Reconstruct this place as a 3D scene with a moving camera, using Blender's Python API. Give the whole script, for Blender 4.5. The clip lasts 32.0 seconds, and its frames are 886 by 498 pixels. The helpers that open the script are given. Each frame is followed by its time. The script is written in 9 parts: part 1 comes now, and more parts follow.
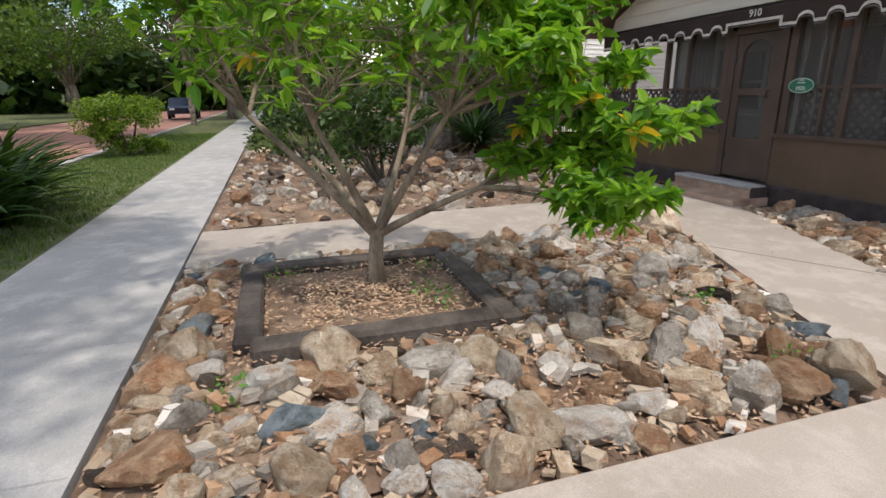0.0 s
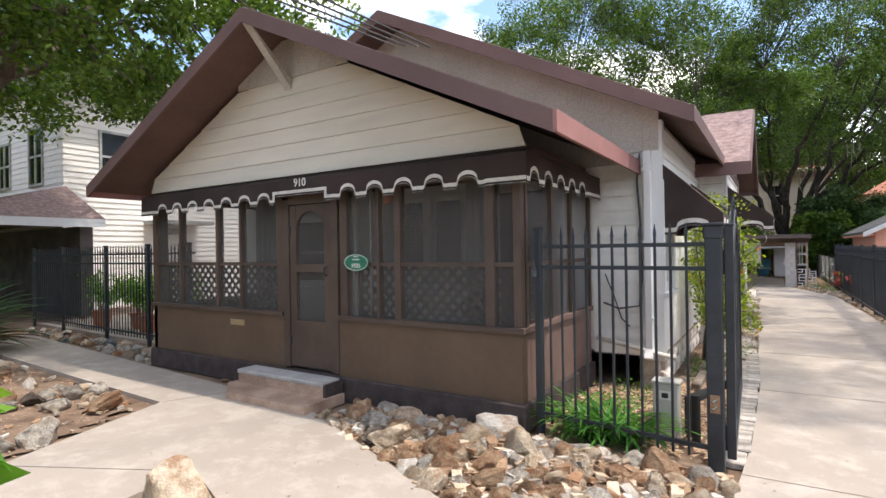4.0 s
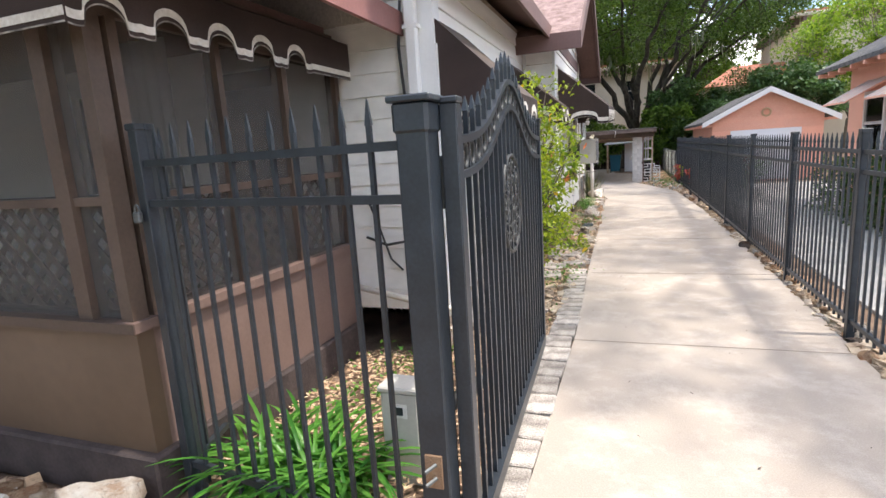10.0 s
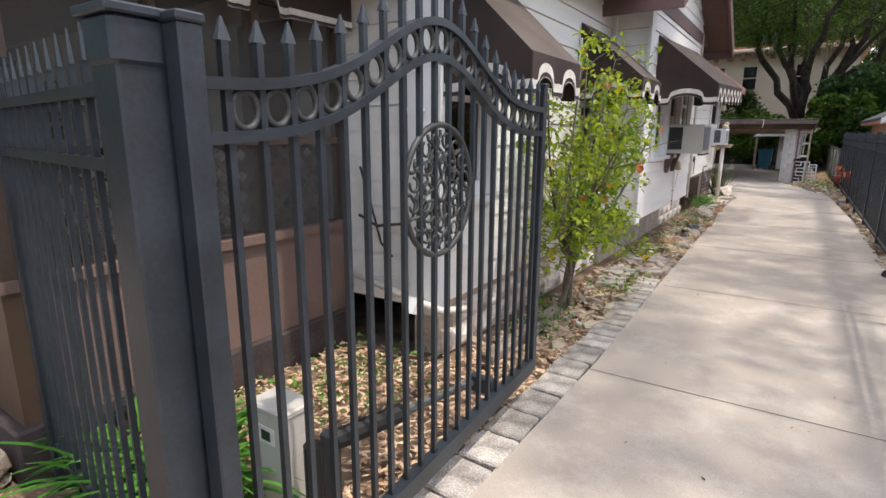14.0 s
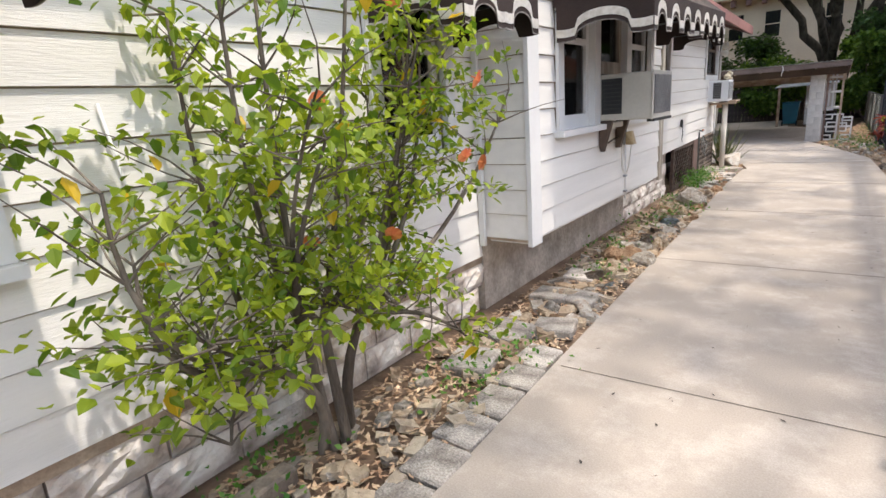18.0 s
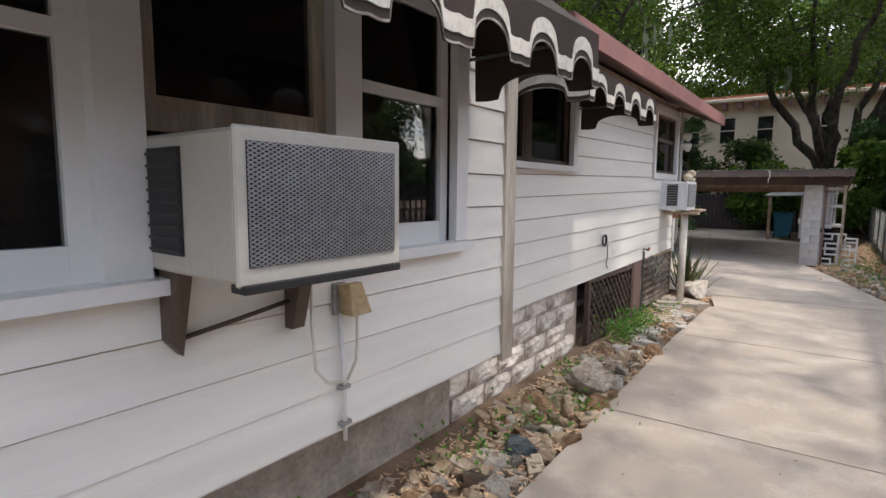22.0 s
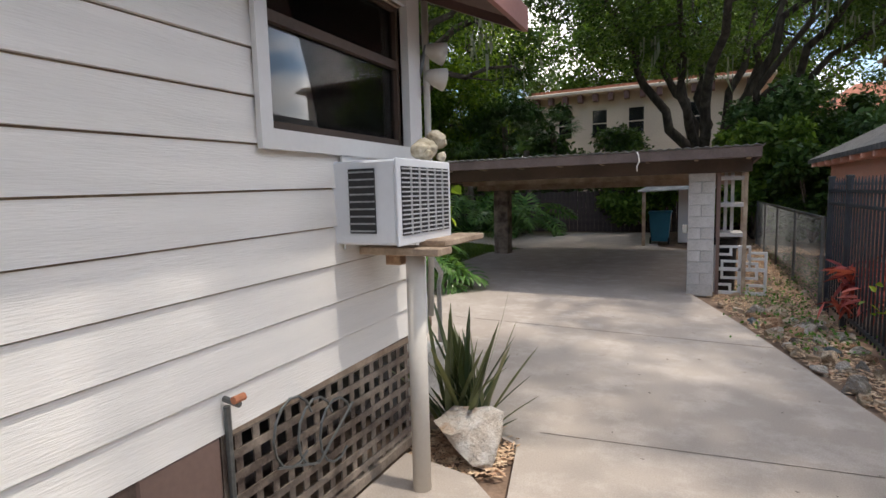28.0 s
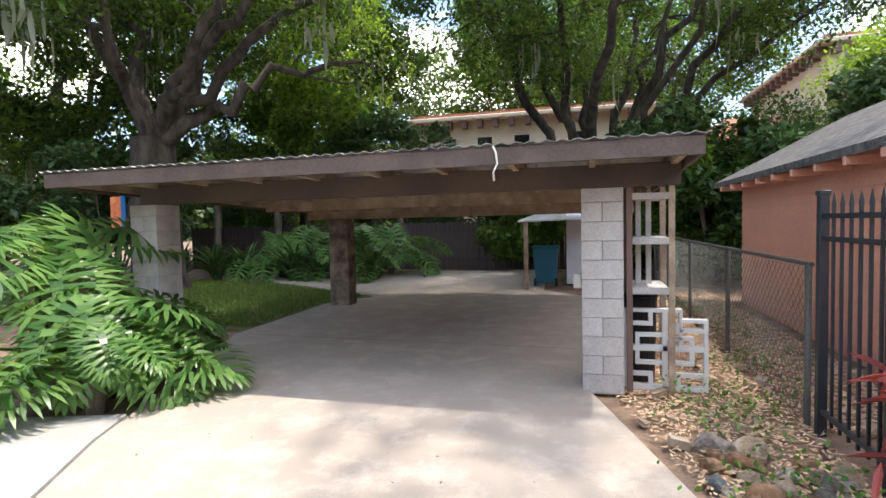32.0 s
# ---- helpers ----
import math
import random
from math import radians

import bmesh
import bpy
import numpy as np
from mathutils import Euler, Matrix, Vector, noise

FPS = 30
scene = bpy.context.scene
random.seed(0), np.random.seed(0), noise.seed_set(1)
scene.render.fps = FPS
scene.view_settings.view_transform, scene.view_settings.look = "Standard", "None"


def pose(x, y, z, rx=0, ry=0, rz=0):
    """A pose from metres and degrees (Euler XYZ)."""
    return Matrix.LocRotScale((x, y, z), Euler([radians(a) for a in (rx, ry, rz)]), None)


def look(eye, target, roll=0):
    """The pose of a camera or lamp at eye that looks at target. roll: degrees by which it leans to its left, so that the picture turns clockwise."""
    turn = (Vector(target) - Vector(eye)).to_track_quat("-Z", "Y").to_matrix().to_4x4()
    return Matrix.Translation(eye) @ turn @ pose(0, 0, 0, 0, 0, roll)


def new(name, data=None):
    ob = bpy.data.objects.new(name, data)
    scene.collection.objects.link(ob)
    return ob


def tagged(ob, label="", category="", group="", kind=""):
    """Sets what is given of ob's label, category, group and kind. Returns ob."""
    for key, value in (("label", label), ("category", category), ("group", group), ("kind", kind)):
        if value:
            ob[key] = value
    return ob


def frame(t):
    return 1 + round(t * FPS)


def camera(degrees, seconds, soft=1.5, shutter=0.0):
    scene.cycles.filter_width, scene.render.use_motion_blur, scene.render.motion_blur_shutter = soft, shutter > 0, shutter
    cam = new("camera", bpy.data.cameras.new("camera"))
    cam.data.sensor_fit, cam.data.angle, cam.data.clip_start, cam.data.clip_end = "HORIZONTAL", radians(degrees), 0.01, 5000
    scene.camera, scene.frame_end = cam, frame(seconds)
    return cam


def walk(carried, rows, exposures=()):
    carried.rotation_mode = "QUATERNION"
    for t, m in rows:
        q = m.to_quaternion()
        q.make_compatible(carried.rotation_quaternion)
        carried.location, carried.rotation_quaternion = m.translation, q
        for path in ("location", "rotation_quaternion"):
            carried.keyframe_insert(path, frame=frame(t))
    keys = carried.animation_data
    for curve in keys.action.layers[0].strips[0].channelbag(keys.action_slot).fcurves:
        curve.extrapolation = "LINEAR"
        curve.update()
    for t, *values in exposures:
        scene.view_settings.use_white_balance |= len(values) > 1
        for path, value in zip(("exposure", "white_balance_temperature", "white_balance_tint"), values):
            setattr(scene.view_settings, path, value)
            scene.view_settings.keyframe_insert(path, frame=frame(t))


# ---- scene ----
U = 1.1  # metres in one unit of the site plan below


cam = camera(80.4, 32.0)
PATH = [
    (0, (1.597, -5.992, 1.366), (-0.235, -5.42, 0.805), -0.6),
    (0.5, (1.4, -5.864, 1.389), (-0.312, -5.002, 0.82), -0.6),
    (1, (1.178, -5.638, 1.379), (-0.38, -4.515, 0.818), -0.9),
    (1.5, (1.035, -5.336, 1.415), (-0.403, -4.057, 0.871), -1.0),
    (2, (0.874, -5.049, 1.463), (-0.37, -3.562, 0.969), -1.3),
    (2.5, (0.739, -4.773, 1.496), (-0.345, -3.149, 1.063), -1.8),
    (3, (0.644, -4.492, 1.536), (-0.386, -2.801, 1.256), -0.6),
    (3.5, (0.495, -4.279, 1.545), (-0.5, -2.548, 1.442), 0.1),
    (4, (0.38, -4.131, 1.559), (-0.692, -2.442, 1.562), -0.9),
    (4.5, (0.371, -4.081, 1.626), (-0.767, -2.438, 1.687), -1.6),
    (6.5, (0.388, -3.857, 1.704), (-0.886, -2.326, 1.883), -5.3),
    (7, (0.349, -3.656, 1.683), (-0.974, -2.165, 1.854), -5.4),
    (7.5, (0.291, -3.322, 1.685), (-0.981, -1.785, 1.812), -5.7),
    (8, (0.346, -2.982, 1.663), (-0.857, -1.385, 1.711), -5.6),
    (8.5, (0.359, -2.636, 1.638), (-0.789, -0.999, 1.606), -5.2),
    (9, (0.336, -2.263, 1.64), (-0.758, -0.591, 1.547), -5.0),
    (9.5, (0.472, -1.971, 1.616), (-0.526, -0.249, 1.425), -4.3),
    (10, (0.644, -1.63, 1.543), (-0.033, 0.217, 1.178), -3.6),
    (10.5, (0.758, -1.38, 1.522), (0.466, 0.529, 1.003), -2.1),
    (11, (0.826, -1.219, 1.527), (0.439, 0.698, 1.108), -1.2),
    (11.5, (0.923, -1.052, 1.561), (0.242, 0.809, 1.291), 0.6),
    (12, (0.979, -0.863, 1.524), (0.167, 0.93, 1.168), -0.7),
    (12.5, (1.111, -0.833, 1.435), (0.19, 0.782, 0.699), 0.1),
    (13, (1.184, -0.829, 1.344), (0.241, 0.603, 0.314), 0.2),
    (13.5, (1.198, -0.795, 1.398), (0.16, 0.698, 0.566), 0.0),
    (14, (1.171, -0.662, 1.479), (0.082, 0.958, 1.044), 0.3),
    (14.5, (1.131, -0.414, 1.486), (0.064, 1.252, 1.193), -0.9),
    (16.5, (1.265, 0.990, 1.440), (0.180, 2.647, 1.163), -3.4),
    (17, (1.220, 1.435, 1.408), (0.110, 3.050, 1.002), -3.6),
    (17.5, (1.278, 1.806, 1.425), (0.142, 3.383, 0.951), -4.0),
    (18, (1.285, 2.278, 1.398), (0.12, 3.823, 0.891), -4.1),
    (18.5, (1.337, 2.766, 1.407), (0.149, 4.292, 0.896), -3.4),
    (19, (1.407, 3.233, 1.413), (0.236, 4.771, 0.902), -2.1),
    (19.5, (1.405, 3.709, 1.437), (0.318, 5.327, 0.989), -0.9),
    (20, (1.395, 4.159, 1.442), (0.335, 5.823, 1.114), -0.3),
    (20.5, (1.338, 4.586, 1.451), (0.231, 6.236, 1.226), -0.5),
    (21, (1.314, 5.009, 1.43), (0.148, 6.626, 1.271), -1.4),
    (21.5, (1.227, 5.489, 1.454), (0.031, 7.082, 1.273), -0.8),
    (22, (1.2, 5.915, 1.452), (0.012, 7.509, 1.229), 0.5),
    (22.5, (1.195, 6.394, 1.43), (0.059, 8.024, 1.2), -0.8),
    (23, (1.155, 6.848, 1.43), (0.147, 8.557, 1.174), -1.1),
    (23.5, (1.115, 7.296, 1.431), (0.188, 9.047, 1.158), -1.2),
    (24, (1.073, 7.713, 1.426), (0.18, 9.481, 1.15), -1.8),
    (25, (1.031, 8.507, 1.423), (0.057, 10.238, 1.193), -0.7),
    (25.5, (0.908, 8.929, 1.489), (-0.102, 10.641, 1.266), 0.6),
    (27.5, (0.777, 10.73, 1.423), (-0.228, 12.446, 1.212), -0.4),
    (28, (0.807, 11.213, 1.434), (-0.07, 12.999, 1.226), -1.5),
    (28.5, (0.92, 11.652, 1.405), (0.257, 13.525, 1.176), -1.4),
    (29, (0.963, 12.116, 1.398), (0.535, 14.062, 1.224), -1.2),
    (29.5, (1.059, 12.535, 1.468), (0.67, 14.494, 1.361), -1.1),
    (30, (1.031, 12.992, 1.41), (0.675, 14.96, 1.368), -0.0),
    (30.5, (0.975, 13.352, 1.456), (0.645, 15.324, 1.424), 0.4),
    (31, (0.869, 13.792, 1.508), (0.537, 15.763, 1.431), -0.4),
    (31.5, (0.742, 14.219, 1.544), (0.367, 16.179, 1.415), -1.0),
    (32, (0.696, 14.69, 1.365), (0.172, 16.618, 1.269), -1.3),
]
walk(cam, [(t, look(Vector(eye) * U, Vector(target) * U, roll)) for t, eye, target, roll in PATH],
     [(0, 0.65), (2, 0.65), (3, 0.7), (4, 1.3), (5.5, 1.75), (6.5, 1.85), (9, 1.85), (10, 1.65), (11, 1.2), (12, 1.5), (13, 0.85), (14, 1.2), (16.5, 1.4), (17.2, 1.25), (18, 1.4), (20, 1.1), (21, 0.95), (22, 1.0), (25, 1.0), (28, 0.9), (29, 1.05), (30, 1.5), (31, 1.7), (32, 1.85)])

# ---- world and sun ----
SUN_EL, SUN_AZ = radians(68), radians(3)  # height, and turn from +x towards +y
world = bpy.data.worlds.new("world")
scene.world = world
world.use_nodes = True
wn, wl = world.node_tree.nodes, world.node_tree.links
wn.clear()
w_out, w_bg, w_sky = wn.new("ShaderNodeOutputWorld"), wn.new("ShaderNodeBackground"), wn.new("ShaderNodeTexSky")
w_sky.sky_type, w_sky.sun_disc = "NISHITA", False
w_sky.sun_elevation, w_sky.sun_rotation = SUN_EL, radians(90) - SUN_AZ
w_co, w_map, w_noise, w_ramp, w_mix = (wn.new("ShaderNode" + n) for n in ("TexCoord", "Mapping", "TexNoise", "ValToRGB", "MixRGB"))
w_map.inputs["Scale"].default_value, w_map.inputs["Location"].default_value = (1.0, 1.0, 2.2), (0.9, 0.35, 0.2)
w_noise.inputs["Scale"].default_value, w_noise.inputs["Detail"].default_value = 2.4, 9
w_ramp.color_ramp.elements[0].position, w_ramp.color_ramp.elements[1].position = 0.50, 0.63
w_mix.inputs[2].default_value = (12.1, 11.3, 10.8, 1)
wl.new(w_co.outputs["Generated"], w_map.inputs[0])
wl.new(w_map.outputs[0], w_noise.inputs["Vector"])
wl.new(w_noise.outputs[0], w_ramp.inputs[0])
wl.new(w_ramp.outputs[0], w_mix.inputs[0])
wl.new(w_sky.outputs[0], w_mix.inputs[1])
wl.new(w_mix.outputs[0], w_bg.inputs[0])
w_bg.inputs[1].default_value = 0.15
wl.new(w_bg.outputs[0], w_out.inputs[0])
sun = new("sun", bpy.data.lights.new("sun", "SUN"))
sun.data.energy, sun.data.angle, sun.data.color = 1.65, radians(1.15), (1.0, 0.92, 0.83)
sun.matrix_world = look((0, 0, 0), (-math.cos(SUN_EL) * math.cos(SUN_AZ), -math.cos(SUN_EL) * math.sin(SUN_AZ), -math.sin(SUN_EL)))


# ---- materials ----
def shader(name):
    m = bpy.data.materials.new(name)
    m.use_nodes = True
    return m, m.node_tree.nodes, m.node_tree.links, m.node_tree.nodes["Principled BSDF"]


def paint(name, col, rough=0.7, metal=0.0, var=0.12, scale=2.0, fine=45.0, bump=0.15, rand=0.0, col2=None, lo=0.35, hi=0.65,
          stretch=(1, 1, 1), spec=0.4, third=None, dist=0.01, grit=0.4):
    """A surface whose colour drifts at a coarse scale, is grained at a fine one, and varies from object to object by rand."""
    m, n, l, b = shader(name)
    co, mp, n1, n2 = n.new("ShaderNodeTexCoord"), n.new("ShaderNodeMapping"), n.new("ShaderNodeTexNoise"), n.new("ShaderNodeTexNoise")
    mp.inputs["Scale"].default_value = stretch
    n1.inputs["Scale"].default_value, n1.inputs["Detail"].default_value = scale, 6
    n2.inputs["Scale"].default_value, n2.inputs["Detail"].default_value = fine, 4
    l.new(co.outputs["Object"], mp.inputs[0])
    l.new(mp.outputs[0], n1.inputs["Vector"])
    l.new(mp.outputs[0], n2.inputs["Vector"])
    ramp = n.new("ShaderNodeValToRGB")
    a = [c * (1 - var) for c in col]
    z = [min(1, c * (1 + var)) for c in col] if col2 is None else col2
    ramp.color_ramp.elements[0].position, ramp.color_ramp.elements[1].position = lo, hi
    ramp.color_ramp.elements[0].color, ramp.color_ramp.elements[1].color = (*a, 1), (*z, 1)
    if third:
        e = ramp.color_ramp.elements.new((lo + hi) / 2)
        e.color = (*third, 1)
    l.new(n1.outputs[0], ramp.inputs[0])
    last = ramp.outputs[0]
    grain = n.new("ShaderNodeMixRGB")
    grain.blend_type = "OVERLAY"
    grain.inputs[0].default_value = grit
    l.new(last, grain.inputs[1])
    l.new(n2.outputs[0], grain.inputs[2])
    last = grain.outputs[0]
    if rand:
        info, hsv, span = n.new("ShaderNodeObjectInfo"), n.new("ShaderNodeHueSaturation"), n.new("ShaderNodeMapRange")
        span.inputs["To Min"].default_value, span.inputs["To Max"].default_value = 1 - rand, 1 + rand
        l.new(info.outputs["Random"], span.inputs["Value"])
        l.new(span.outputs[0], hsv.inputs["Value"])
        l.new(last, hsv.inputs["Color"])
        last = hsv.outputs[0]
    l.new(last, b.inputs["Base Color"])
    b.inputs["Roughness"].default_value, b.inputs["Metallic"].default_value = rough, metal
    b.inputs["Specular IOR Level"].default_value = spec
    if bump:
        bp = n.new("ShaderNodeBump")
        bp.inputs["Strength"].default_value, bp.inputs["Distance"].default_value = bump, dist
        l.new(n2.outputs[0], bp.inputs["Height"])
        l.new(bp.outputs[0], b.inputs["Normal"])
    return m


def leaf_paint(name, col, col2, through_=0.45, rough=0.45, stuff=True):
    """Leaves that vary leaf by leaf and let light through."""
    m, n, l, b = shader(name)
    geo, ramp = n.new("ShaderNodeNewGeometry"), n.new("ShaderNodeValToRGB")
    ramp.color_ramp.elements[0].color, ramp.color_ramp.elements[1].color = (*col, 1), (*col2, 1)
    l.new(geo.outputs["Random Per Island"], ramp.inputs[0])
    l.new(ramp.outputs[0], b.inputs["Base Color"])
    b.inputs["Roughness"].default_value = rough
    b.inputs["Specular IOR Level"].default_value = 0.35
    tr, mix, out = n.new("ShaderNodeBsdfTranslucent"), n.new("ShaderNodeMixShader"), n["Material Output"]
    gain = n.new("ShaderNodeMixRGB")
    gain.blend_type, gain.inputs[0].default_value, gain.inputs[2].default_value = "MULTIPLY", 1.0, (1.25, 1.3, 0.6, 1)
    l.new(ramp.outputs[0], gain.inputs[1])
    l.new(gain.outputs[0], tr.inputs[0])
    mix.inputs[0].default_value = through_
    l.new(b.outputs[0], mix.inputs[1])
    l.new(tr.outputs[0], mix.inputs[2])
    l.new(mix.outputs[0], out.inputs[0])
    return m


def concrete_paint(name, dark, mid, light, spot):
    """Old poured concrete: broad drifts from dark to mid tone, pale scuffed patches, and a fine sandy speckle."""
    m, n, l, b = shader(name)
    co = n.new("ShaderNodeTexCoord")
    def field(scale, detail, rough=0.6):
        k = n.new("ShaderNodeTexNoise")
        k.inputs["Scale"].default_value, k.inputs["Detail"].default_value, k.inputs["Roughness"].default_value = scale, detail, rough
        l.new(co.outputs["Object"], k.inputs["Vector"])
        return k
    def mixed(kind, fac, a, c):
        k = n.new("ShaderNodeMixRGB")
        k.blend_type = kind
        for i, x in enumerate((fac, a, c)):
            if hasattr(x, "links"):
                l.new(x, k.inputs[i])
            else:
                k.inputs[i].default_value = x if i == 0 else (*x, 1)
        return k.outputs[0]
    def mask(src, lo, hi, top=1.0):
        k = n.new("ShaderNodeMapRange")
        k.inputs["From Min"].default_value, k.inputs["From Max"].default_value, k.inputs["To Max"].default_value = lo, hi, top
        l.new(src.outputs[0], k.inputs["Value"])
        return k.outputs[0]
    broad, patch, fine, rare = field(0.45, 3), field(2.6, 9, 0.72), field(120, 2), field(7.5, 5, 0.7)
    c = mixed("MIX", mask(broad, 0.35, 0.65), dark, mid)
    c = mixed("MIX", mask(patch, 0.48, 0.62, 0.8), c, light)
    c = mixed("MIX", mask(rare, 0.62, 0.74, 0.6), c, spot)
    c = mixed("OVERLAY", 0.28, c, fine.outputs[0])
    l.new(c, b.inputs["Base Color"])
    b.inputs["Roughness"].default_value, b.inputs["Specular IOR Level"].default_value = 0.92, 0.25
    bp = n.new("ShaderNodeBump")
    bp.inputs["Strength"].default_value, bp.inputs["Distance"].default_value = 0.12, 0.004
    l.new(fine.outputs[0], bp.inputs["Height"])
    l.new(bp.outputs[0], b.inputs["Normal"])
    return m


def stone_paint(name, base, pale, stain, dark, rand=0.25):
    """Pitted field stone: drifting base colour, pale weathered faces, rusty stains, dark blotches and dark pit specks.
    """
    m, n, l, b = shader(name)
    co = n.new("ShaderNodeTexCoord")
    info, shift = n.new("ShaderNodeObjectInfo"), n.new("ShaderNodeVectorMath")
    scatter = n.new("ShaderNodeMath")
    scatter.operation, scatter.inputs[1].default_value = "MULTIPLY", 37.0
    l.new(info.outputs["Random"], scatter.inputs[0])
    l.new(co.outputs["Object"], shift.inputs[0])
    l.new(scatter.outputs[0], shift.inputs[1])
    def field(scale, detail, rough):
        k = n.new("ShaderNodeTexNoise")
        k.inputs["Scale"].default_value, k.inputs["Detail"].default_value, k.inputs["Roughness"].default_value = scale, detail, rough
        l.new(shift.outputs[0], k.inputs["Vector"])
        return k.outputs[0]
    def over(c, col, src, lo, hi, top):
        k, mix = n.new("ShaderNodeMapRange"), n.new("ShaderNodeMixRGB")
        k.inputs["From Min"].default_value, k.inputs["From Max"].default_value, k.inputs["To Max"].default_value = lo, hi, top
        l.new(src, k.inputs["Value"])
        l.new(k.outputs[0], mix.inputs[0])
        if hasattr(c, "links"):
            l.new(c, mix.inputs[1])
        else:
            mix.inputs[1].default_value = (*c, 1)
        mix.inputs[2].default_value = (*col, 1)
        return mix.outputs[0]
    c = over(base, pale, field(1.6, 7, 0.65), 0.42, 0.62, 1.0)
    c = over(c, stain, field(1.1, 6, 0.7), 0.52, 0.66, 0.75)
    c = over(c, dark, field(3.6, 9, 0.8), 0.57, 0.66, 0.85)
    # fine dark specks drawn as pits, their shade put into the colour
    c = over(c, dark, field(13, 6, 0.8), 0.58, 0.66, 0.6)
    c = over(c, pale, field(9, 7, 0.8), 0.55, 0.64, 0.7)
    hsv, span = n.new("ShaderNodeHueSaturation"), n.new("ShaderNodeMapRange")
    span.inputs["To Min"].default_value, span.inputs["To Max"].default_value = 1 - rand, 1 + rand
    l.new(info.outputs["Random"], span.inputs["Value"])
    l.new(span.outputs[0], hsv.inputs["Value"])
    l.new(c, hsv.inputs["Color"])
    l.new(hsv.outputs[0], b.inputs["Base Color"])
    b.inputs["Roughness"].default_value, b.inputs["Specular IOR Level"].default_value = 0.92, 0.25
    coarse, fine_ = n.new("ShaderNodeBump"), n.new("ShaderNodeBump")
    coarse.inputs["Strength"].default_value, coarse.inputs["Distance"].default_value = 1.0, 0.06
    fine_.inputs["Strength"].default_value, fine_.inputs["Distance"].default_value = 1.0, 0.016
    l.new(field(3.2, 8, 0.7), coarse.inputs["Height"])
    l.new(field(15, 6, 0.7), fine_.inputs["Height"])
    l.new(coarse.outputs[0], fine_.inputs["Normal"])
    l.new(fine_.outputs[0], b.inputs["Normal"])
    return m


def clear_pane(name, tint, clear, rough=0.02, ior=1.45):
    """Glass or insect screen: part of the light goes straight through, the rest meets the tinted surface; gloss by Fresnel."""
    m, n, l, b = shader(name)
    n.remove(b)
    out = n["Material Output"]
    tp, df, gl, fr, a, c = (n.new("ShaderNode" + k) for k in ("BsdfTransparent", "BsdfDiffuse", "BsdfGlossy", "Fresnel", "MixShader", "MixShader"))
    df.inputs[0].default_value = (*tint, 1)
    gl.inputs["Roughness"].default_value = rough
    fr.inputs[0].default_value = ior
    a.inputs[0].default_value = 1 - clear
    l.new(tp.outputs[0], a.inputs[1])
    l.new(df.outputs[0], a.inputs[2])
    l.new(fr.outputs[0], c.inputs[0])
    l.new(a.outputs[0], c.inputs[1])
    l.new(gl.outputs[0], c.inputs[2])
    l.new(c.outputs[0], out.inputs[0])
    return m


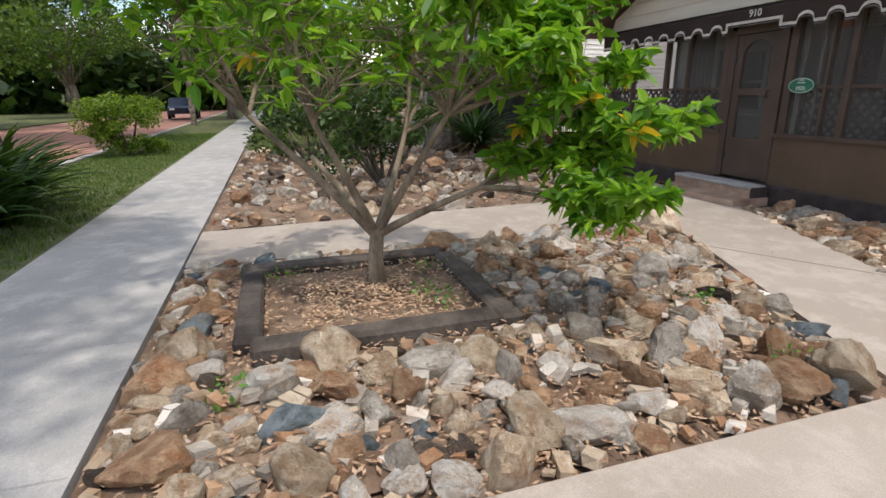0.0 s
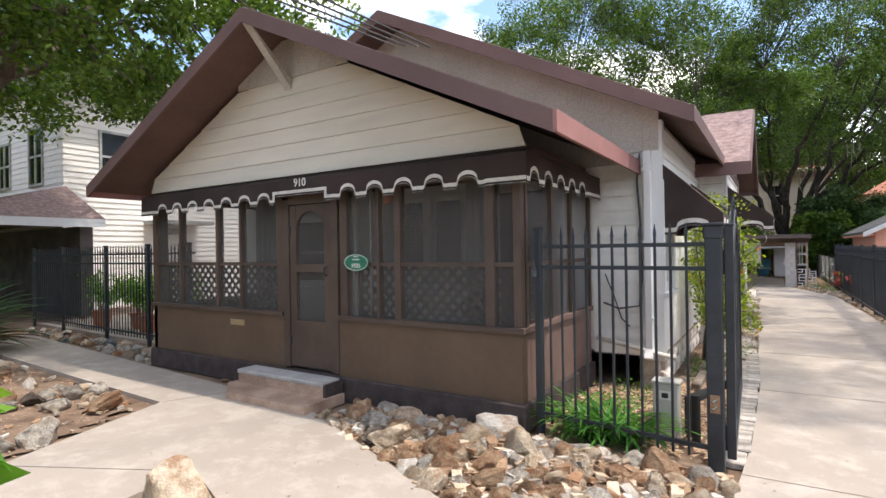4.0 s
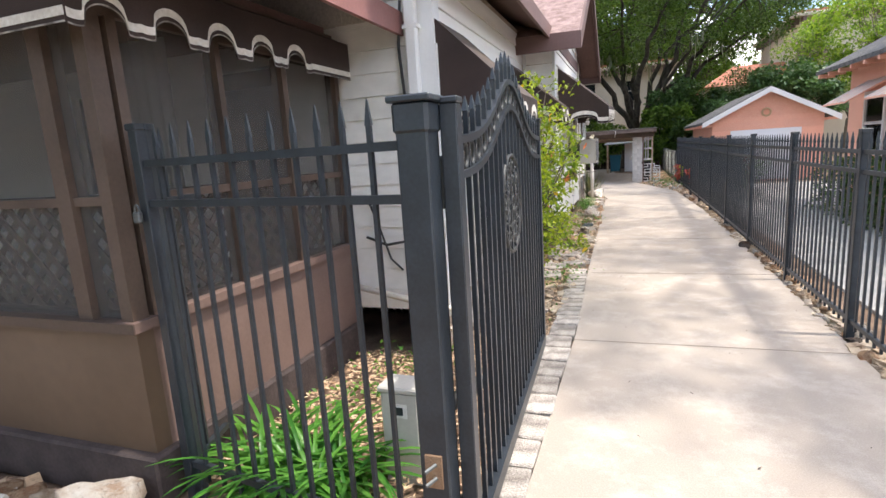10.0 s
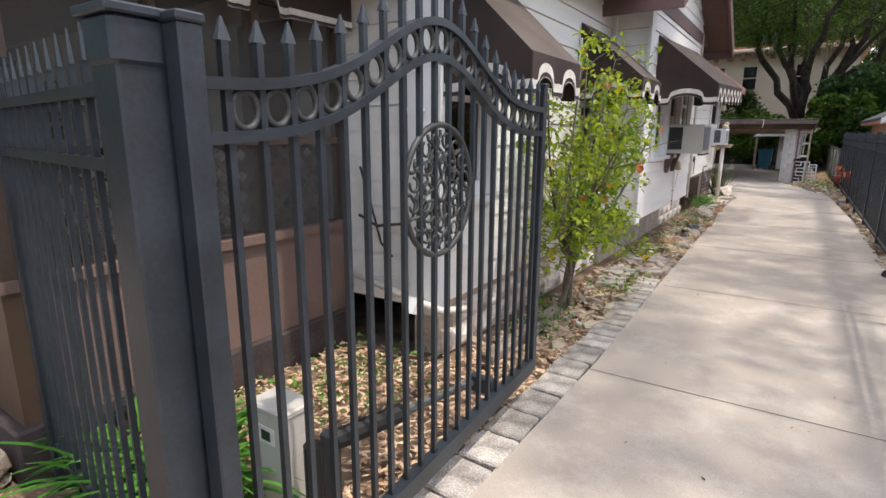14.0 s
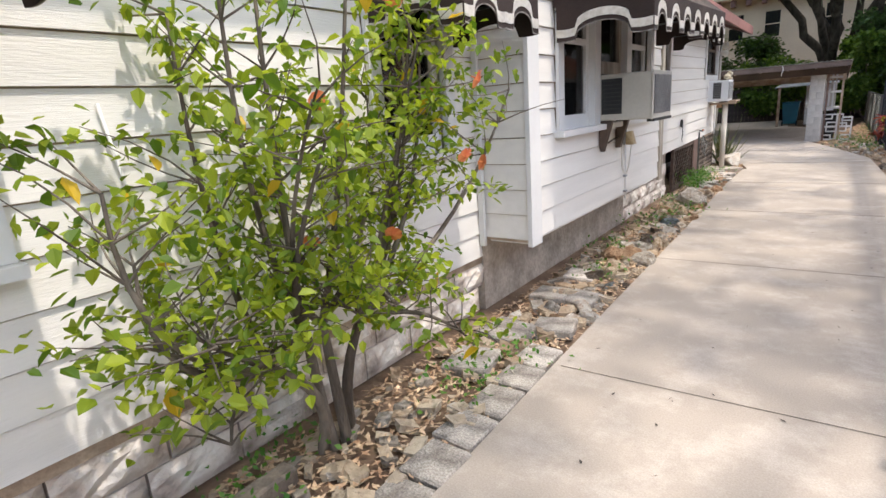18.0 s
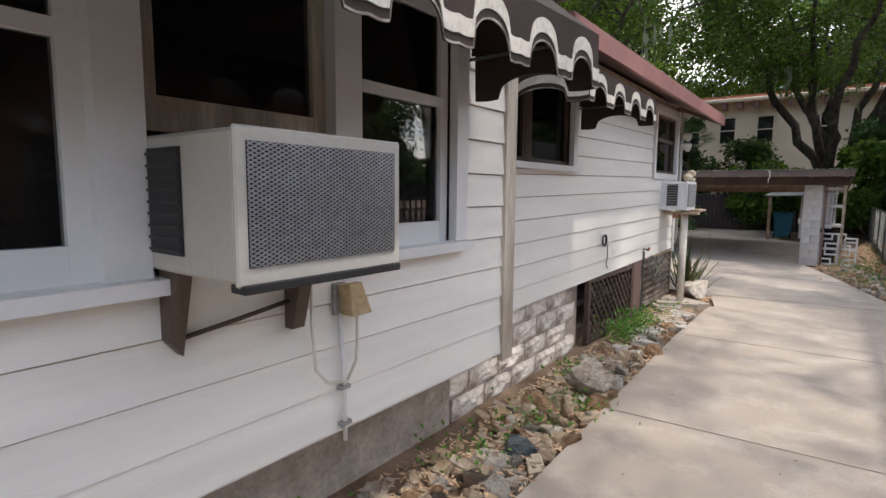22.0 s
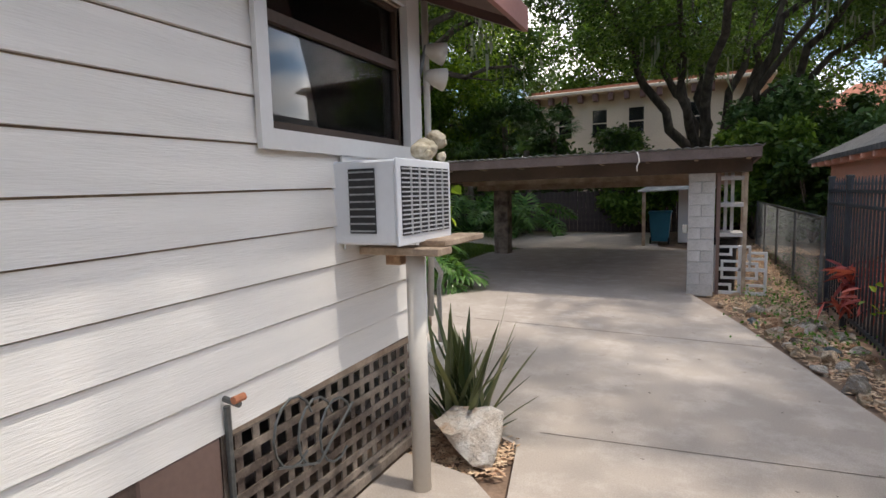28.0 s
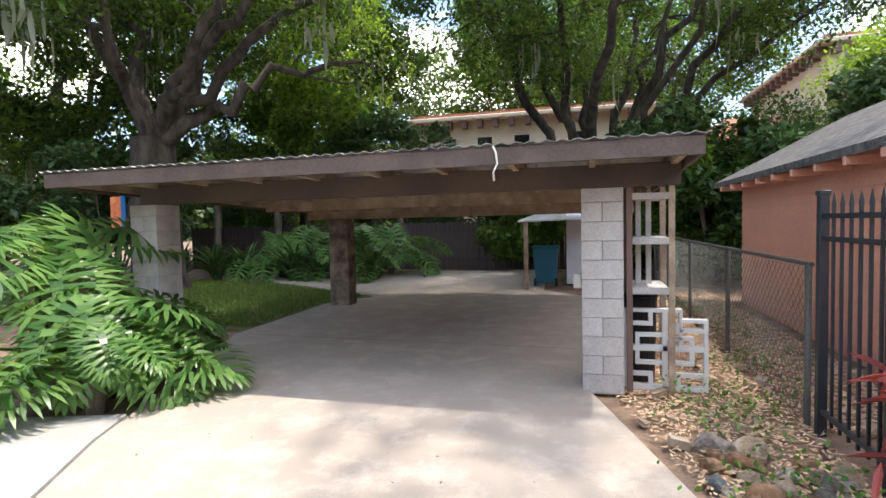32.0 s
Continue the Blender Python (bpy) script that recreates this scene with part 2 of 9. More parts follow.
M = dict(
    concrete=concrete_paint("concrete", (0.365, 0.312, 0.262), (0.415, 0.36, 0.305), (0.48, 0.422, 0.365), (0.30, 0.252, 0.212)),
    sidewalk=concrete_paint("sidewalk_concrete", (0.33, 0.325, 0.31), (0.40, 0.385, 0.365), (0.49, 0.47, 0.445), (0.27, 0.26, 0.24)),
    joint=paint("joint_dirt", (0.27, 0.232, 0.196), 1.0, bump=0.1),
    brick_road=paint("road_brick", (0.33, 0.17, 0.13), 0.9, var=0.2, scale=1.5, fine=30, bump=0.3),
    dirt=paint("dirt", (0.155, 0.10, 0.068), 1.0, scale=3, fine=40, bump=0.5, col2=(0.28, 0.195, 0.135)),
    soil=paint("lawn_soil", (0.07, 0.085, 0.03), 1.0, scale=2, fine=50, bump=0.4, col2=(0.13, 0.14, 0.055)),
    chip=paint("wood_chip", (0.30, 0.165, 0.10), 0.9, scale=30, fine=80, bump=0.2, col2=(0.55, 0.40, 0.27)),
    leaf_dry=paint("dry_leaf", (0.50, 0.29, 0.17), 0.8, scale=14, fine=80, bump=0.2, col2=(0.74, 0.57, 0.38)),
    stone_tan=stone_paint("stone_tan", (0.50, 0.37, 0.245), (0.76, 0.64, 0.49), (0.34, 0.16, 0.07), (0.13, 0.10, 0.075)),
    stone_grey=stone_paint("stone_grey", (0.33, 0.285, 0.235), (0.63, 0.58, 0.505), (0.30, 0.20, 0.12), (0.10, 0.085, 0.07)),
    stone_white=stone_paint("stone_white", (0.70, 0.61, 0.51), (0.84, 0.80, 0.735), (0.46, 0.28, 0.16), (0.24, 0.20, 0.16), 0.12),
    stone_rust=stone_paint("stone_rust", (0.33, 0.19, 0.11), (0.55, 0.38, 0.24), (0.32, 0.12, 0.045), (0.10, 0.065, 0.045)),
    stone_blue=stone_paint("stone_blue", (0.13, 0.165, 0.18), (0.27, 0.31, 0.33), (0.20, 0.17, 0.13), (0.07, 0.08, 0.085)),
    stone_dark=stone_paint("stone_dark", (0.085, 0.068, 0.055), (0.20, 0.16, 0.13), (0.16, 0.09, 0.05), (0.035, 0.03, 0.026)),
    paver=paint("rough_paver", (0.27, 0.235, 0.205), 0.95, scale=7, fine=95, bump=1.0, rand=0.25, col2=(0.56, 0.51, 0.45), grit=0.8),
    timber=paint("old_timber", (0.045, 0.035, 0.03), 0.9, scale=4, fine=40, bump=0.8, col2=(0.12, 0.10, 0.085), stretch=(1, 1, 1)),
    white=paint("white_siding_paint", (0.79, 0.765, 0.72), 0.55, var=0.05, scale=1.6, fine=30, bump=0.28, stretch=(4, 0.45, 6), rand=0.02, grit=0.12),
    white_trim=paint("white_trim_paint", (0.72, 0.715, 0.70), 0.5, var=0.03, scale=1.3, fine=40, bump=0.08, grit=0.1),
    # flaking tan trim; on the middle bay sash it also stands for shadow
    worn_trim=paint("worn_trim_paint", (0.36, 0.30, 0.23), 0.7, scale=6, fine=60, bump=0.3, col2=(0.62, 0.57, 0.48), stretch=(1, 1, 0.15)),
    cream=paint("cream_siding_paint", (0.70, 0.63, 0.52), 0.55, var=0.05, scale=1.4, fine=30, bump=0.1, stretch=(0.7, 4, 5), rand=0.02, grit=0.12),
    batten=paint("greige_board_paint", (0.50, 0.455, 0.40), 0.6, var=0.06, bump=0.1),
    brown=paint("brown_wall_paint", (0.118, 0.077, 0.050), 0.45, var=0.12, scale=1.2, fine=14, bump=0.05, grit=0.15),
    brown_trim=paint("brown_trim_paint", (0.088, 0.060, 0.045), 0.55, var=0.2, bump=0.12, grit=0.25),
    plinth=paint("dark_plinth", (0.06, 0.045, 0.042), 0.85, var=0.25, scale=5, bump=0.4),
    footing=paint("stained_footing", (0.38, 0.32, 0.255), 0.95, scale=4, fine=30, bump=0.6, col2=(0.54, 0.47, 0.395), dist=0.02),
    step_red=paint("reddish_concrete", (0.34, 0.22, 0.16), 0.9, scale=3, fine=50, bump=0.3, col2=(0.50, 0.36, 0.27)),
    mauve=paint("mauve_panel", (0.175, 0.115, 0.095), 0.7, var=0.15, scale=1.5, bump=0.08, grit=0.15),
    fascia=paint("mauve_brown_fascia", (0.14, 0.082, 0.074), 0.6, var=0.12, scale=1.2, bump=0.06, grit=0.15),
    fascia_red=paint("faded_red_fascia", (0.29, 0.138, 0.122), 0.65, var=0.18, scale=1.2, bump=0.06, grit=0.15),
    carport_brown=paint("weathered_brown_paint", (0.125, 0.092, 0.078), 0.7, var=0.2, scale=3, bump=0.2),
    soffit=paint("brown_soffit", (0.13, 0.075, 0.062), 0.7, var=0.12, bump=0.1),
    shingle=paint("faded_shingle", (0.22, 0.145, 0.13), 0.95, scale=9, fine=50, bump=0.8, col2=(0.33, 0.235, 0.215)),
    shingle_grey=paint("grey_shingle", (0.07, 0.07, 0.07), 0.95, scale=9, fine=50, bump=0.8, col2=(0.15, 0.145, 0.14)),
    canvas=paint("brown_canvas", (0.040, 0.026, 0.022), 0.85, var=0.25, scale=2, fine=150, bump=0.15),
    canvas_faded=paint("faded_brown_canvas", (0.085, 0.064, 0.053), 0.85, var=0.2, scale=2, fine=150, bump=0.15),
    binding=paint("worn_edge_binding", (0.10, 0.085, 0.075), 0.85, scale=14, fine=60, bump=0.2, col2=(0.42, 0.39, 0.35)),
    piping=paint("cream_trim_tape", (0.62, 0.58, 0.52), 0.8, var=0.12, scale=10, bump=0.2),
    iron=paint("black_iron", (0.022, 0.028, 0.035), 0.38, var=0.25, scale=6, fine=70, bump=0.08, spec=0.5),
    iron_grey=paint("bronze_iron", (0.05, 0.052, 0.05), 0.5, metal=0.3, var=0.2, scale=6, bump=0.15),
    lattice=paint("brown_lattice_wood", (0.085, 0.058, 0.046), 0.85, var=0.25, scale=6, bump=0.4),
    weathered=paint("weathered_wood", (0.10, 0.075, 0.06), 0.9, scale=5, fine=60, bump=0.5, col2=(0.30, 0.25, 0.20)),
    old_wood=paint("bare_wood", (0.33, 0.24, 0.17), 0.85, scale=5, fine=60, bump=0.3, col2=(0.48, 0.38, 0.28)),
    foundation=paint("rock_face_block", (0.34, 0.275, 0.23), 0.9, scale=5, fine=22, bump=0.9, rand=0.15, col2=(0.74, 0.68, 0.61), third=(0.57, 0.49, 0.425), dist=0.02),
    block=paint("concrete_block", (0.44, 0.42, 0.39), 0.95, scale=3, fine=70, bump=0.5, rand=0.06, col2=(0.58, 0.56, 0.53)),
    appliance=paint("appliance_enamel", (0.50, 0.475, 0.42), 0.45, var=0.05, scale=1.5, bump=0.04, grit=0.1),
    appliance_white=paint("white_enamel", (0.70, 0.72, 0.745), 0.4, var=0.03, scale=2, bump=0.04, grit=0.08),
    grille_dark=paint("dark_grille", (0.03, 0.03, 0.032), 0.5, metal=0.2, bump=0.1),
    grille_grey=paint("grey_grille", (0.34, 0.35, 0.36), 0.4, metal=0.6, var=0.2, bump=0.1),
    mesh_light=paint("light_grey_louvre", (0.50, 0.51, 0.52), 0.5, var=0.1, bump=0.05),
    pipe=paint("cream_pipe", (0.66, 0.62, 0.55), 0.45, var=0.05, scale=2, bump=0.03, grit=0.1),
    rubber=paint("black_rubber", (0.012, 0.012, 0.012), 0.6, bump=0.05),
    wire=paint("grey_cable", (0.05, 0.05, 0.05), 0.6, bump=0),
    brass=paint("dull_brass", (0.52, 0.40, 0.24), 0.45, metal=0.6, bump=0.1),
    green_sign=paint("green_enamel", (0.03, 0.17, 0.10), 0.35, bump=0.03),
    letter=paint("white_lettering", (0.74, 0.71, 0.66), 0.6, bump=0),
    orange=paint("orange_petal", (0.85, 0.20, 0.07), 0.5, var=0.1, scale=20, bump=0.1, col2=(0.92, 0.32, 0.12)),
    # rooms and porches: their shade is put into this dark colour
    room_shade=paint("interior_shade_tone", (0.09, 0.08, 0.075), 0.9, var=0.3, bump=0.1),
    curtain=paint("pale_curtain", (0.40, 0.39, 0.37), 0.9, var=0.1, scale=3, bump=0.1),
    pink=paint("salmon_paint", (0.78, 0.41, 0.295), 0.7, var=0.06, scale=1, bump=0.1, rand=0.04),
    stucco=paint("cream_stucco", (0.55, 0.485, 0.385), 0.9, var=0.07, scale=0.5, fine=20, bump=0.15),
    tile_red=paint("red_roof_tile", (0.34, 0.14, 0.085), 0.85, var=0.25, scale=6, bump=0.4),
    bin_blue=paint("teal_plastic", (0.02, 0.13, 0.20), 0.45, var=0.1, bump=0.05),
    banner_blue=paint("bright_blue_cloth", (0.02, 0.22, 0.60), 0.7, bump=0.1),
    tin=paint("weathered_tin", (0.33, 0.33, 0.31), 0.6, metal=0.4, scale=3, bump=0.2, col2=(0.5, 0.5, 0.48)),
    galv=paint("galvanised_wire", (0.15, 0.16, 0.16), 0.45, metal=0.7, bump=0),
    terracotta=paint("terracotta", (0.42, 0.17, 0.09), 0.8, var=0.15, bump=0.2),
    car_paint=paint("dark_car_paint", (0.02, 0.03, 0.05), 0.2, bump=0),
    statue=paint("mossy_cast_stone", (0.36, 0.31, 0.22), 0.95, scale=14, fine=60, bump=0.7, col2=(0.58, 0.53, 0.42)),
    bark=paint("oak_bark", (0.085, 0.065, 0.05), 0.95, scale=5, fine=24, bump=1.0, col2=(0.21, 0.175, 0.14), stretch=(1, 1, 0.3), dist=0.03),
    # darker than oak_bark, for the two trees behind the carport
    bark_dark=paint("dark_bark", (0.034, 0.027, 0.022), 0.95, scale=5, fine=24, bump=1.0, col2=(0.088, 0.074, 0.06), stretch=(1, 1, 0.3), dist=0.03),
    bark_pale=paint("pale_twig_bark", (0.16, 0.125, 0.085), 0.9, scale=8, fine=50, bump=0.6, col2=(0.33, 0.27, 0.20), stretch=(1, 1, 0.4)),
    glass=clear_pane("window_glass", (0.02, 0.02, 0.02), 0.75, 0.01, 1.28),
    screen=clear_pane("insect_screen", (0.135, 0.125, 0.115), 0.66, 0.4, 1.06),
    citrus=leaf_paint("citrus_leaf", (0.06, 0.18, 0.015), (0.28, 0.48, 0.04)),
    citrus_yellow=leaf_paint("yellowed_leaf", (0.55, 0.36, 0.02), (0.75, 0.50, 0.05)),
    hibiscus=leaf_paint("hibiscus_leaf", (0.085, 0.165, 0.014), (0.40, 0.46, 0.04)),
    oak=leaf_paint("oak_leaf", (0.04, 0.09, 0.016), (0.17, 0.26, 0.05), 0.5),
    # darker, less translucent leaf: the shade inside the crown is in its colour
    camphor=leaf_paint("shaded_camphor_leaf", (0.026, 0.060, 0.011), (0.115, 0.182, 0.035), 0.42),
    oak_light=leaf_paint("bright_oak_leaf", (0.07, 0.14, 0.02), (0.28, 0.38, 0.06), 0.58),
    dark_leaf=leaf_paint("shade_leaf", (0.02, 0.05, 0.012), (0.08, 0.14, 0.03), 0.3),
    palm=leaf_paint("palm_leaf", (0.03, 0.07, 0.022), (0.11, 0.19, 0.07), 0.25),
    philo=leaf_paint("split_leaf", (0.045, 0.12, 0.03), (0.17, 0.30, 0.08), 0.35, 0.3),
    blade=leaf_paint("strap_leaf", (0.03, 0.13, 0.02), (0.13, 0.32, 0.05), 0.35, 0.35),
    sword=leaf_paint("sword_leaf", (0.04, 0.07, 0.03), (0.24, 0.24, 0.12), 0.2, 0.4),
    grass=leaf_paint("grass_blade", (0.05, 0.11, 0.02), (0.17, 0.23, 0.05), 0.35),
    weed=leaf_paint("weed_leaf", (0.05, 0.16, 0.025), (0.17, 0.33, 0.06), 0.35),
    moss=leaf_paint("hanging_moss", (0.12, 0.14, 0.09), (0.27, 0.28, 0.20), 0.3),
    ti=leaf_paint("red_cordyline_leaf", (0.20, 0.03, 0.03), (0.55, 0.14, 0.12), 0.35),
    dead=leaf_paint("dead_frond", (0.13, 0.08, 0.045), (0.30, 0.21, 0.12), 0.25, 0.7),
)


# ---- building helpers: all lengths in plan units ----
def link(name, bm_or_mesh, m, parent=None, label="", smooth=False):
    if isinstance(bm_or_mesh, bmesh.types.BMesh):
        bm = bm_or_mesh
        bmesh.ops.recalc_face_normals(bm, faces=bm.faces)
        for v in bm.verts:
            v.co *= U
        me = bpy.data.meshes.new(name)
        bm.to_mesh(me)
        bm.free()
        if smooth:
            me.polygons.foreach_set("use_smooth", [True] * len(me.polygons))
        me.materials.append(M[m])
    else:
        me = bm_or_mesh
    ob = new(name, me)
    if parent:
        ob.parent = parent
    return tagged(ob, label)


def part(name, bm, m, parent, label="", smooth=False):
    return link(name, bm, m, parent, label, smooth)


def solid(name, bm, m, label, category="", kind="", group="", smooth=False):
    return tagged(link(name, bm, m, None, "", smooth), label, category, group, kind)


def thing(name, label, category, at=(0, 0, 0), rz=0, group="", kind=""):
    ob = new(name)
    ob.empty_display_size = 0.1
    ob.matrix_basis = pose(at[0] * U, at[1] * U, at[2] * U, 0, 0, rz)
    return tagged(ob, label, category, group, kind)


def piece(name, mesh, parent, x, y, z, rx=0, ry=0, rz=0, s=(1, 1, 1)):
    """One more object on a shared mesh."""
    ob = new(name, mesh)
    ob.parent = parent
    ob.matrix_basis = pose(x * U, y * U, z * U, rx, ry, rz) @ Matrix.Diagonal((*s, 1))
    return ob


def stock(name, bm, m, smooth=False):
    """A mesh to be shared by many pieces."""
    bmesh.ops.recalc_face_normals(bm, faces=bm.faces)
    for v in bm.verts:
        v.co *= U
    me = bpy.data.meshes.new(name)
    bm.to_mesh(me)
    bm.free()
    if smooth:
        me.polygons.foreach_set("use_smooth", [True] * len(me.polygons))
    me.materials.append(M[m])
    return me


def B():
    return bmesh.new()


def box(bm, x0, y0, z0, x1, y1, z1, bev=0.0):
    vs = [bm.verts.new((x, y, z)) for z in (z0, z1) for y in (y0, y1) for x in (x0, x1)]
    fs = [bm.faces.new([vs[i] for i in f]) for f in ((0, 2, 3, 1), (4, 5, 7, 6), (0, 1, 5, 4), (2, 6, 7, 3), (0, 4, 6, 2), (1, 3, 7, 5))]
    if bev:
        bmesh.ops.bevel(bm, geom=list({e for f in fs for e in f.edges}), offset=bev, segments=1, affect="EDGES")
    return bm


def bbox(*a, bev=0.0):
    return box(bmesh.new(), *a, bev=bev)


def hexa(bm, pts):
    """Eight corners: four below, four above, in the same order round."""
    vs = [bm.verts.new(p) for p in pts]
    for f in ((3, 2, 1, 0), (4, 5, 6, 7), (0, 1, 5, 4), (1, 2, 6, 5), (2, 3, 7, 6), (3, 0, 4, 7)):
        bm.faces.new([vs[i] for i in f])
    return bm


def slab(bm, pts, z0, z1):
    """A polygon in plan, drawn out from z0 to z1."""
    lo, hi = [bm.verts.new((x, y, z0)) for x, y in pts], [bm.verts.new((x, y, z1)) for x, y in pts]
    bm.faces.new(lo[::-1])
    bm.faces.new(hi)
    for i in range(len(pts)):
        j = (i + 1) % len(pts)
        bm.faces.new((lo[i], lo[j], hi[j], hi[i]))
    return bm


def ring(bm, c, ax, r, seg):
    ax = Vector(ax).normalized()
    a = ax.orthogonal().normalized()
    b = ax.cross(a)
    return [bm.verts.new(Vector(c) + r * (math.cos(t) * a + math.sin(t) * b)) for t in (2 * math.pi * k / seg for k in range(seg))]


def tube(bm, pts, radii, seg=8, cap=True):
    """A round bar along a line of points."""
    pts = [Vector(p) for p in pts]
    if not hasattr(radii, "__len__"):
        radii = [radii] * len(pts)
    axis0 = (pts[1] - pts[0]).normalized()
    a = axis0.orthogonal().normalized()
    rings = []
    for i, p in enumerate(pts):
        d = (pts[min(i + 1, len(pts) - 1)] - pts[max(i - 1, 0)]).normalized()
        a = (a - d * a.dot(d)).normalized()
        b = d.cross(a)
        rings.append([bm.verts.new(p + float(radii[i]) * (math.cos(t) * a + math.sin(t) * b)) for t in (2 * math.pi * k / seg for k in range(seg))])
    for r0, r1 in zip(rings, rings[1:]):
        for k in range(seg):
            bm.faces.new((r0[k], r0[(k + 1) % seg], r1[(k + 1) % seg], r1[k]))
    if cap:
        bm.faces.new(rings[0][::-1])
        bm.faces.new(rings[-1])
    return bm


def bar(p0, p1, r, seg=8, r1=None):
    return tube(bmesh.new(), [p0, p1], [r, r if r1 is None else r1], seg)


def bent(pts, r, seg=8):
    return tube(bmesh.new(), pts, r, seg)


def strip(bm, upper, lower, thick):
    """A ribbon between two rows of points, with a thickness along a given vector."""
    t = Vector(thick)
    rows = [[bm.verts.new(Vector(p) + k * t) for p in row] for k in (0, 1) for row in (upper, lower)]
    u0, l0, u1, l1 = rows
    for i in range(len(upper) - 1):
        bm.faces.new((u0[i], u0[i + 1], l0[i + 1], l0[i]))
        bm.faces.new((u1[i], l1[i], l1[i + 1], u1[i + 1]))
        bm.faces.new((u0[i], u1[i], u1[i + 1], u0[i + 1]))
        bm.faces.new((l0[i], l0[i + 1], l1[i + 1], l1[i]))
    for i in (0, -1):
        bm.faces.new((u0[i], l0[i], l1[i], u1[i]))
    return bm


def raw_mesh(name, verts, faces, m, smooth=False):
    me = bpy.data.meshes.new(name)
    me.from_pydata((np.asarray(verts, float) * U).tolist(), [], faces)
    me.materials.append(M[m])
    if smooth:
        me.polygons.foreach_set("use_smooth", [True] * len(me.polygons))
    return me


def leaf_cards(rng, centres, size, droop=0.2, wide=0.45, jitter=0.3):
    """Leaves of four corners, folded along the midrib, at the given points, turned at random."""
    c = np.asarray(centres, float)
    n = len(c)
    yaw, tilt = rng.uniform(0, 2 * np.pi, n), rng.normal(-droop, 0.6, n)
    L = size * (1 + rng.uniform(-jitter, jitter, n))
    d = np.stack([np.cos(yaw) * np.cos(tilt), np.sin(yaw) * np.cos(tilt), np.sin(tilt)], 1)
    roll = rng.normal(0, 0.7, n)
    s0 = np.stack([-np.sin(yaw), np.cos(yaw), 0 * yaw], 1)
    up = np.cross(d, s0)
    s = s0 * np.cos(roll)[:, None] + up * np.sin(roll)[:, None]
    w = (wide * L / 2)[:, None]
    mid = c + d * (0.45 * L)[:, None] 
    v = np.stack([c, mid + s * w + up * 0.15 * w, c + d * L[:, None], mid - s * w + up * 0.15 * w], 1).reshape(-1, 3)
    f = [(4 * i, 4 * i + 1, 4 * i + 2, 4 * i + 3) for i in range(n)]
    return v, f


def leaf_blades(rng, centres, size, droop=0.2, wide=0.5, jitter=0.3, sag=0.12):
    """Pointed oval leaves of two folded halves with a bent tip, for plants that are passed closely."""
    c = np.asarray(centres, float)
    n = len(c)
    yaw, tilt = rng.uniform(0, 2 * np.pi, n), rng.normal(-droop, 0.55, n)
    L = (size * (1 + rng.uniform(-jitter, jitter, n)))[:, None]
    d = np.stack([np.cos(yaw) * np.cos(tilt), np.sin(yaw) * np.cos(tilt), np.sin(tilt)], 1)
    s0 = np.stack([-np.sin(yaw), np.cos(yaw), 0 * yaw], 1)
    roll = rng.normal(0, 0.5, n)[:, None]
    nrm = np.cross(d, s0)
    s = s0 * np.cos(roll) + nrm * np.sin(roll)
    w, down = wide * L / 2, np.array([0, 0, 1.0]) * L * sag
    m1, m2 = c + d * 0.32 * L, c + d * 0.68 * L - down * 0.4
    lift = nrm * 0.3 * w
    v = np.stack([c, m1 + s * w + lift, m2 + s * w * 0.75 + lift, c + d * L - down, m2 - s * w * 0.75 + lift, m1 - s * w + lift], 1).reshape(-1, 3)
    f = [q for i in range(0, 6 * n, 6) for q in ((i, i + 1, i + 2, i + 3), (i, i + 3, i + 4, i + 5))]
    return v, f


def clump_points(rng, centres, radii, per):
    """Points gathered in uneven clumps, denser towards the outside."""
    out = []
    for (x, y, z), r in zip(centres, radii):
        k = rng.normal(size=(per, 3))
        k /= np.linalg.norm(k, axis=1)[:, None] + 1e-9
        rad = r * rng.uniform(0.35, 1.0, per) ** 0.6
        out.append(np.array([x, y, z]) + k * rad[:, None] * [1, 1, 0.75])
    return np.concatenate(out)


# ---- ground, drive and walks ----
ground = B()
slab(ground, [(-400, -300), (400, -300), (400, 500), (-400, 500)], -0.6, -0.05)
solid("ground", ground, "dirt", "bare brown soil with leaf litter around the yard", "ground", "structure")


def paving(name, pts, m, label, top=0.0, deep=0.09):
    return solid(name, slab(B(), pts, top - deep, top), m, label, "paving", "structure")


def joints(parent, lines, w=0.006):
    """Dark control joints let into the slab as thin raised-edge strips."""
    for (x0, y0), (x1, y1) in lines:
        d = Vector((x1 - x0, y1 - y0, 0)).normalized()
        s = Vector((-d.y, d.x, 0)) * w / 2
        a, b = Vector((x0, y0, 0.0025)), Vector((x1, y1, 0.0025))
        part("joint", strip(B(), [a + s, b + s], [a - s, b - s], (0, 0, 0.0015)), "joint", parent)


drive = paving("driveway", [(0.18, -6.82), (3.3, -6.82), (2.12, -3.2), (2.12, 9.5), (1.86, 15.0), (1.25, 17.3), (0.66, 19.2), (0.66, 24.5), (-0.1, 25.2), (-0.4, 29.6),
               (-7.4, 29.0), (-7.4, 26.6), (-3.2, 24.1), (-3.75, 23.0), (-3.7, 20.5), (-2.4, 17.32), (-1.8, 16.2), (-1.9, 14.4), (-0.62, 14.2),
               (-0.1, 13.95), (0.05, 13.3), (-0.01, 13.2), (-0.015, 11.4), (0.065, 8.8), (0.145, 4.8), (0.215, 2.6), (0.2, 0.6), (0.135, -0.5), (0.165, -2.0)], "concrete", "pale concrete driveway with shade patches and control joints")
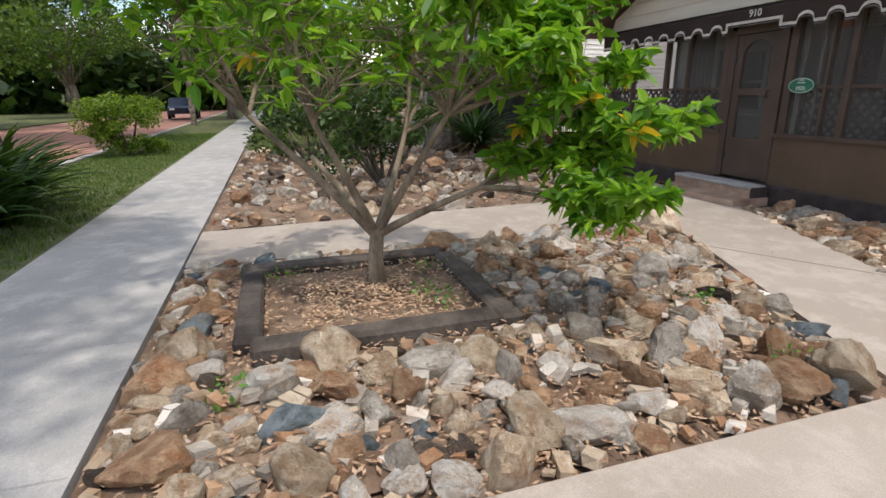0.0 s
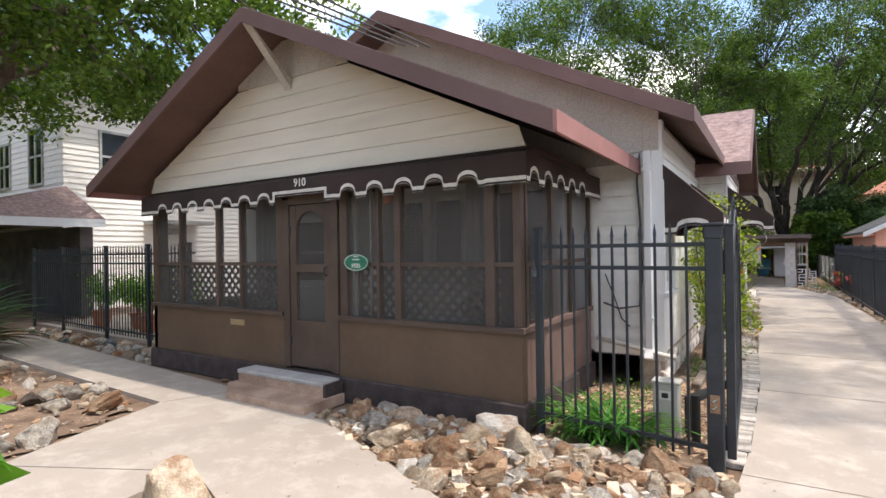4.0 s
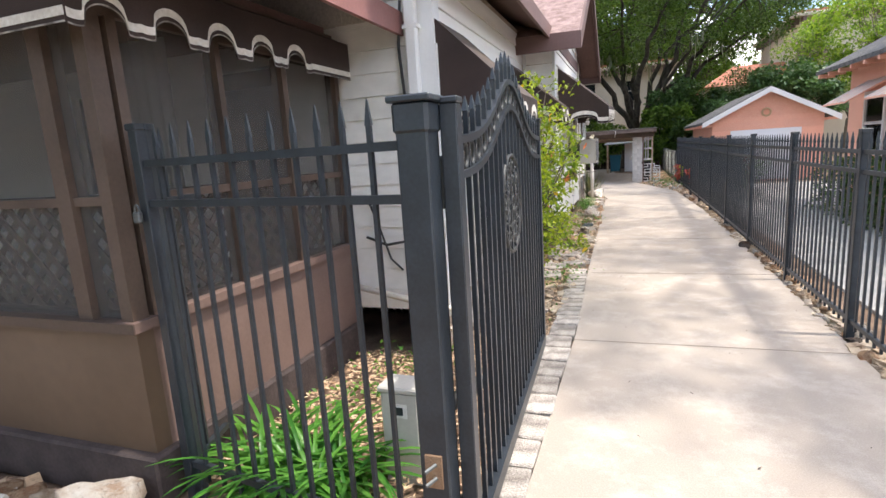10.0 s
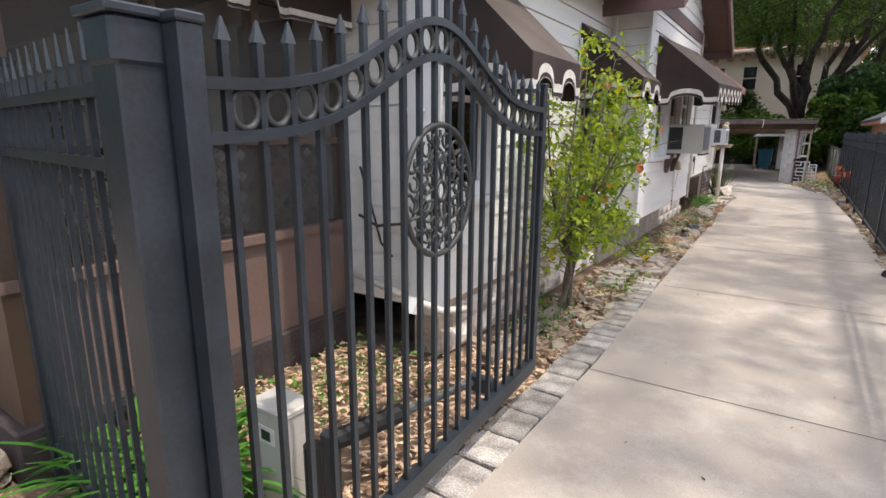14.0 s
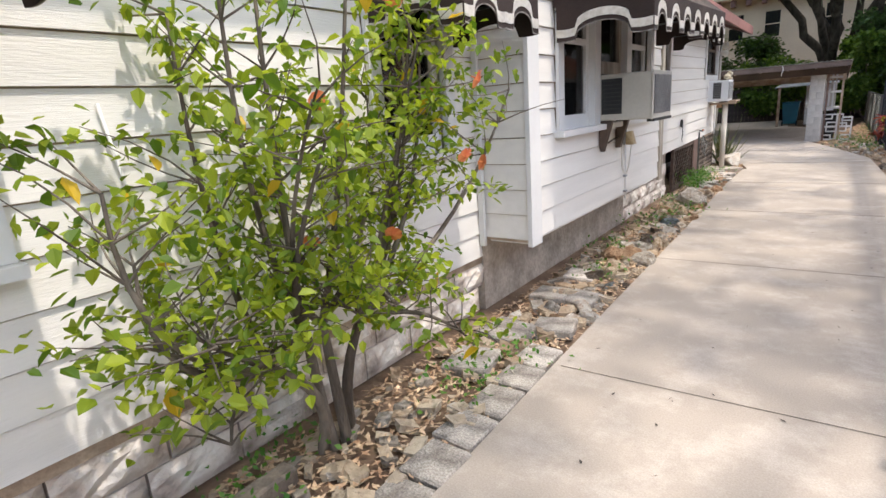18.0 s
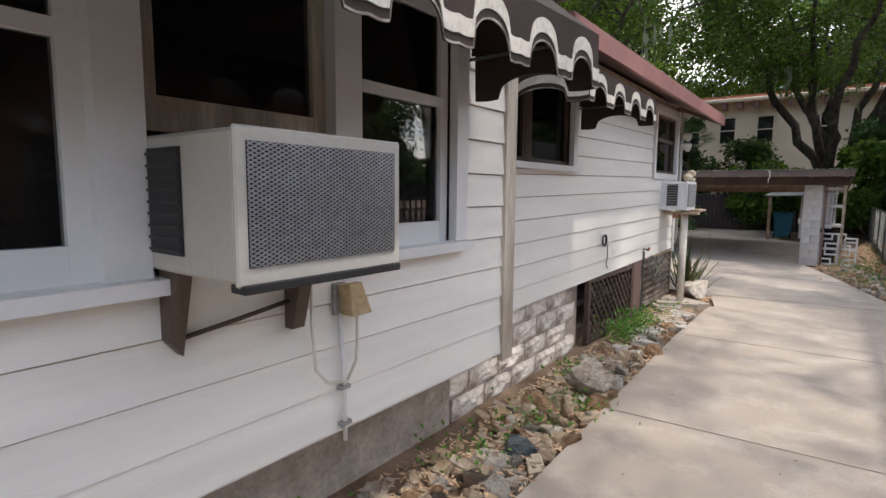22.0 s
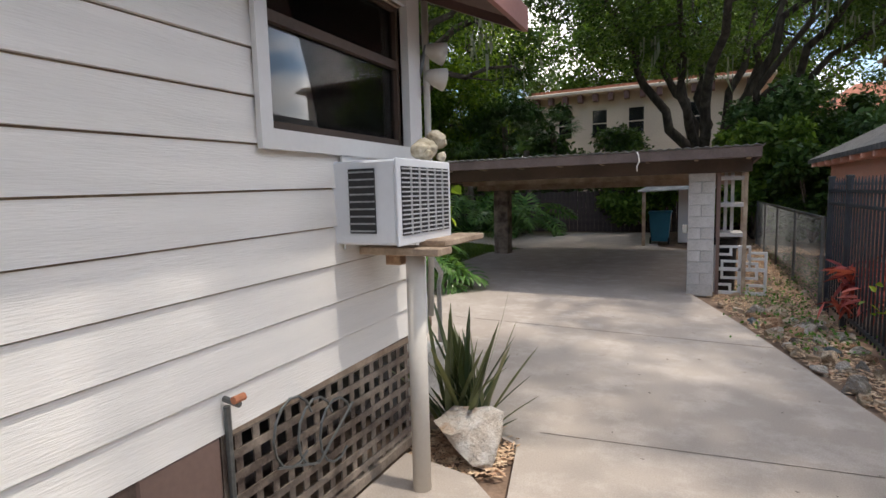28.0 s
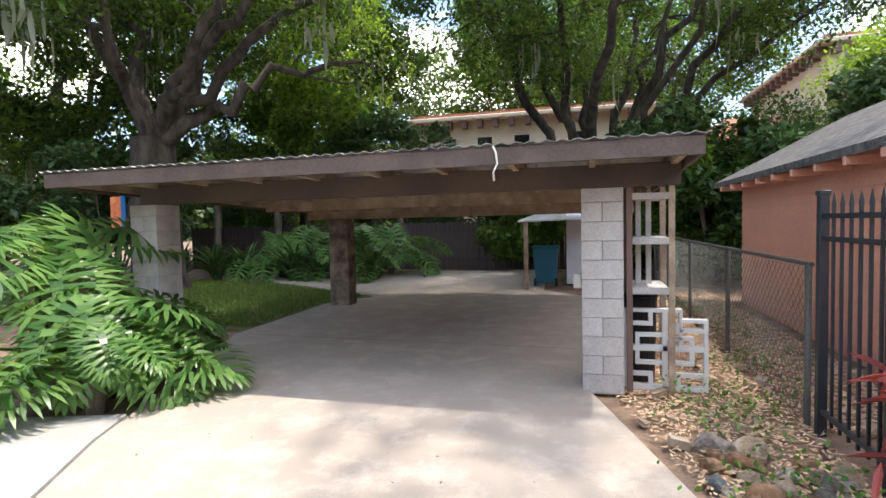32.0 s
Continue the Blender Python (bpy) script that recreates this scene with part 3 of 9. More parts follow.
joints(drive, [((0.16, -2.05), (2.12, -2.75)), ((0.16, -0.05), (2.12, 0.0)), ((0.2, 2.45), (2.12, 2.5)), ((0.19, 4.73), (2.12, 4.8)), ((0.1, 7.0), (2.1, 7.1)), ((0.05, 9.3), (2.1, 9.4)),
               ((-0.08, 11.6), (2.0, 11.7)), ((-0.02, 14.15), (1.92, 14.35)), ((-1.75, 16.7), (1.45, 16.55)), ((-3.6, 20.5), (0.66, 20.4))])
back_walk = paving("back_walk", [(-1.82, 16.18), (-2.42, 17.3), (-2.62, 17.78), (-5.2, 17.0), (-5.4, 14.5), (-1.92, 14.4)], "sidewalk", "grey concrete walk behind the house")
house_walk = paving("house_walk", [(-4.55, -2.62), (-3.15, -1.92), (-2.15, -2.28), (0.177, -3.25), (0.177, -2.06), (-3.46, -0.5), (-5.3, -0.28), (-12.4, 0.3), (-13.5, -0.2),
                    (-13.2, -0.75), (-5.12, -1.07)], "concrete", "pale concrete walk leading from driveway to the porch step")
joints(house_walk, [((-2.15, -2.27), (-1.0, -1.58)), ((-3.15, -1.92), (-4.5, -2.6)), ((-4.6, -0.02), (-5.1, -1.05)), ((-8.0, 0.05), (-8.1, -0.9))])
front_walk = paving("front_walk", [(-4.33, -6.82), (-3.05, -6.82), (-3.17, -1.935), (-4.545, -2.625)], "concrete", "short concrete walk from sidewalk to house")
sidewalk = paving("sidewalk", [(-70, -8.13), (12, -8.13), (12, -6.84), (-70, -6.84)], "sidewalk", "weathered concrete sidewalk along the street", top=0.004)
joints(sidewalk, [((x, -8.12), (x, -6.85)) for x in (1.2, -0.4, -1.62, -3.1, -4.45, -6.0, -7.6, -9.2, -10.8, -12.4, -15, -18)], 0.012)
verge = solid("verge", slab(B(), [(-70, -10.4), (12, -10.4), (12, -8.15), (-70, -8.15)], -0.09, -0.015), "soil", "grass verge between sidewalk and street", "lawn", "structure")
road = solid("road", slab(B(), [(-90, -18.5), (60, -18.5), (60, -10.6), (-90, -10.6)], -0.15, -0.05 + 0.004), "brick_road", "red brick street", "road", "structure")
curb = solid("curb", slab(B(), [(-90, -10.6), (60, -10.6), (60, -10.42), (-90, -10.42)], -0.15, 0.02), "sidewalk", "concrete kerb beside the street", "kerb", "structure")
far_verge = solid("far_verge", slab(B(), [(-90, -60), (60, -60), (60, -18.7), (-90, -18.7)], -0.15, 0.02), "soil", "lawn across the street", "lawn", "structure")
side_lawn = solid("side_lawn", slab(B(), [(-70, -6.8), (-13.6, -6.8), (-13.4, -0.9), (-20, 0.5), (-70, 0.5)], -0.09, -0.02), "soil", "neighbour lawn beyond the rock bed", "lawn", "structure")
lawn = solid("lawn", slab(B(), [(-9.5, 20.6), (-3.75, 20.8), (-3.75, 23.0), (-3.3, 24.05), (-7.2, 26.3), (-9.5, 26.3)], -0.09, 0.0), "soil", "small green lawn behind the carport post", "lawn", "structure")
neighbour_drive = solid("neighbour_drive", slab(B(), [(2.6, -6.82), (12, -6.82), (12, 17.0), (3.4, 17.0), (2.6, 12)], -0.09, -0.02), "sidewalk", "grey concrete drive of the salmon house", "paving", "structure")


# ---- walls and siding ----
def side_of(x):
    return lambda u, n, z: (x + n, u, z)


def front_of(y):
    return lambda u, n, z: (u, y - n, z)


def back_of(y):
    return lambda u, n, z: (u, y + n, z)


def uzbox(bm, f, u0, u1, n0, n1, z0, z1):
    return hexa(bm, [f(u0, n0, z0), f(u1, n0, z0), f(u1, n1, z0), f(u0, n1, z0), f(u0, n0, z1), f(u1, n0, z1), f(u1, n1, z1), f(u0, n1, z1)])


def low(o):
    return o[0], o[1], o[2] - 0.056, o[3]


def wall(name, f, u0, u1, z0, z1, thick, openings, m, label):
    """A wall with thickness behind its face, with openings that go through it."""
    bm = B()
    us = sorted({u0, u1, *(o[0] for o in openings), *(o[1] for o in openings)})
    for a, b in zip(us, us[1:]):
        z = z0
        for o in sorted((o for o in openings if o[0] <= a and o[1] >= b), key=lambda o: o[2]):
            if o[2] > z:
                uzbox(bm, f, a, b, -thick, 0, z, o[2])
            z = o[3]
        if z1 > z:
            uzbox(bm, f, a, b, -thick, 0, z, z1)
    return solid(name, bm, m, label, "wall", "structure")


def board(f, u0, u1, z0, z1, z_lo, exposure, m, parent, name="siding_board"):
    """One lapped board, or the part of it between z0 and z1; it is thickest at its lower edge."""
    lean = lambda z: 0.008 + 0.013 * (1 - (z - z_lo) / exposure)
    z0 = max(z0, z_lo + 0.007)
    bm = hexa(B(), [f(u0, 0, z0), f(u1, 0, z0), f(u1, lean(z0), z0), f(u0, lean(z0), z0), f(u0, 0, z1), f(u1, 0, z1), f(u1, lean(z1), z1), f(u0, lean(z1), z1)])
    return part(name, bm, m, parent)


def siding(parent, f, u0, u1, z0, z1, exposure, openings, m, butt=(), clip=-9):
    z = z0
    while z < z1 - 0.01:
        zt = min(z + exposure, z1)
        cuts = sorted({u0, u1, *butt, *(v for o in openings if o[2] < zt and o[3] > z for v in o[:2] if u0 < v < u1)})
        for a, b in zip(cuts, cuts[1:]):
            inside = [o for o in openings if o[0] <= a + 1e-6 and o[1] >= b - 1e-6 and o[2] < zt and o[3] > z]
            if not inside:
                board(f, a, b, max(z, clip), zt, z, exposure, m, parent)
            for o in inside:
                if o[2] > z + 0.01:
                    board(f, a, b, z, o[2], z, exposure, m, parent)
                if o[3] < zt - 0.01:
                    board(f, a, b, o[3], zt, z, exposure, m, parent)
        z = zt


def window(name, f, u0, u1, z0, z1, label, rail=None, trim=0.09, sill=True, m="white_trim", lights=None, frame_m=None, stile=0.055, foot=0.085):
    """A framed window in an opening: casing, sill, sashes with a meeting rail, mullion boards between its lights, and panes.
    lights: (u0, u1, foot of the sash, height of the meeting rail, paint) for each light of a wider window."""
    w = tagged(new(name), label, "window", kind="structure")
    c = B()
    uzbox(c, f, u0 - trim, u0, 0.021, 0.045, z0 - 0.01, z1 + trim)
    uzbox(c, f, u1, u1 + trim, 0.021, 0.045, z0 - 0.01, z1 + trim)
    uzbox(c, f, u0, u1, 0.021, 0.043, z1, z1 + trim)
    if not sill:
        uzbox(c, f, u0 - trim, u1 + trim, 0.021, 0.046, z0 - 0.085, z0 - 0.01)
    uzbox(c, f, u0 - 0.012, u0, -0.075, 0.021, z0 - 0.01, z1)
    uzbox(c, f, u1, u1 + 0.012, -0.075, 0.021, z0 - 0.01, z1)
    part("casing", c, m, w)
    if sill:
        part("window_sill", uzbox(B(), f, u0 - trim - 0.012, u1 + trim + 0.012, -0.075, 0.085, z0 - 0.055, z0 - 0.012), m, w)
    lights = lights or [(u0, u1, z0, rail, frame_m or m)]
    for (_, b, *_r), (a, *_q) in zip(lights, lights[1:]):
        part("mullion", uzbox(B(), f, b, a, -0.07, 0.040 if frame_m is None else -0.012, z0 - 0.011, z1), frame_m or m, w)
    for a, b, zs, r_, paint_ in lights:
        fr, t = B(), stile
        uzbox(fr, f, a, a + t, -0.06, -0.015, zs - 0.012, z1)
        uzbox(fr, f, b - t, b, -0.06, -0.015, zs - 0.012, z1)
        uzbox(fr, f, a + t, b - t, -0.06, -0.017, zs - 0.012, zs + foot)
        uzbox(fr, f, a + t, b - t, -0.06, -0.017, z1 - t, z1)
        part("window_frame", fr, paint_, w)
        spans = [(zs + foot, z1 - t)]
        if r_:
            part("meeting_rail", uzbox(B(), f, a + t, b - t, -0.055, -0.012, r_ - 0.021, r_ + 0.021), paint_, w)
            spans = [(zs + foot, r_ - 0.021), (r_ + 0.021, z1 - t)]
        for za, zb_ in spans:
            pane = part("pane", uzbox(B(), f, a + t, b - t, -0.042, -0.038, za, zb_), "glass", w)
            pane.visible_shadow = False
    return w


EXP = 0.164
XS, XB, XR = -0.69, -0.30, -0.645  # side wall, bay face, rear side wall
YF, Y1, Y2, Y3 = 2.04, 5.36, 8.52, 13.86  # house front, bay ends, back corner
W1 = (2.095, 2.645, 1.06, 2.2)
W1b = (4.42, 4.985, 1.18, 2.25)
W2 = (5.845, 7.975, 1.22, 2.3)
W3 = (8.86, 10.17, 1.67, 2.34)
W4 = (12.70, 13.72, 1.70, 2.42)
side = side_of(XS)
wall("wall_side_front", side, YF, Y1, 0.32, 2.95, 0.12, [low(W1), low(W1b)], "old_wood", "white lap siding side wall of the bungalow")
w_a = bpy.data.objects["wall_side_front"]
siding(w_a, side, YF + 0.1, Y1 - 0.02, 0.37, 2.9, 0.1685, [(a - 0.09, b + 0.09, c - 0.06, d + 0.09) for a, b, c, d in (W1, W1b)], "white")
part("corner_board", uzbox(B(), side, YF - 0.02, YF + 0.1, 0.0, 0.032, 0.30, 2.95), "white_trim", w_a)
window("window_1", side, *W1, "white framed sash window beneath a brown awning", 1.695)
window("window_2", side, *W1b, "white framed sash window behind the hibiscus bush", 1.75)
bay = side_of(XB)
wall("wall_bay", bay, Y1, Y2, 0.525, 2.95, 0.12, [low(W2)], "old_wood", "white lap siding bay overhanging its footing")
w_b = bpy.data.objects["wall_bay"]
siding(w_b, bay, Y1 + 0.12, Y2 - 0.0, 0.516, 2.9, 0.1695, [(W2[0] - 0.09, W2[1] + 0.09, W2[2] - 0.06, W2[3] + 0.09)], "white")
part("corner_board", uzbox(B(), bay, Y1 - 0.03, Y1 + 0.12, 0.0, 0.032, 0.48, 2.95), "white_trim", w_b)
part("corner_board", uzbox(B(), bay, Y2 - 0.06, Y2 + 0.05, 0.0, 0.034, 0.48, 2.95), "worn_trim", w_b, "weathered corner board with flaking paint")
part("bay_floor", bbox(-0.62, Y1 + 0.02, 0.485, XB - 0.03, Y2 - 0.02, 0.522), "white", w_b, "painted underside of the bay")
for yy, f2, nm in ((Y1, front_of(Y1), "wall_bay_near"), (Y2, back_of(Y2), "wall_bay_far")):
    wall(nm, f2, XS - 0.1, XB, 0.50, 2.95, 0.1, [], "old_wood", "short white return wall of the bay")
    siding(bpy.data.objects[nm], f2, XS + 0.021, XB, 0.516, 2.9, 0.1695, [], "white")
part("trim_strip", bbox(XS + 0.022, Y1 - 0.05, 0.46, XS + 0.06, Y1 - 0.021, 2.9), "white_trim", bpy.data.objects["wall_bay_near"])
# middle sash in tan: its shadow is coloured in along with its dirt
window("window_3", bay, *W2, "triple sash window with a room air conditioner in its middle light",
       lights=[(5.845, 6.45, 1.22, 1.83, "white_trim"), (6.57, 7.225, 1.62, None, "worn_trim"), (7.355, 7.975, 1.22, 1.86, "white_trim")])
rear = side_of(XR)
wall("wall_side_rear", rear, Y2, Y3, 0.615, 2.62, 0.12, [low(W3), low(W4)], "old_wood", "white lap siding rear wall above lattice and block footing")
w_c = bpy.data.objects["wall_side_rear"]
settled = lambda u, n, z: (XR + n, u, z + 0.0175 * (u - 10.7))  # the back of the house has settled less
siding(w_c, settled, Y2 + 0.055, Y3 - 0.03, 0.586, 2.5, 0.168, [(W3[0] - 0.06, W3[1] + 0.06, W3[2] - 0.035, W3[3] + 0.09), (W4[0] - 0.05, W4[1] + 0.05, W4[2] - 0.115, W4[3])], "white", butt=(10.3,), clip=0.612)
window("window_4", rear, *W3, "wide dark-framed window in white casing under the rear awning", trim=0.07, lights=[(8.86, 9.40, 1.67, None, "brown_trim"), (9.48, 10.17, 1.67, None, "brown_trim")], frame_m="brown_trim", stile=0.03, foot=0.03)
window("window_5", rear, *W4, "dark-framed sash window in white casing above the small air conditioner", 2.12, trim=0.06, sill=False, frame_m="brown_trim", stile=0.022, foot=0.03)
part("corner_board", uzbox(B(), rear, Y3 - 0.09, Y3 + 0.02, 0.0, 0.03, 0.62, 2.55), "white_trim", w_c)
wall("wall_back", back_of(Y3), -7.9, XR, 0.62, 2.5, 0.12, [], "white", "plain white rear wall of the bungalow")
for xa, xb, za, zb in ((-7.48, -3.9, 2.505, 4.09), (-3.9, XR, 4.09, 2.64)):
    part("gable_half", hexa(B(), [(xa, Y3 - 0.12, 2.502), (xb, Y3 - 0.12, 2.502), (xb, Y3, 2.502), (xa, Y3, 2.502), (xa, Y3 - 0.12, za), (xb, Y3 - 0.12, zb), (xb, Y3, zb), (xa, Y3, za)]), "white", bpy.data.objects["wall_back"])
siding(bpy.data.objects["wall_back"], back_of(Y3), -3.2, XR - 0.02, 0.63, 2.5, EXP, [], "white")
wall("wall_left", lambda u, n, z: (-7.9 - n, u, z), YF, Y3, 0.0, 2.95, 0.12, [], "white", "plain white far side wall of the bungalow")
wall("wall_house_front", front_of(YF), -7.9, XS, 0.30, 2.95, 0.12, [(-6.7, -5.7, 0.94, 2.1), (-4.35, -3.2, 1.2, 2.3), (-2.75, -1.95, 0.36, 2.3)], "white", "white front wall inside and beside the porch")
w_f = bpy.data.objects["wall_house_front"]
siding(w_f, front_of(YF), -1.44, XS - 0.10, 0.33, 2.9, EXP, [], "white")
part("corner_board", uzbox(B(), front_of(YF), XS - 0.12, XS + 0.03, 0.0, 0.033, 0.30, 2.95), "white_trim", w_f)
window("window_6", front_of(YF), -6.7, -5.7, 1.0, 2.1, "white framed window inside the dim porch", 1.55)
window("window_7", front_of(YF), -4.35, -3.2, 1.26, 2.3, "wide white framed window inside the dim porch", lights=[(-4.35, -3.83, 1.26, None, "white_trim"), (-3.72, -3.2, 1.26, None, "white_trim")])
# unseen rooms are closed off by surfaces coloured dark as shade
wall("partition_wall", front_of(4.2), -7.9, XS - 0.13, 0.0, 2.9, 0.1, [], "room_shade", "shade-coloured inner partition behind the porch windows")
wall("inner_wall", side_of(-2.6), 4.3, Y3 - 0.13, 0.0, 2.9, 0.1, [], "room_shade", "shade-coloured inner partition behind the side windows")
solid("house_floor", bbox(-7.78, YF, 0.30, XS - 0.12, Y3 - 0.12, 0.36), "room_shade", "shade-coloured wooden floor inside the house", "floor", "structure")
solid("ceiling", bbox(-7.78, YF + 0.0, 2.5, XS - 0.12, Y3 - 0.12, 2.56), "room_shade", "shade-coloured ceiling inside the house", "ceiling", "structure")

# footing of rock-faced blocks and lattice under the rear wall
footing = tagged(new("footing_wall"), "whitewashed rock-faced block footing with dark stains", "footing", kind="structure")
part("core", bbox(-0.95, YF + 0.1, -0.04, XS - 0.06, Y1, 0.32), "footing", footing)
part("core", bbox(-0.95, Y1, -0.04, XS + 0.01, Y2, 0.483), "footing", footing, "stained grey footing below the bay")
part("core", bbox(-0.95, Y2, -0.04, XR - 0.10, 10.70, 0.58), "footing", footing)
rng = np.random.default_rng(3)


def rough_block(seed, l, h, d):
    r = np.random.default_rng(seed)
    bm = B()
    nu, nz = 6, 4
    grid = [[bm.verts.new((d + (0 if i in (0, nu) or j in (0, nz) else r.uniform(0.004, 0.03)), l * i / nu, h * j / nz)) for j in range(nz + 1)] for i in range(nu + 1)]
    for i in range(nu):
        for j in range(nz):
            bm.faces.new((grid[i][j], grid[i + 1][j], grid[i + 1][j + 1], grid[i][j + 1]))
    for i, j, di, dj in [(i, 0, 1, 0) for i in range(nu)] + [(i, nz, 1, 0) for i in range(nu)] + [(0, j, 0, 1) for j in range(nz)] + [(nu, j, 0, 1) for j in range(nz)]:
        a, b = grid[i][j], grid[i + di][j + dj]
        bm.faces.new((a, b, bm.verts.new((0, *b.co[1:])), bm.verts.new((0, *a.co[1:]))))
    return stock("rough_block", bm, "foundation")


ROUGH = [rough_block(s, 0.385, 0.175, 0.045) for s in range(6)]
for row in range(4):
    for k in range(6):
        y = Y2 + 0.06 + k * 0.395 - (0.2 if row % 2 else 0)
        if y + 0.39 < 10.72 and y > Y2 - 0.2:
            piece("block", ROUGH[(row * 5 + k) % 6], footing, XR - 0.10, y, -0.06 + row * 0.161, s=(1, 1, 0.905))
for row in range(2):
    for k in range(8):
        piece("block", ROUGH[(row * 3 + k) % 6], footing, XS - 0.06, YF + 0.12 + k * 0.395 + (0.1 if row else 0), -0.03 + row * 0.178, s=(1, 1, 0.98))


def lattice_panel(name, f, u0, u1, z0, z1, step, diagonal, m, label, frame_w=0.06, frame_m=None, slat=0.032):
    p = thing(name, label, "lattice")
    fr = B()
    if frame_w:
        uzbox(fr, f, u0, u0 + frame_w, -0.03, 0.012, z0, z1)
        uzbox(fr, f, u1 - frame_w, u1, -0.03, 0.012, z0, z1)
        uzbox(fr, f, u0 + frame_w, u1 - frame_w, -0.03, 0.010, z0, z0 + frame_w)
        uzbox(fr, f, u0 + frame_w, u1 - frame_w, -0.03, 0.010, z1 - frame_w, z1)
        part("frame", fr, frame_m or m, p)
    a0, a1, b0, b1 = u0 + frame_w, u1 - frame_w, z0 + frame_w, z1 - frame_w
    w, h = a1 - a0, b1 - b0
    h2 = slat / 2
    if diagonal:
        for sgn, n0 in ((1, -0.018), (-1, -0.009)):
            c = -h + step / 2
            while c < w:
                ua, ub = max(c, 0), min(c + h, w)
                if ub - ua > 0.02:
                    za, zb = ua - c, ub - c
                    if sgn < 0:
                        za, zb = h - za, h - zb
                    bm = hexa(B(), [f(a0 + ua - h2, n0, b0 + za), f(a0 + ua + h2, n0, b0 + za), f(a0 + ua + h2, n0 + 0.008, b0 + za), f(a0 + ua - h2, n0 + 0.008, b0 + za),
                                    f(a0 + ub - h2, n0, b0 + zb), f(a0 + ub + h2, n0, b0 + zb), f(a0 + ub + h2, n0 + 0.008, b0 + zb), f(a0 + ub - h2, n0 + 0.008, b0 + zb)])
                    part("slat", bm, m, p)
                c += step
    else:
        for u in np.arange(a0 + step / 2, a1, step):
            part("slat", uzbox(B(), f, u - h2, u + h2, -0.018, -0.010, b0, b1), m, p)
        for z in np.arange(b0 + step / 2, b1, step):
            part("slat", uzbox(B(), f, a0, a1, -0.009, -0.001, z - h2, z + h2), m, p)
    return p


lattice_panel("lattice_panel", rear, 10.72, 12.10, -0.02, 0.63, 0.115, True, "lattice", "brown diagonal wooden lattice closing the crawl space")
lattice_panel("lattice_panel", rear, 12.40, 13.86, 0.02, 0.70, 0.085, False, "weathered", "weathered square wooden lattice with flaking paint", 0.05)
solid("crawl_post", bbox(XR - 0.06, 12.10, -0.03, XR + 0.015, 12.40, 0.64, bev=0.01), "mauve", "mauve wooden post between the lattice panels", "post")
part("core", bbox(-1.3, 10.72, -0.04, -1.2, 13.8, 0.62), "plinth", footing)

# ---- porch ----
PX0, PX1, PY0 = -7.22, -1.47, 0.03
pf, ps = front_of(PY0), side_of(PX1)
plinth = solid("porch_plinth", bbox(PX0 - 0.03, PY0 - 0.05, -0.04, PX1 + 0.04, YF, 0.22, bev=0.012), "plinth", "dark painted concrete plinth under the porch", "plinth", "structure")
wall("porch_wall_front", pf, PX0, PX1, 0.22, 0.82, 0.09, [(-4.46, -3.6, 0.22, 0.82)], "brown", "smooth brown panel below the porch screens")
wall("porch_wall_side", ps, PY0 + 0.09, YF - 0.03, 0.22, 0.82, 0.09, [], "mauve", "faded brown panel below the side screens")
# floor colour carries the porch's shade
solid("porch_floor", bbox(PX0 + 0.1, PY0 + 0.1, 0.2, PX1 - 0.1, YF - 0.13, 0.29), "room_shade", "shade-coloured porch floor boards", "floor", "structure")
solid("porch_ceiling", bbox(PX0, PY0 + 0.0, 2.44, PX1, YF - 0.13, 2.48), "soffit", "brown boarded porch ceiling", "ceiling", "structure")
wall("porch_wall_left", lambda u, n, z: (PX0 - n, u, z), PY0, YF, 0.22, 2.45, 0.08, [(0.2, 1.95, 0.85, 2.3)], "brown", "brown porch side wall")
frame_p = tagged(new("porch_frame"), "dark brown wooden porch frame holding insect screens", "porch frame", kind="structure")
part("window_sill", uzbox(B(), pf, PX0, -4.46, -0.10, 0.035, 0.822, 0.87), "brown_trim", frame_p)
part("window_sill", uzbox(B(), pf, -3.6, PX1 + 0.03, -0.10, 0.035, 0.822, 0.87), "brown_trim", frame_p)
part("window_sill", uzbox(B(), ps, PY0 - 0.03, YF - 0.04, -0.10, 0.034, 0.824, 0.872), "mauve", frame_p)
part("head", uzbox(B(), pf, PX0, PX1, -0.09, 0.0, 2.2, 2.44), "brown_trim", frame_p)
part("head", uzbox(B(), ps, PY0 + 0.09, YF - 0.03, -0.09, 0.0, 2.2, 2.44), "brown_trim", frame_p)
for u, w in ((PX0 + 0.03, 0.07), (-6.55, 0.05), (-5.72, 0.05), (-5.25, 0.04), (-4.52, 0.1), (-3.52, 0.1), (-3.05, 0.035), (-2.80, 0.075), (-1.77, 0.09), (PX1 - 0.035, 0.07)):
    part("post", uzbox(B(), pf, u - w / 2, u + w / 2, -0.08, 0.004, 0.87, 2.2), "brown_trim", frame_p)
for u, w in ((0.16, 0.05), (0.78, 0.04), (1.36, 0.05), (2.02, 0.07)):
    part("post", uzbox(B(), ps, u - w / 2, u + w / 2, -0.08, 0.004, 0.872, 2.2), "brown_trim", frame_p)
for u in (-3.40, -3.19):
    part("pole", uzbox(B(), pf, u - 0.012, u + 0.012, -0.075, -0.05, 0.872, 2.2), "worn_trim", frame_p, "thin pole with flaking paint")
part("rail", uzbox(B(), pf, -7.15, -4.56, -0.07, -0.01, 1.40, 1.44), "brown_trim", frame_p)
part("rail", uzbox(B(), pf, -3.47, PX1 - 0.07, -0.07, -0.01, 1.40, 1.44), "brown_trim", frame_p)
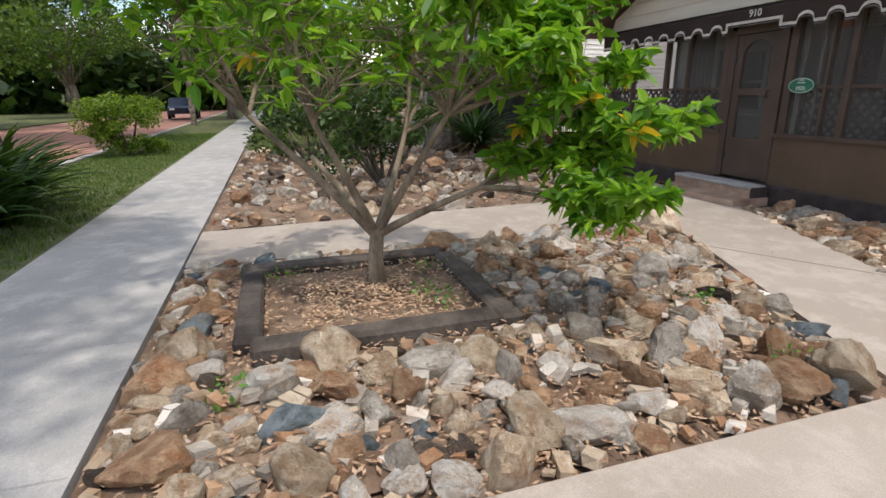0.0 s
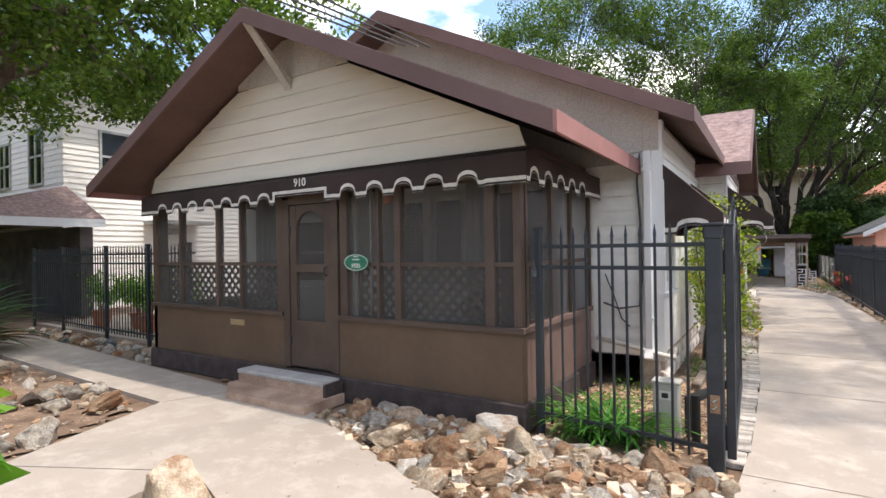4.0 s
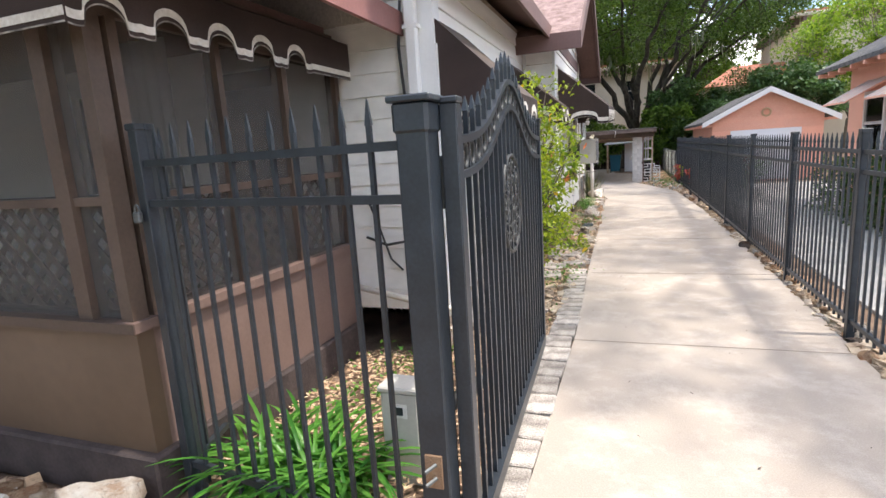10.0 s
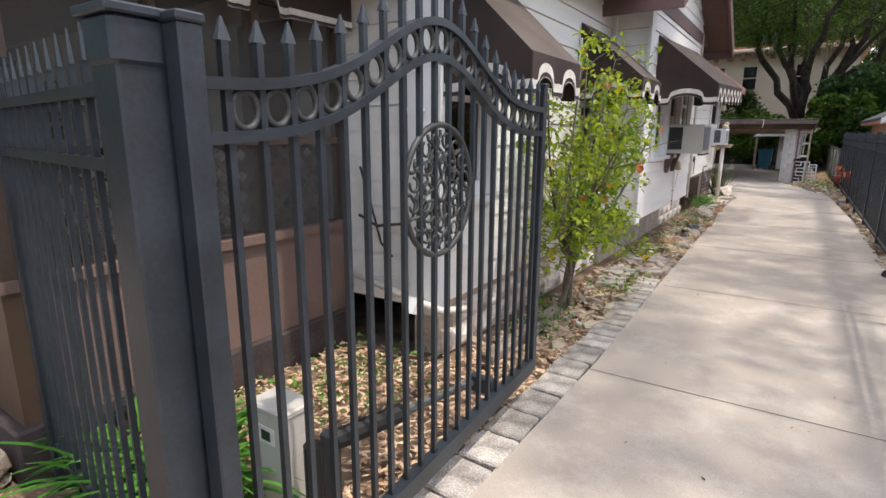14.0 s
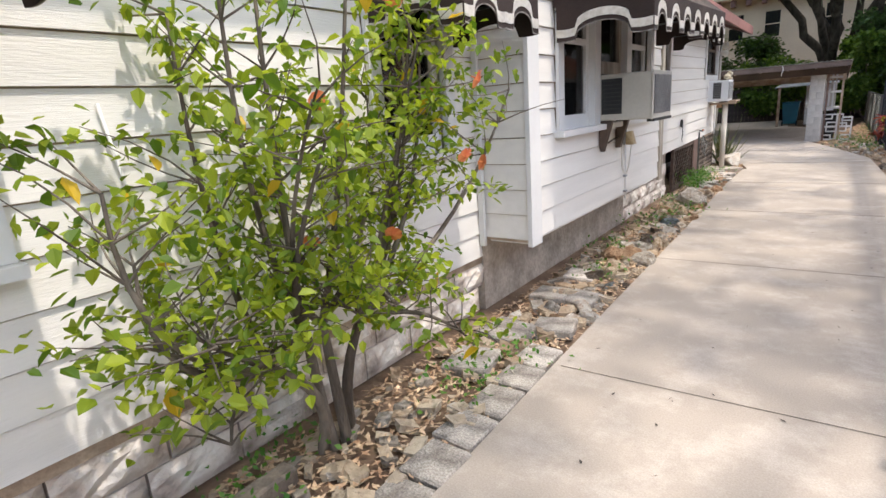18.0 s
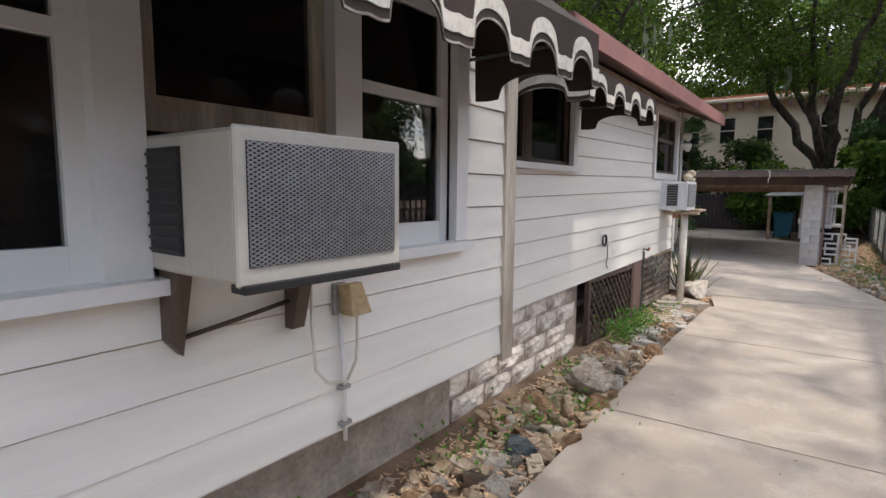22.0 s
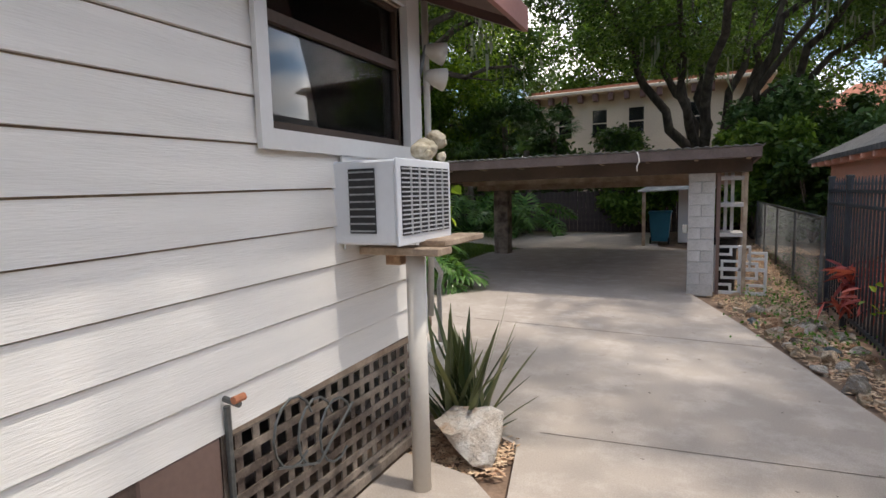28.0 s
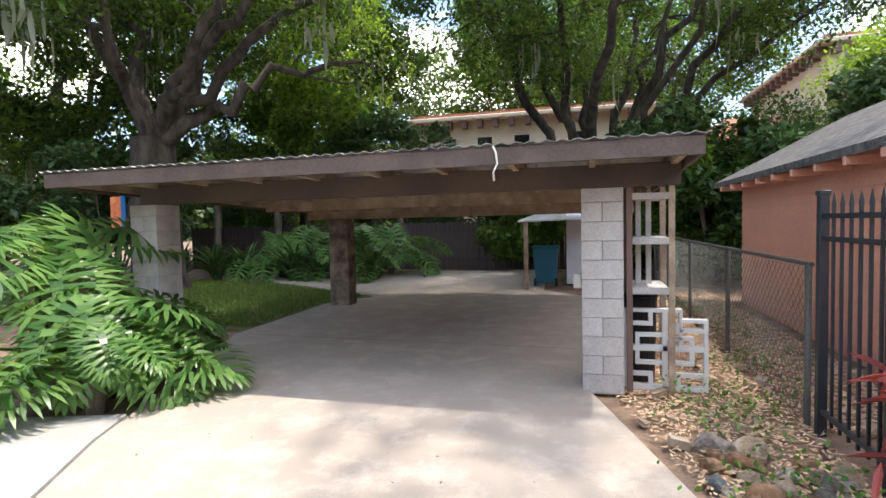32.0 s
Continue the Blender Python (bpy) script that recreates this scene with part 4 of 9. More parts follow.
part("rail", uzbox(B(), ps, 0.19, 1.98, -0.07, -0.01, 1.40, 1.44), "brown_trim", frame_p)
for a, b in ((PX0 + 0.06, -4.56), (-3.47, PX1 - 0.06)):
    part("screen", uzbox(B(), pf, a, b, -0.034, -0.032, 0.87, 2.2), "screen", frame_p, "dark insect screen")
part("screen", uzbox(B(), ps, 0.12, 1.98, -0.034, -0.032, 0.872, 2.2), "screen", frame_p, "dark insect screen")
lattice_panel("lattice_panel", front_of(PY0 + 0.16), -7.1, -4.6, 0.84, 1.44, 0.13, True, "lattice", "brown lattice inside the porch behind the screens", 0.03, None, 0.05)
lattice_panel("lattice_panel", front_of(PY0 + 0.16), -3.45, -1.6, 0.84, 1.44, 0.13, True, "lattice", "brown lattice inside the porch behind the screens", 0.03, None, 0.05)
lattice_panel("lattice_panel", side_of(PX1 - 0.16), 0.2, 2.0, 0.84, 1.44, 0.13, True, "lattice", "brown lattice inside the porch behind the side screen", 0.03, None, 0.05)

door = tagged(new("door_1"), "closed dark brown screen door with an arched upper light", "door", kind="structure")
fr = B()
uzbox(fr, pf, -4.46, -4.36, -0.07, 0.012, 0.24, 2.16)
uzbox(fr, pf, -3.70, -3.60, -0.07, 0.012, 0.24, 2.16)
uzbox(fr, pf, -4.36, -3.70, -0.07, 0.012, 2.10, 2.2)
part("door_frame", fr, "brown_trim", door)
leaf = B()
uzbox(leaf, pf, -4.35, -4.25, -0.05, 0.0, 0.26, 2.09)
uzbox(leaf, pf, -3.81, -3.71, -0.05, 0.0, 0.26, 2.09)
uzbox(leaf, pf, -4.25, -3.81, -0.05, 0.0, 0.26, 0.78)
uzbox(leaf, pf, -4.25, -3.81, -0.05, 0.0, 1.33, 1.42)
part("door_leaf", leaf, "brown_trim", door)
arch = B()
arc = [(-4.03 + 0.22 * math.cos(t), 1.82 + 0.2 * math.sin(t)) for t in np.linspace(math.pi, 0, 13)]
strip(arch, [pf(u, -0.045, 2.09) for u, z in arc], [pf(u, -0.045, z) for u, z in arc], (0, -0.04, 0))
part("arched_head", arch, "brown_trim", door)
part("screen", uzbox(B(), pf, -4.25, -3.81, -0.03, -0.028, 0.78, 1.33), "screen", door)
part("screen", uzbox(B(), pf, -4.25, -3.81, -0.03, -0.028, 1.42, 2.05), "screen", door)
part("door_handle", tube(B(), [pf(-3.77, 0.005, 1.30), pf(-3.77, 0.045, 1.31), pf(-3.77, 0.045, 1.38), pf(-3.77, 0.005, 1.39)], 0.01, 6), "iron", door, "black pull handle")
part("hinge", uzbox(B(), pf, -4.365, -4.335, 0.0, 0.012, 0.5, 0.6), "iron", door)
part("hinge", uzbox(B(), pf, -4.365, -4.335, 0.0, 0.012, 1.75, 1.85), "iron", door)

# ---- front gable and roofs ----
RX, RZ = -4.30, 4.14  # porch ridge
gable = tagged(new("porch_gable"), "cream lap siding gable above the porch", "gable", kind="structure")
tri_half = lambda z: (RZ - 0.16 - z) / 0.482
g = B()
hexa(g, [(PX0, 0.02, 2.45), (PX1, 0.02, 2.45), (PX1, 0.10, 2.45), (PX0, 0.10, 2.45), (RX - 0.05, 0.02, 3.9), (RX + 0.05, 0.02, 3.9), (RX + 0.05, 0.10, 3.9), (RX - 0.05, 0.10, 3.9)])
part("backing", g, "cream", gable)
z = 2.43
while z < 3.5:
    zt = min(z + 0.185, 3.55)
    h0, h1 = min(2.90, tri_half(z)), min(2.90, tri_half(zt))
    part("siding_board", hexa(B(), [(RX - h0, -0.002, z + 0.003), (RX + h0, -0.002, z + 0.003), (RX + h0, 0.02, z + 0.003), (RX - h0, 0.02, z + 0.003), (RX - h1, 0.010, zt), (RX + h1, 0.010, zt), (RX + h1, 0.02, zt), (RX - h1, 0.02, zt)]), "cream", gable)
    z = zt
for k in range(-4, 5):
    x = RX + k * 0.2
    ta, tb = (max(3.56, RZ - 0.1 - abs(q - RX) * 0.474) for q in (x - 0.098, x + 0.098))
    if max(ta, tb) > 3.57:
        part("vertical_board", hexa(B(), [(x - 0.098, -0.006, 3.552), (x + 0.098, -0.006, 3.552), (x + 0.098, 0.02, 3.552), (x - 0.098, 0.02, 3.552), (x - 0.098, -0.006, ta), (x + 0.098, -0.006, tb), (x + 0.098, 0.02, tb), (x - 0.098, 0.02, ta)]), "batten", gable, "greige vertical board")
part("brace", hexa(B(), [(RX - 0.05, -0.56, 3.98), (RX + 0.05, -0.56, 3.98), (RX + 0.05, -0.60, 4.02), (RX - 0.05, -0.60, 4.02), (RX - 0.05, 0.0, 3.42), (RX + 0.05, 0.0, 3.42), (RX + 0.05, 0.0, 3.54), (RX - 0.05, 0.0, 3.54)]), "batten", gable, "diagonal gable brace")


def gable_roof(name, ridge_x, ridge_z, half, drop, y0, y1, label, thick=0.07, top="shingle", fascia="fascia", edge="fascia_red", deep=0.17):
    """A roof of two slopes along y, with boarded soffit, rake boards at both ends and fascias along the eaves."""
    r = tagged(new(name), label, "roof", kind="structure")
    for sgn in (-1, 1):
        xe, ze = ridge_x + sgn * half, ridge_z - drop
        up = [(ridge_x, ridge_z), (xe, ze)]
        sl = hexa(B(), [(ridge_x, y0, ridge_z - thick), (xe, y0, ze - thick), (xe, y1, ze - thick), (ridge_x, y1, ridge_z - thick),
                        (ridge_x, y0, ridge_z), (xe, y0, ze), (xe, y1, ze), (ridge_x, y1, ridge_z)])
        part("roof_slope", sl, top, r)
        so = hexa(B(), [(ridge_x, y0 + 0.02, ridge_z - thick - 0.02), (xe - sgn * 0.02, y0 + 0.02, ze - thick - 0.02), (xe - sgn * 0.02, y1 - 0.02, ze - thick - 0.02), (ridge_x, y1 - 0.02, ridge_z - thick - 0.02),
                        (ridge_x, y0 + 0.02, ridge_z - thick), (xe - sgn * 0.02, y0 + 0.02, ze - thick), (xe - sgn * 0.02, y1 - 0.02, ze - thick), (ridge_x, y1 - 0.02, ridge_z - thick)])
        part("soffit", so, "soffit", r)
        for ya, yb in ((y0 - 0.03, y0), (y1, y1 + 0.03)):
            part("rake_board", hexa(B(), [(ridge_x, ya, ridge_z - deep), (xe, ya, ze - deep), (xe, yb, ze - deep), (ridge_x, yb, ridge_z - deep),
                                          (ridge_x, ya, ridge_z - 0.012), (xe, ya, ze - 0.012), (xe, yb, ze - 0.012), (ridge_x, yb, ridge_z - 0.012)]), fascia, r)
        part("eave_board", hexa(B(), [(xe, y0 - 0.03, ze - deep), (xe + sgn * 0.03, y0 - 0.03, ze - deep), (xe + sgn * 0.03, y1 + 0.03, ze - deep), (xe, y1 + 0.03, ze - deep),
                                      (xe, y0 - 0.03, ze - 0.012), (xe + sgn * 0.03, y0 - 0.03, ze - 0.012), (xe + sgn * 0.03, y1 + 0.03, ze - 0.012), (xe, y1 + 0.03, ze - 0.012)]), edge, r)
    return r


gable_roof("porch_roof", RX, RZ, 3.38, 1.60, -0.60, 2.05, "low-pitched porch roof with mauve-brown rake boards")
gable_roof("main_roof", -4.2, 4.88, 3.9, 1.93, 1.52, Y2 + 0.5, "main bungalow roof with brown fascia and soffit", edge="fascia")
gable_roof("rear_roof", -3.9, 4.2, 3.72, 1.65, Y2 + 0.55, 14.38, "lower rear roof with faded red eave board", deep=0.15)
up_g = tagged(new("upper_gable"), "greige vertical-board gable above the porch roof", "gable", kind="structure")
for k in range(0, 44):
    x0 = XS - k * 0.17
    ta, tb = (4.88 - 0.08 - 0.495 * abs(q + 4.2) for q in (x0 - 0.168, x0))
    zl = 2.5 if x0 < -1.0 else 2.62
    if x0 > -7.85:
        part("vertical_board", hexa(B(), [(x0 - 0.168, YF - 0.035, zl), (x0, YF - 0.035, zl), (x0, YF - 0.005, zl), (x0 - 0.168, YF - 0.005, zl), (x0 - 0.168, YF - 0.035, ta), (x0, YF - 0.035, tb), (x0, YF - 0.005, tb), (x0 - 0.168, YF - 0.005, ta)]), "batten", up_g)

# cross gable over the bay
cg = tagged(new("bay_roof"), "small cross-gable roof over the bay with pinkish shingles", "roof", kind="structure")
yc, zc, hy, dz, xo, xi = 7.03, 4.05, 2.05, 1.22, 0.06, -3.2
for sgn in (-1, 1):
    ye, ze = yc + sgn * hy, zc - dz
    part("roof_slope", hexa(B(), [(xi, yc, zc - 0.07), (xo, yc, zc - 0.07), (xo, ye, ze - 0.07), (xi, ye, ze - 0.07), (xi, yc, zc), (xo, yc, zc), (xo, ye, ze), (xi, ye, ze)]), "shingle", cg)
    part("soffit", hexa(B(), [(xi, yc, zc - 0.09), (xo - 0.02, yc, zc - 0.09), (xo - 0.02, ye, ze - 0.09), (xi, ye, ze - 0.09), (xi, yc, zc - 0.07), (xo - 0.02, yc, zc - 0.07), (xo - 0.02, ye, ze - 0.07), (xi, ye, ze - 0.07)]), "soffit", cg)
    part("rake_board", hexa(B(), [(xo, yc, zc - 0.2), (xo + 0.03, yc, zc - 0.2), (xo + 0.03, ye, ze - 0.2), (xo, ye, ze - 0.2), (xo, yc, zc - 0.012), (xo + 0.03, yc, zc - 0.012), (xo + 0.03, ye, ze - 0.012), (xo, ye, ze - 0.012)]), "fascia", cg)
    part("eave_board", bbox(xi, min(ye, ye + sgn * 0.03), ze - 0.2, xo + 0.03, max(ye, ye + sgn * 0.03), ze - 0.012), "fascia", cg)
z = 2.9
while z < zc - 0.3:
    zt = min(z + EXP, zc - 0.25)
    h0, h1 = min(1.66, (zc - 0.12 - z) * hy / dz), min(1.66, (zc - 0.12 - zt) * hy / dz)
    part("siding_board", hexa(B(), [(XB - 0.05, yc - h0, z), (XB + 0.02, yc - h0, z), (XB + 0.02, yc + h0, z), (XB - 0.05, yc + h0, z), (XB - 0.05, yc - h1, zt), (XB + 0.004, yc - h1, zt), (XB + 0.004, yc + h1, zt), (XB - 0.05, yc + h1, zt)]), "white", cg)
    z = zt


# ---- awnings ----
def wave(u, u0, period, amp, flat=()):
    """Round arches with small square shoulders between broad, gently sagging lobes."""
    for a, b, zz in flat:
        if a <= u <= b:
            return zz
    d = abs(((u - u0) / period) % 1.0 - 0.5) / 0.29
    if d < 1:
        return amp * (0.22 + 0.78 * math.sqrt(1 - d * d))
    return -0.05 * amp * math.sin(math.pi * min(1, (d - 1) / 0.72))


def valance(parent, f, u0, u1, z_top, z_low, period, amp, flat=(), tape=0.034, gap=0.024):
    us = np.linspace(u0, u1, max(24, int((u1 - u0) / period * 30)))
    zs = [z_low + wave(u, u0, period, amp, flat) for u in us]
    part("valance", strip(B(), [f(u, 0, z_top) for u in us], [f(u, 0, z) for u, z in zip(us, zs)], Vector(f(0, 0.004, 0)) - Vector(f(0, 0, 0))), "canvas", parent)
    out = Vector(f(0, 0.003, 0)) - Vector(f(0, 0, 0))
    part("trim_tape", strip(B(), [f(u, 0.005, z + gap + tape) for u, z in zip(us, zs)], [f(u, 0.005, z + gap) for u, z in zip(us, zs)], out), "piping", parent, "cream scalloped trim tape")
    part("edge_binding", strip(B(), [f(u, 0.005, z + 0.006) for u, z in zip(us, zs)], [f(u, 0.005, z) for u, z in zip(us, zs)], out), "binding", parent, "worn grey edge binding")


def window_awning(label, xw, u0, u1, z_top, x_out, z_low, drop, period, amp):
    a = thing("window_awning", label, "awning", group="house awnings")
    canopy = B()
    hexa(canopy, [(xw, u0, z_top - 0.012), (xw, u1, z_top - 0.012), (x_out, u1, z_low - 0.012), (x_out, u0, z_low - 0.012), (xw, u0, z_top), (xw, u1, z_top), (x_out, u1, z_low), (x_out, u0, z_low)])
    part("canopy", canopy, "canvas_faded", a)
    for u in (u0, u1):
        s = 0.004 if u == u1 else -0.004
        cheek = B()
        v = [cheek.verts.new(p) for p in ((xw, u, z_top), (x_out, u, z_low), (xw, u, z_low), (xw, u + s, z_top), (x_out, u + s, z_low), (xw, u + s, z_low))]
        for q in ((0, 1, 2), (5, 4, 3), (0, 3, 4, 1), (1, 4, 5, 2), (2, 5, 3, 0)):
            cheek.faces.new([v[i] for i in q])
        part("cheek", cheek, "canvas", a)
        f = (lambda yy: (lambda t, n, z: (t, yy - n, z)))(u) if u == u0 else (lambda yy: (lambda t, n, z: (t, yy + n, z)))(u)
        valance(a, f, xw + 0.02, x_out, z_low, z_low - drop, x_out - xw - 0.02, amp, tape=0.048, gap=0.03)
    valance(a, side_of(x_out), u0, u1, z_low, z_low - drop, period, amp, tape=0.048, gap=0.03)
    for u in (u0 + 0.02, u1 - 0.02):
        part("frame_rod", bar((xw, u, z_low - 0.02), (x_out - 0.02, u, z_low - 0.015), 0.008, 6), "galv", a)
    return a


window_awning("brown canvas window awning with cream scalloped edge", XS + 0.022, 2.04, 2.765, 2.47, -0.08, 1.905, 0.22, 0.3625, 0.095)
window_awning("brown canvas window awning with cream scalloped edge above the shrub", XS + 0.022, 4.36, 5.09, 2.48, -0.08, 1.97, 0.20, 0.365, 0.09)
long_awning = window_awning("long brown canvas awning with worn cream scalloped edge", XB + 0.022, 5.735, 8.125, 2.53, 0.355, 1.997, 0.215, 0.34143, 0.095)
hinge_at = Vector((0, 5.735 * U, 1.9 * U))
long_awning.matrix_basis = Matrix.Translation(hinge_at) @ pose(0, 0, 0, 2.5) @ Matrix.Translation(-hinge_at)  # hung out of level
window_awning("brown canvas awning with cream scalloped edge on the rear wall", XR + 0.022, 8.91, 10.30, 2.48, 0.01, 2.17, 0.19, 0.3475, 0.095)
pa = thing("porch_valance", "dark brown canvas valance with cream scalloped edge above the porch screens", "awning", group="house awnings")
pvf, pvs = front_of(PY0 - 0.16), side_of(PX1 + 0.13)
part("canopy", hexa(B(), [(PX0, PY0 - 0.003, 2.40), (PX1 + 0.13, PY0 - 0.003, 2.40), (PX1 + 0.13, PY0 - 0.16, 2.33), (PX0, PY0 - 0.16, 2.33), (PX0, PY0 - 0.003, 2.42), (PX1 + 0.13, PY0 - 0.003, 2.42), (PX1 + 0.13, PY0 - 0.16, 2.35), (PX0, PY0 - 0.16, 2.35)]), "canvas", pa)
part("canopy", hexa(B(), [(PX1 + 0.004, PY0, 2.40), (PX1 + 0.13, PY0, 2.33), (PX1 + 0.13, YF - 0.04, 2.33), (PX1 + 0.004, YF - 0.04, 2.40), (PX1 + 0.004, PY0, 2.42), (PX1 + 0.13, PY0, 2.35), (PX1 + 0.13, YF - 0.04, 2.35), (PX1 + 0.004, YF - 0.04, 2.42)]), "canvas", pa)
valance(pa, pvf, -6.86, -4.42, 2.36, 2.10, 0.3486, 0.085)
valance(pa, pvf, PX0, -6.86, 2.36, 2.10, 9, 0.0, flat=((-9, 9, 0.0),))
valance(pa, pvf, -4.42, -3.61, 2.36, 2.185, 9, 0.0, flat=((-9, 9, 0.0),))
valance(pa, pvf, -3.61, -3.475, 2.36, 2.10, 9, 0.0, flat=((-9, 9, 0.0),))
valance(pa, pvf, -3.475, -1.717, 2.36, 2.10, 0.3516, 0.095)
valance(pa, pvf, -1.717, PX1 + 0.13, 2.36, 2.105, 9, 0.0, flat=((-9, 9, 0.0),))
valance(pa, pvs, PY0 - 0.16, 1.49, 2.36, 2.10, 0.324, 0.095)
valance(pa, pvs, 1.49, YF - 0.04, 2.36, 2.105, 9, 0.0, flat=((-9, 9, 0.0),))
for u, z0_, z1_ in ((-4.42, 2.124, 2.243), (-3.61, 2.124, 2.243)):
    part("trim_tape", uzbox(B(), pvf, u - 0.017, u + 0.017, 0.005, 0.008, z0_, z1_), "piping", pa)


def lettering(text, f, u, n, z, size, parent, m="letter", name="lettering", deep=0.004, flip=(90, 0, 0)):
    cu = bpy.data.curves.new(name, "FONT")
    cu.body, cu.size, cu.extrude, cu.align_x, cu.align_y = text, size * U, deep * U, "CENTER", "CENTER"
    tmp = bpy.data.objects.new(name, cu)
    me = bpy.data.meshes.new_from_object(tmp)
    bpy.data.objects.remove(tmp)
    me.materials.append(M[m])
    ob = new(name, me)
    ob.parent = parent
    x, y, zz = f(u, n, z)
    ob.matrix_basis = pose(x * U, y * U, zz * U, *flip)
    return ob


lettering("910", pvf, -3.99, 0.012, 2.315, 0.125, pa, name="house_number")

# ---- iron fences and gate ----
pk = B()
box(pk, -0.008, -0.008, 0.08, 0.008, 0.008, 1.64)
hexa(pk, [(-0.013, -0.006, 1.64), (0.013, -0.006, 1.64), (0.013, 0.006, 1.64), (-0.013, 0.006, 1.64), (-0.002, -0.002, 1.725), (0.002, -0.002, 1.725), (0.002, 0.002, 1.725), (-0.002, 0.002, 1.725)])
PICKET = stock("picket", pk, "iron")
pk2 = B()
box(pk2, -0.008, -0.008, 0.06, 0.008, 0.008, 1.42)
hexa(pk2, [(-0.006, -0.012, 1.42), (0.006, -0.012, 1.42), (0.006, 0.012, 1.42), (-0.006, 0.012, 1.42), (-0.002, -0.002, 1.50), (0.002, -0.002, 1.50), (0.002, 0.002, 1.50), (-0.002, 0.002, 1.50)])
PICKET_LOW = stock("picket", pk2, "iron")


def fence_run(name, label, x0, y0, x1, y1, posts, rails, picket, step=0.108, post_w=0.055, post_h=1.72, rail_h=0.03):
    f = thing(name, label, "fence")
    d = Vector((x1 - x0, y1 - y0, 0))
    L = d.length
    d.normalize()
    s = Vector((-d.y, d.x, 0))
    rot = math.degrees(math.atan2(d.y, d.x))
    for t in posts:
        p = Vector((x0, y0, 0)) + d * t
        bm = bbox(-post_w / 2, -post_w / 2, -0.05, post_w / 2, post_w / 2, post_h, bev=0.004)
        box(bm, -post_w / 2 - 0.006, -post_w / 2 - 0.006, post_h - 0.01, post_w / 2 + 0.006, post_w / 2 + 0.006, post_h + 0.02, bev=0.004)
        ob = part("post", bm, "iron", f)
        ob.matrix_basis = pose(p.x * U, p.y * U, 0, 0, 0, rot)
    for z in rails:
        ob = part("rail", bbox(0, -0.014, z - rail_h / 2, L, 0.014, z + rail_h / 2), "iron", f)
        ob.matrix_basis = pose(x0 * U, y0 * U, 0, 0, 0, rot)
    for k in range(1, int(L / step)):
        p = Vector((x0, y0, 0)) + d * (k * step)
        if min(abs(k * step - t) for t in posts) > 0.04:
            piece("picket", picket, f, p.x, p.y, 0, 0, 0, rot)
    return f


fence_run("iron_fence", "black iron picket fence beside the porch corner", -1.335, 0.09, -0.03, -0.085, [0.0], [0.16, 1.40, 1.57], PICKET)
fence_run("iron_fence", "black iron picket fence along the neighbouring driveway", 2.2, -2.6, 2.14, 18.5, [0.4, 2.2, 4.0, 5.5, 7.2, 9.1, 11.0, 12.9, 14.8, 16.7, 18.65, 20.3, 21.1], [0.12, 1.22, 1.36], PICKET_LOW, post_h=1.50)
fence_run("iron_fence", "black iron picket fence across the side yard", -14.2, 1.0, -7.35, 0.75, [0.2, 1.8, 3.8, 5.4, 6.7], [0.16, 1.40, 1.57], PICKET, post_h=1.72)
fence_run("iron_fence", "short black iron fence return to the porch wall", -1.335, 0.12, -1.42, 0.42, [0.0], [0.16, 1.40, 1.57], PICKET, step=0.11)

# ---- driveway gate ----
gate_post = thing("gate_post", "thick black steel gate post with flat cap and hinge plates", "gate post")
part("shaft", bbox(-0.052, -0.052, -0.05, 0.052, 0.052, 1.66, bev=0.006), "iron", gate_post)
part("cap", bbox(-0.06, -0.06, 1.60, 0.06, 0.06, 1.70, bev=0.012), "iron", gate_post)
part("cap_lip", bbox(-0.07, -0.07, 1.695, 0.07, 0.07, 1.715, bev=0.004), "iron", gate_post)
for z in (0.14, 1.36):
    part("hinge", bbox(0.04, 0.050, z, 0.10, 0.11, z + 0.17, bev=0.008), "iron_grey", gate_post, "steel barrel hinge")
part("bracket", bbox(-0.03, -0.062, 0.42, 0.03, -0.051, 0.54), "stone_rust", gate_post, "rusty bracket plate with bolts")
for z in (0.45, 0.50):
    part("bolt", bar((-0.015, -0.10, z), (0.01, -0.062, z + 0.01), 0.007, 6), "galv", gate_post)

gate_post.matrix_basis = pose(0.018 * U, -0.088 * U, 0)
GX, GY0, GY1 = 0.0, 0.0, 1.952
gate = thing("driveway_gate", "open black iron driveway gate with arched top, rings and oval medallion", "gate")


def crown_z(y):
    return 1.575 + 0.265 * math.exp(-(((y - 0.97) / 0.42) ** 2)) + 0.012 * (y - GY0) / (GY1 - GY0)


part("stile", bbox(GX - 0.028, GY0, 0.09, GX + 0.028, GY0 + 0.055, 1.69, bev=0.004), "iron", gate)
part("stile", bbox(GX - 0.022, GY1 - 0.045, 0.18, GX + 0.022, GY1, 1.70, bev=0.004), "iron", gate)
part("stile_cap", bbox(GX - 0.033, GY0 - 0.005, 1.69, GX + 0.033, GY0 + 0.06, 1.71, bev=0.004), "iron", gate)
part("stile_cap", bbox(GX - 0.027, GY1 - 0.05, 1.70, GX + 0.027, GY1 + 0.005, 1.717, bev=0.004), "iron", gate)
foot_z = lambda y: 0.09 + 0.09 * (y - GY0) / (GY1 - GY0)  # the foot of the gate rises a little with the drive
part("bottom_rail", strip(B(), [(GX - 0.022, y, foot_z(y) + 0.075) for y in (GY0 + 0.055, GY1 - 0.045)], [(GX - 0.022, y, foot_z(y)) for y in (GY0 + 0.055, GY1 - 0.045)], (0.048, 0, 0)), "iron", gate)
ys = np.linspace(GY0 + 0.055, GY1 - 0.045, 44)
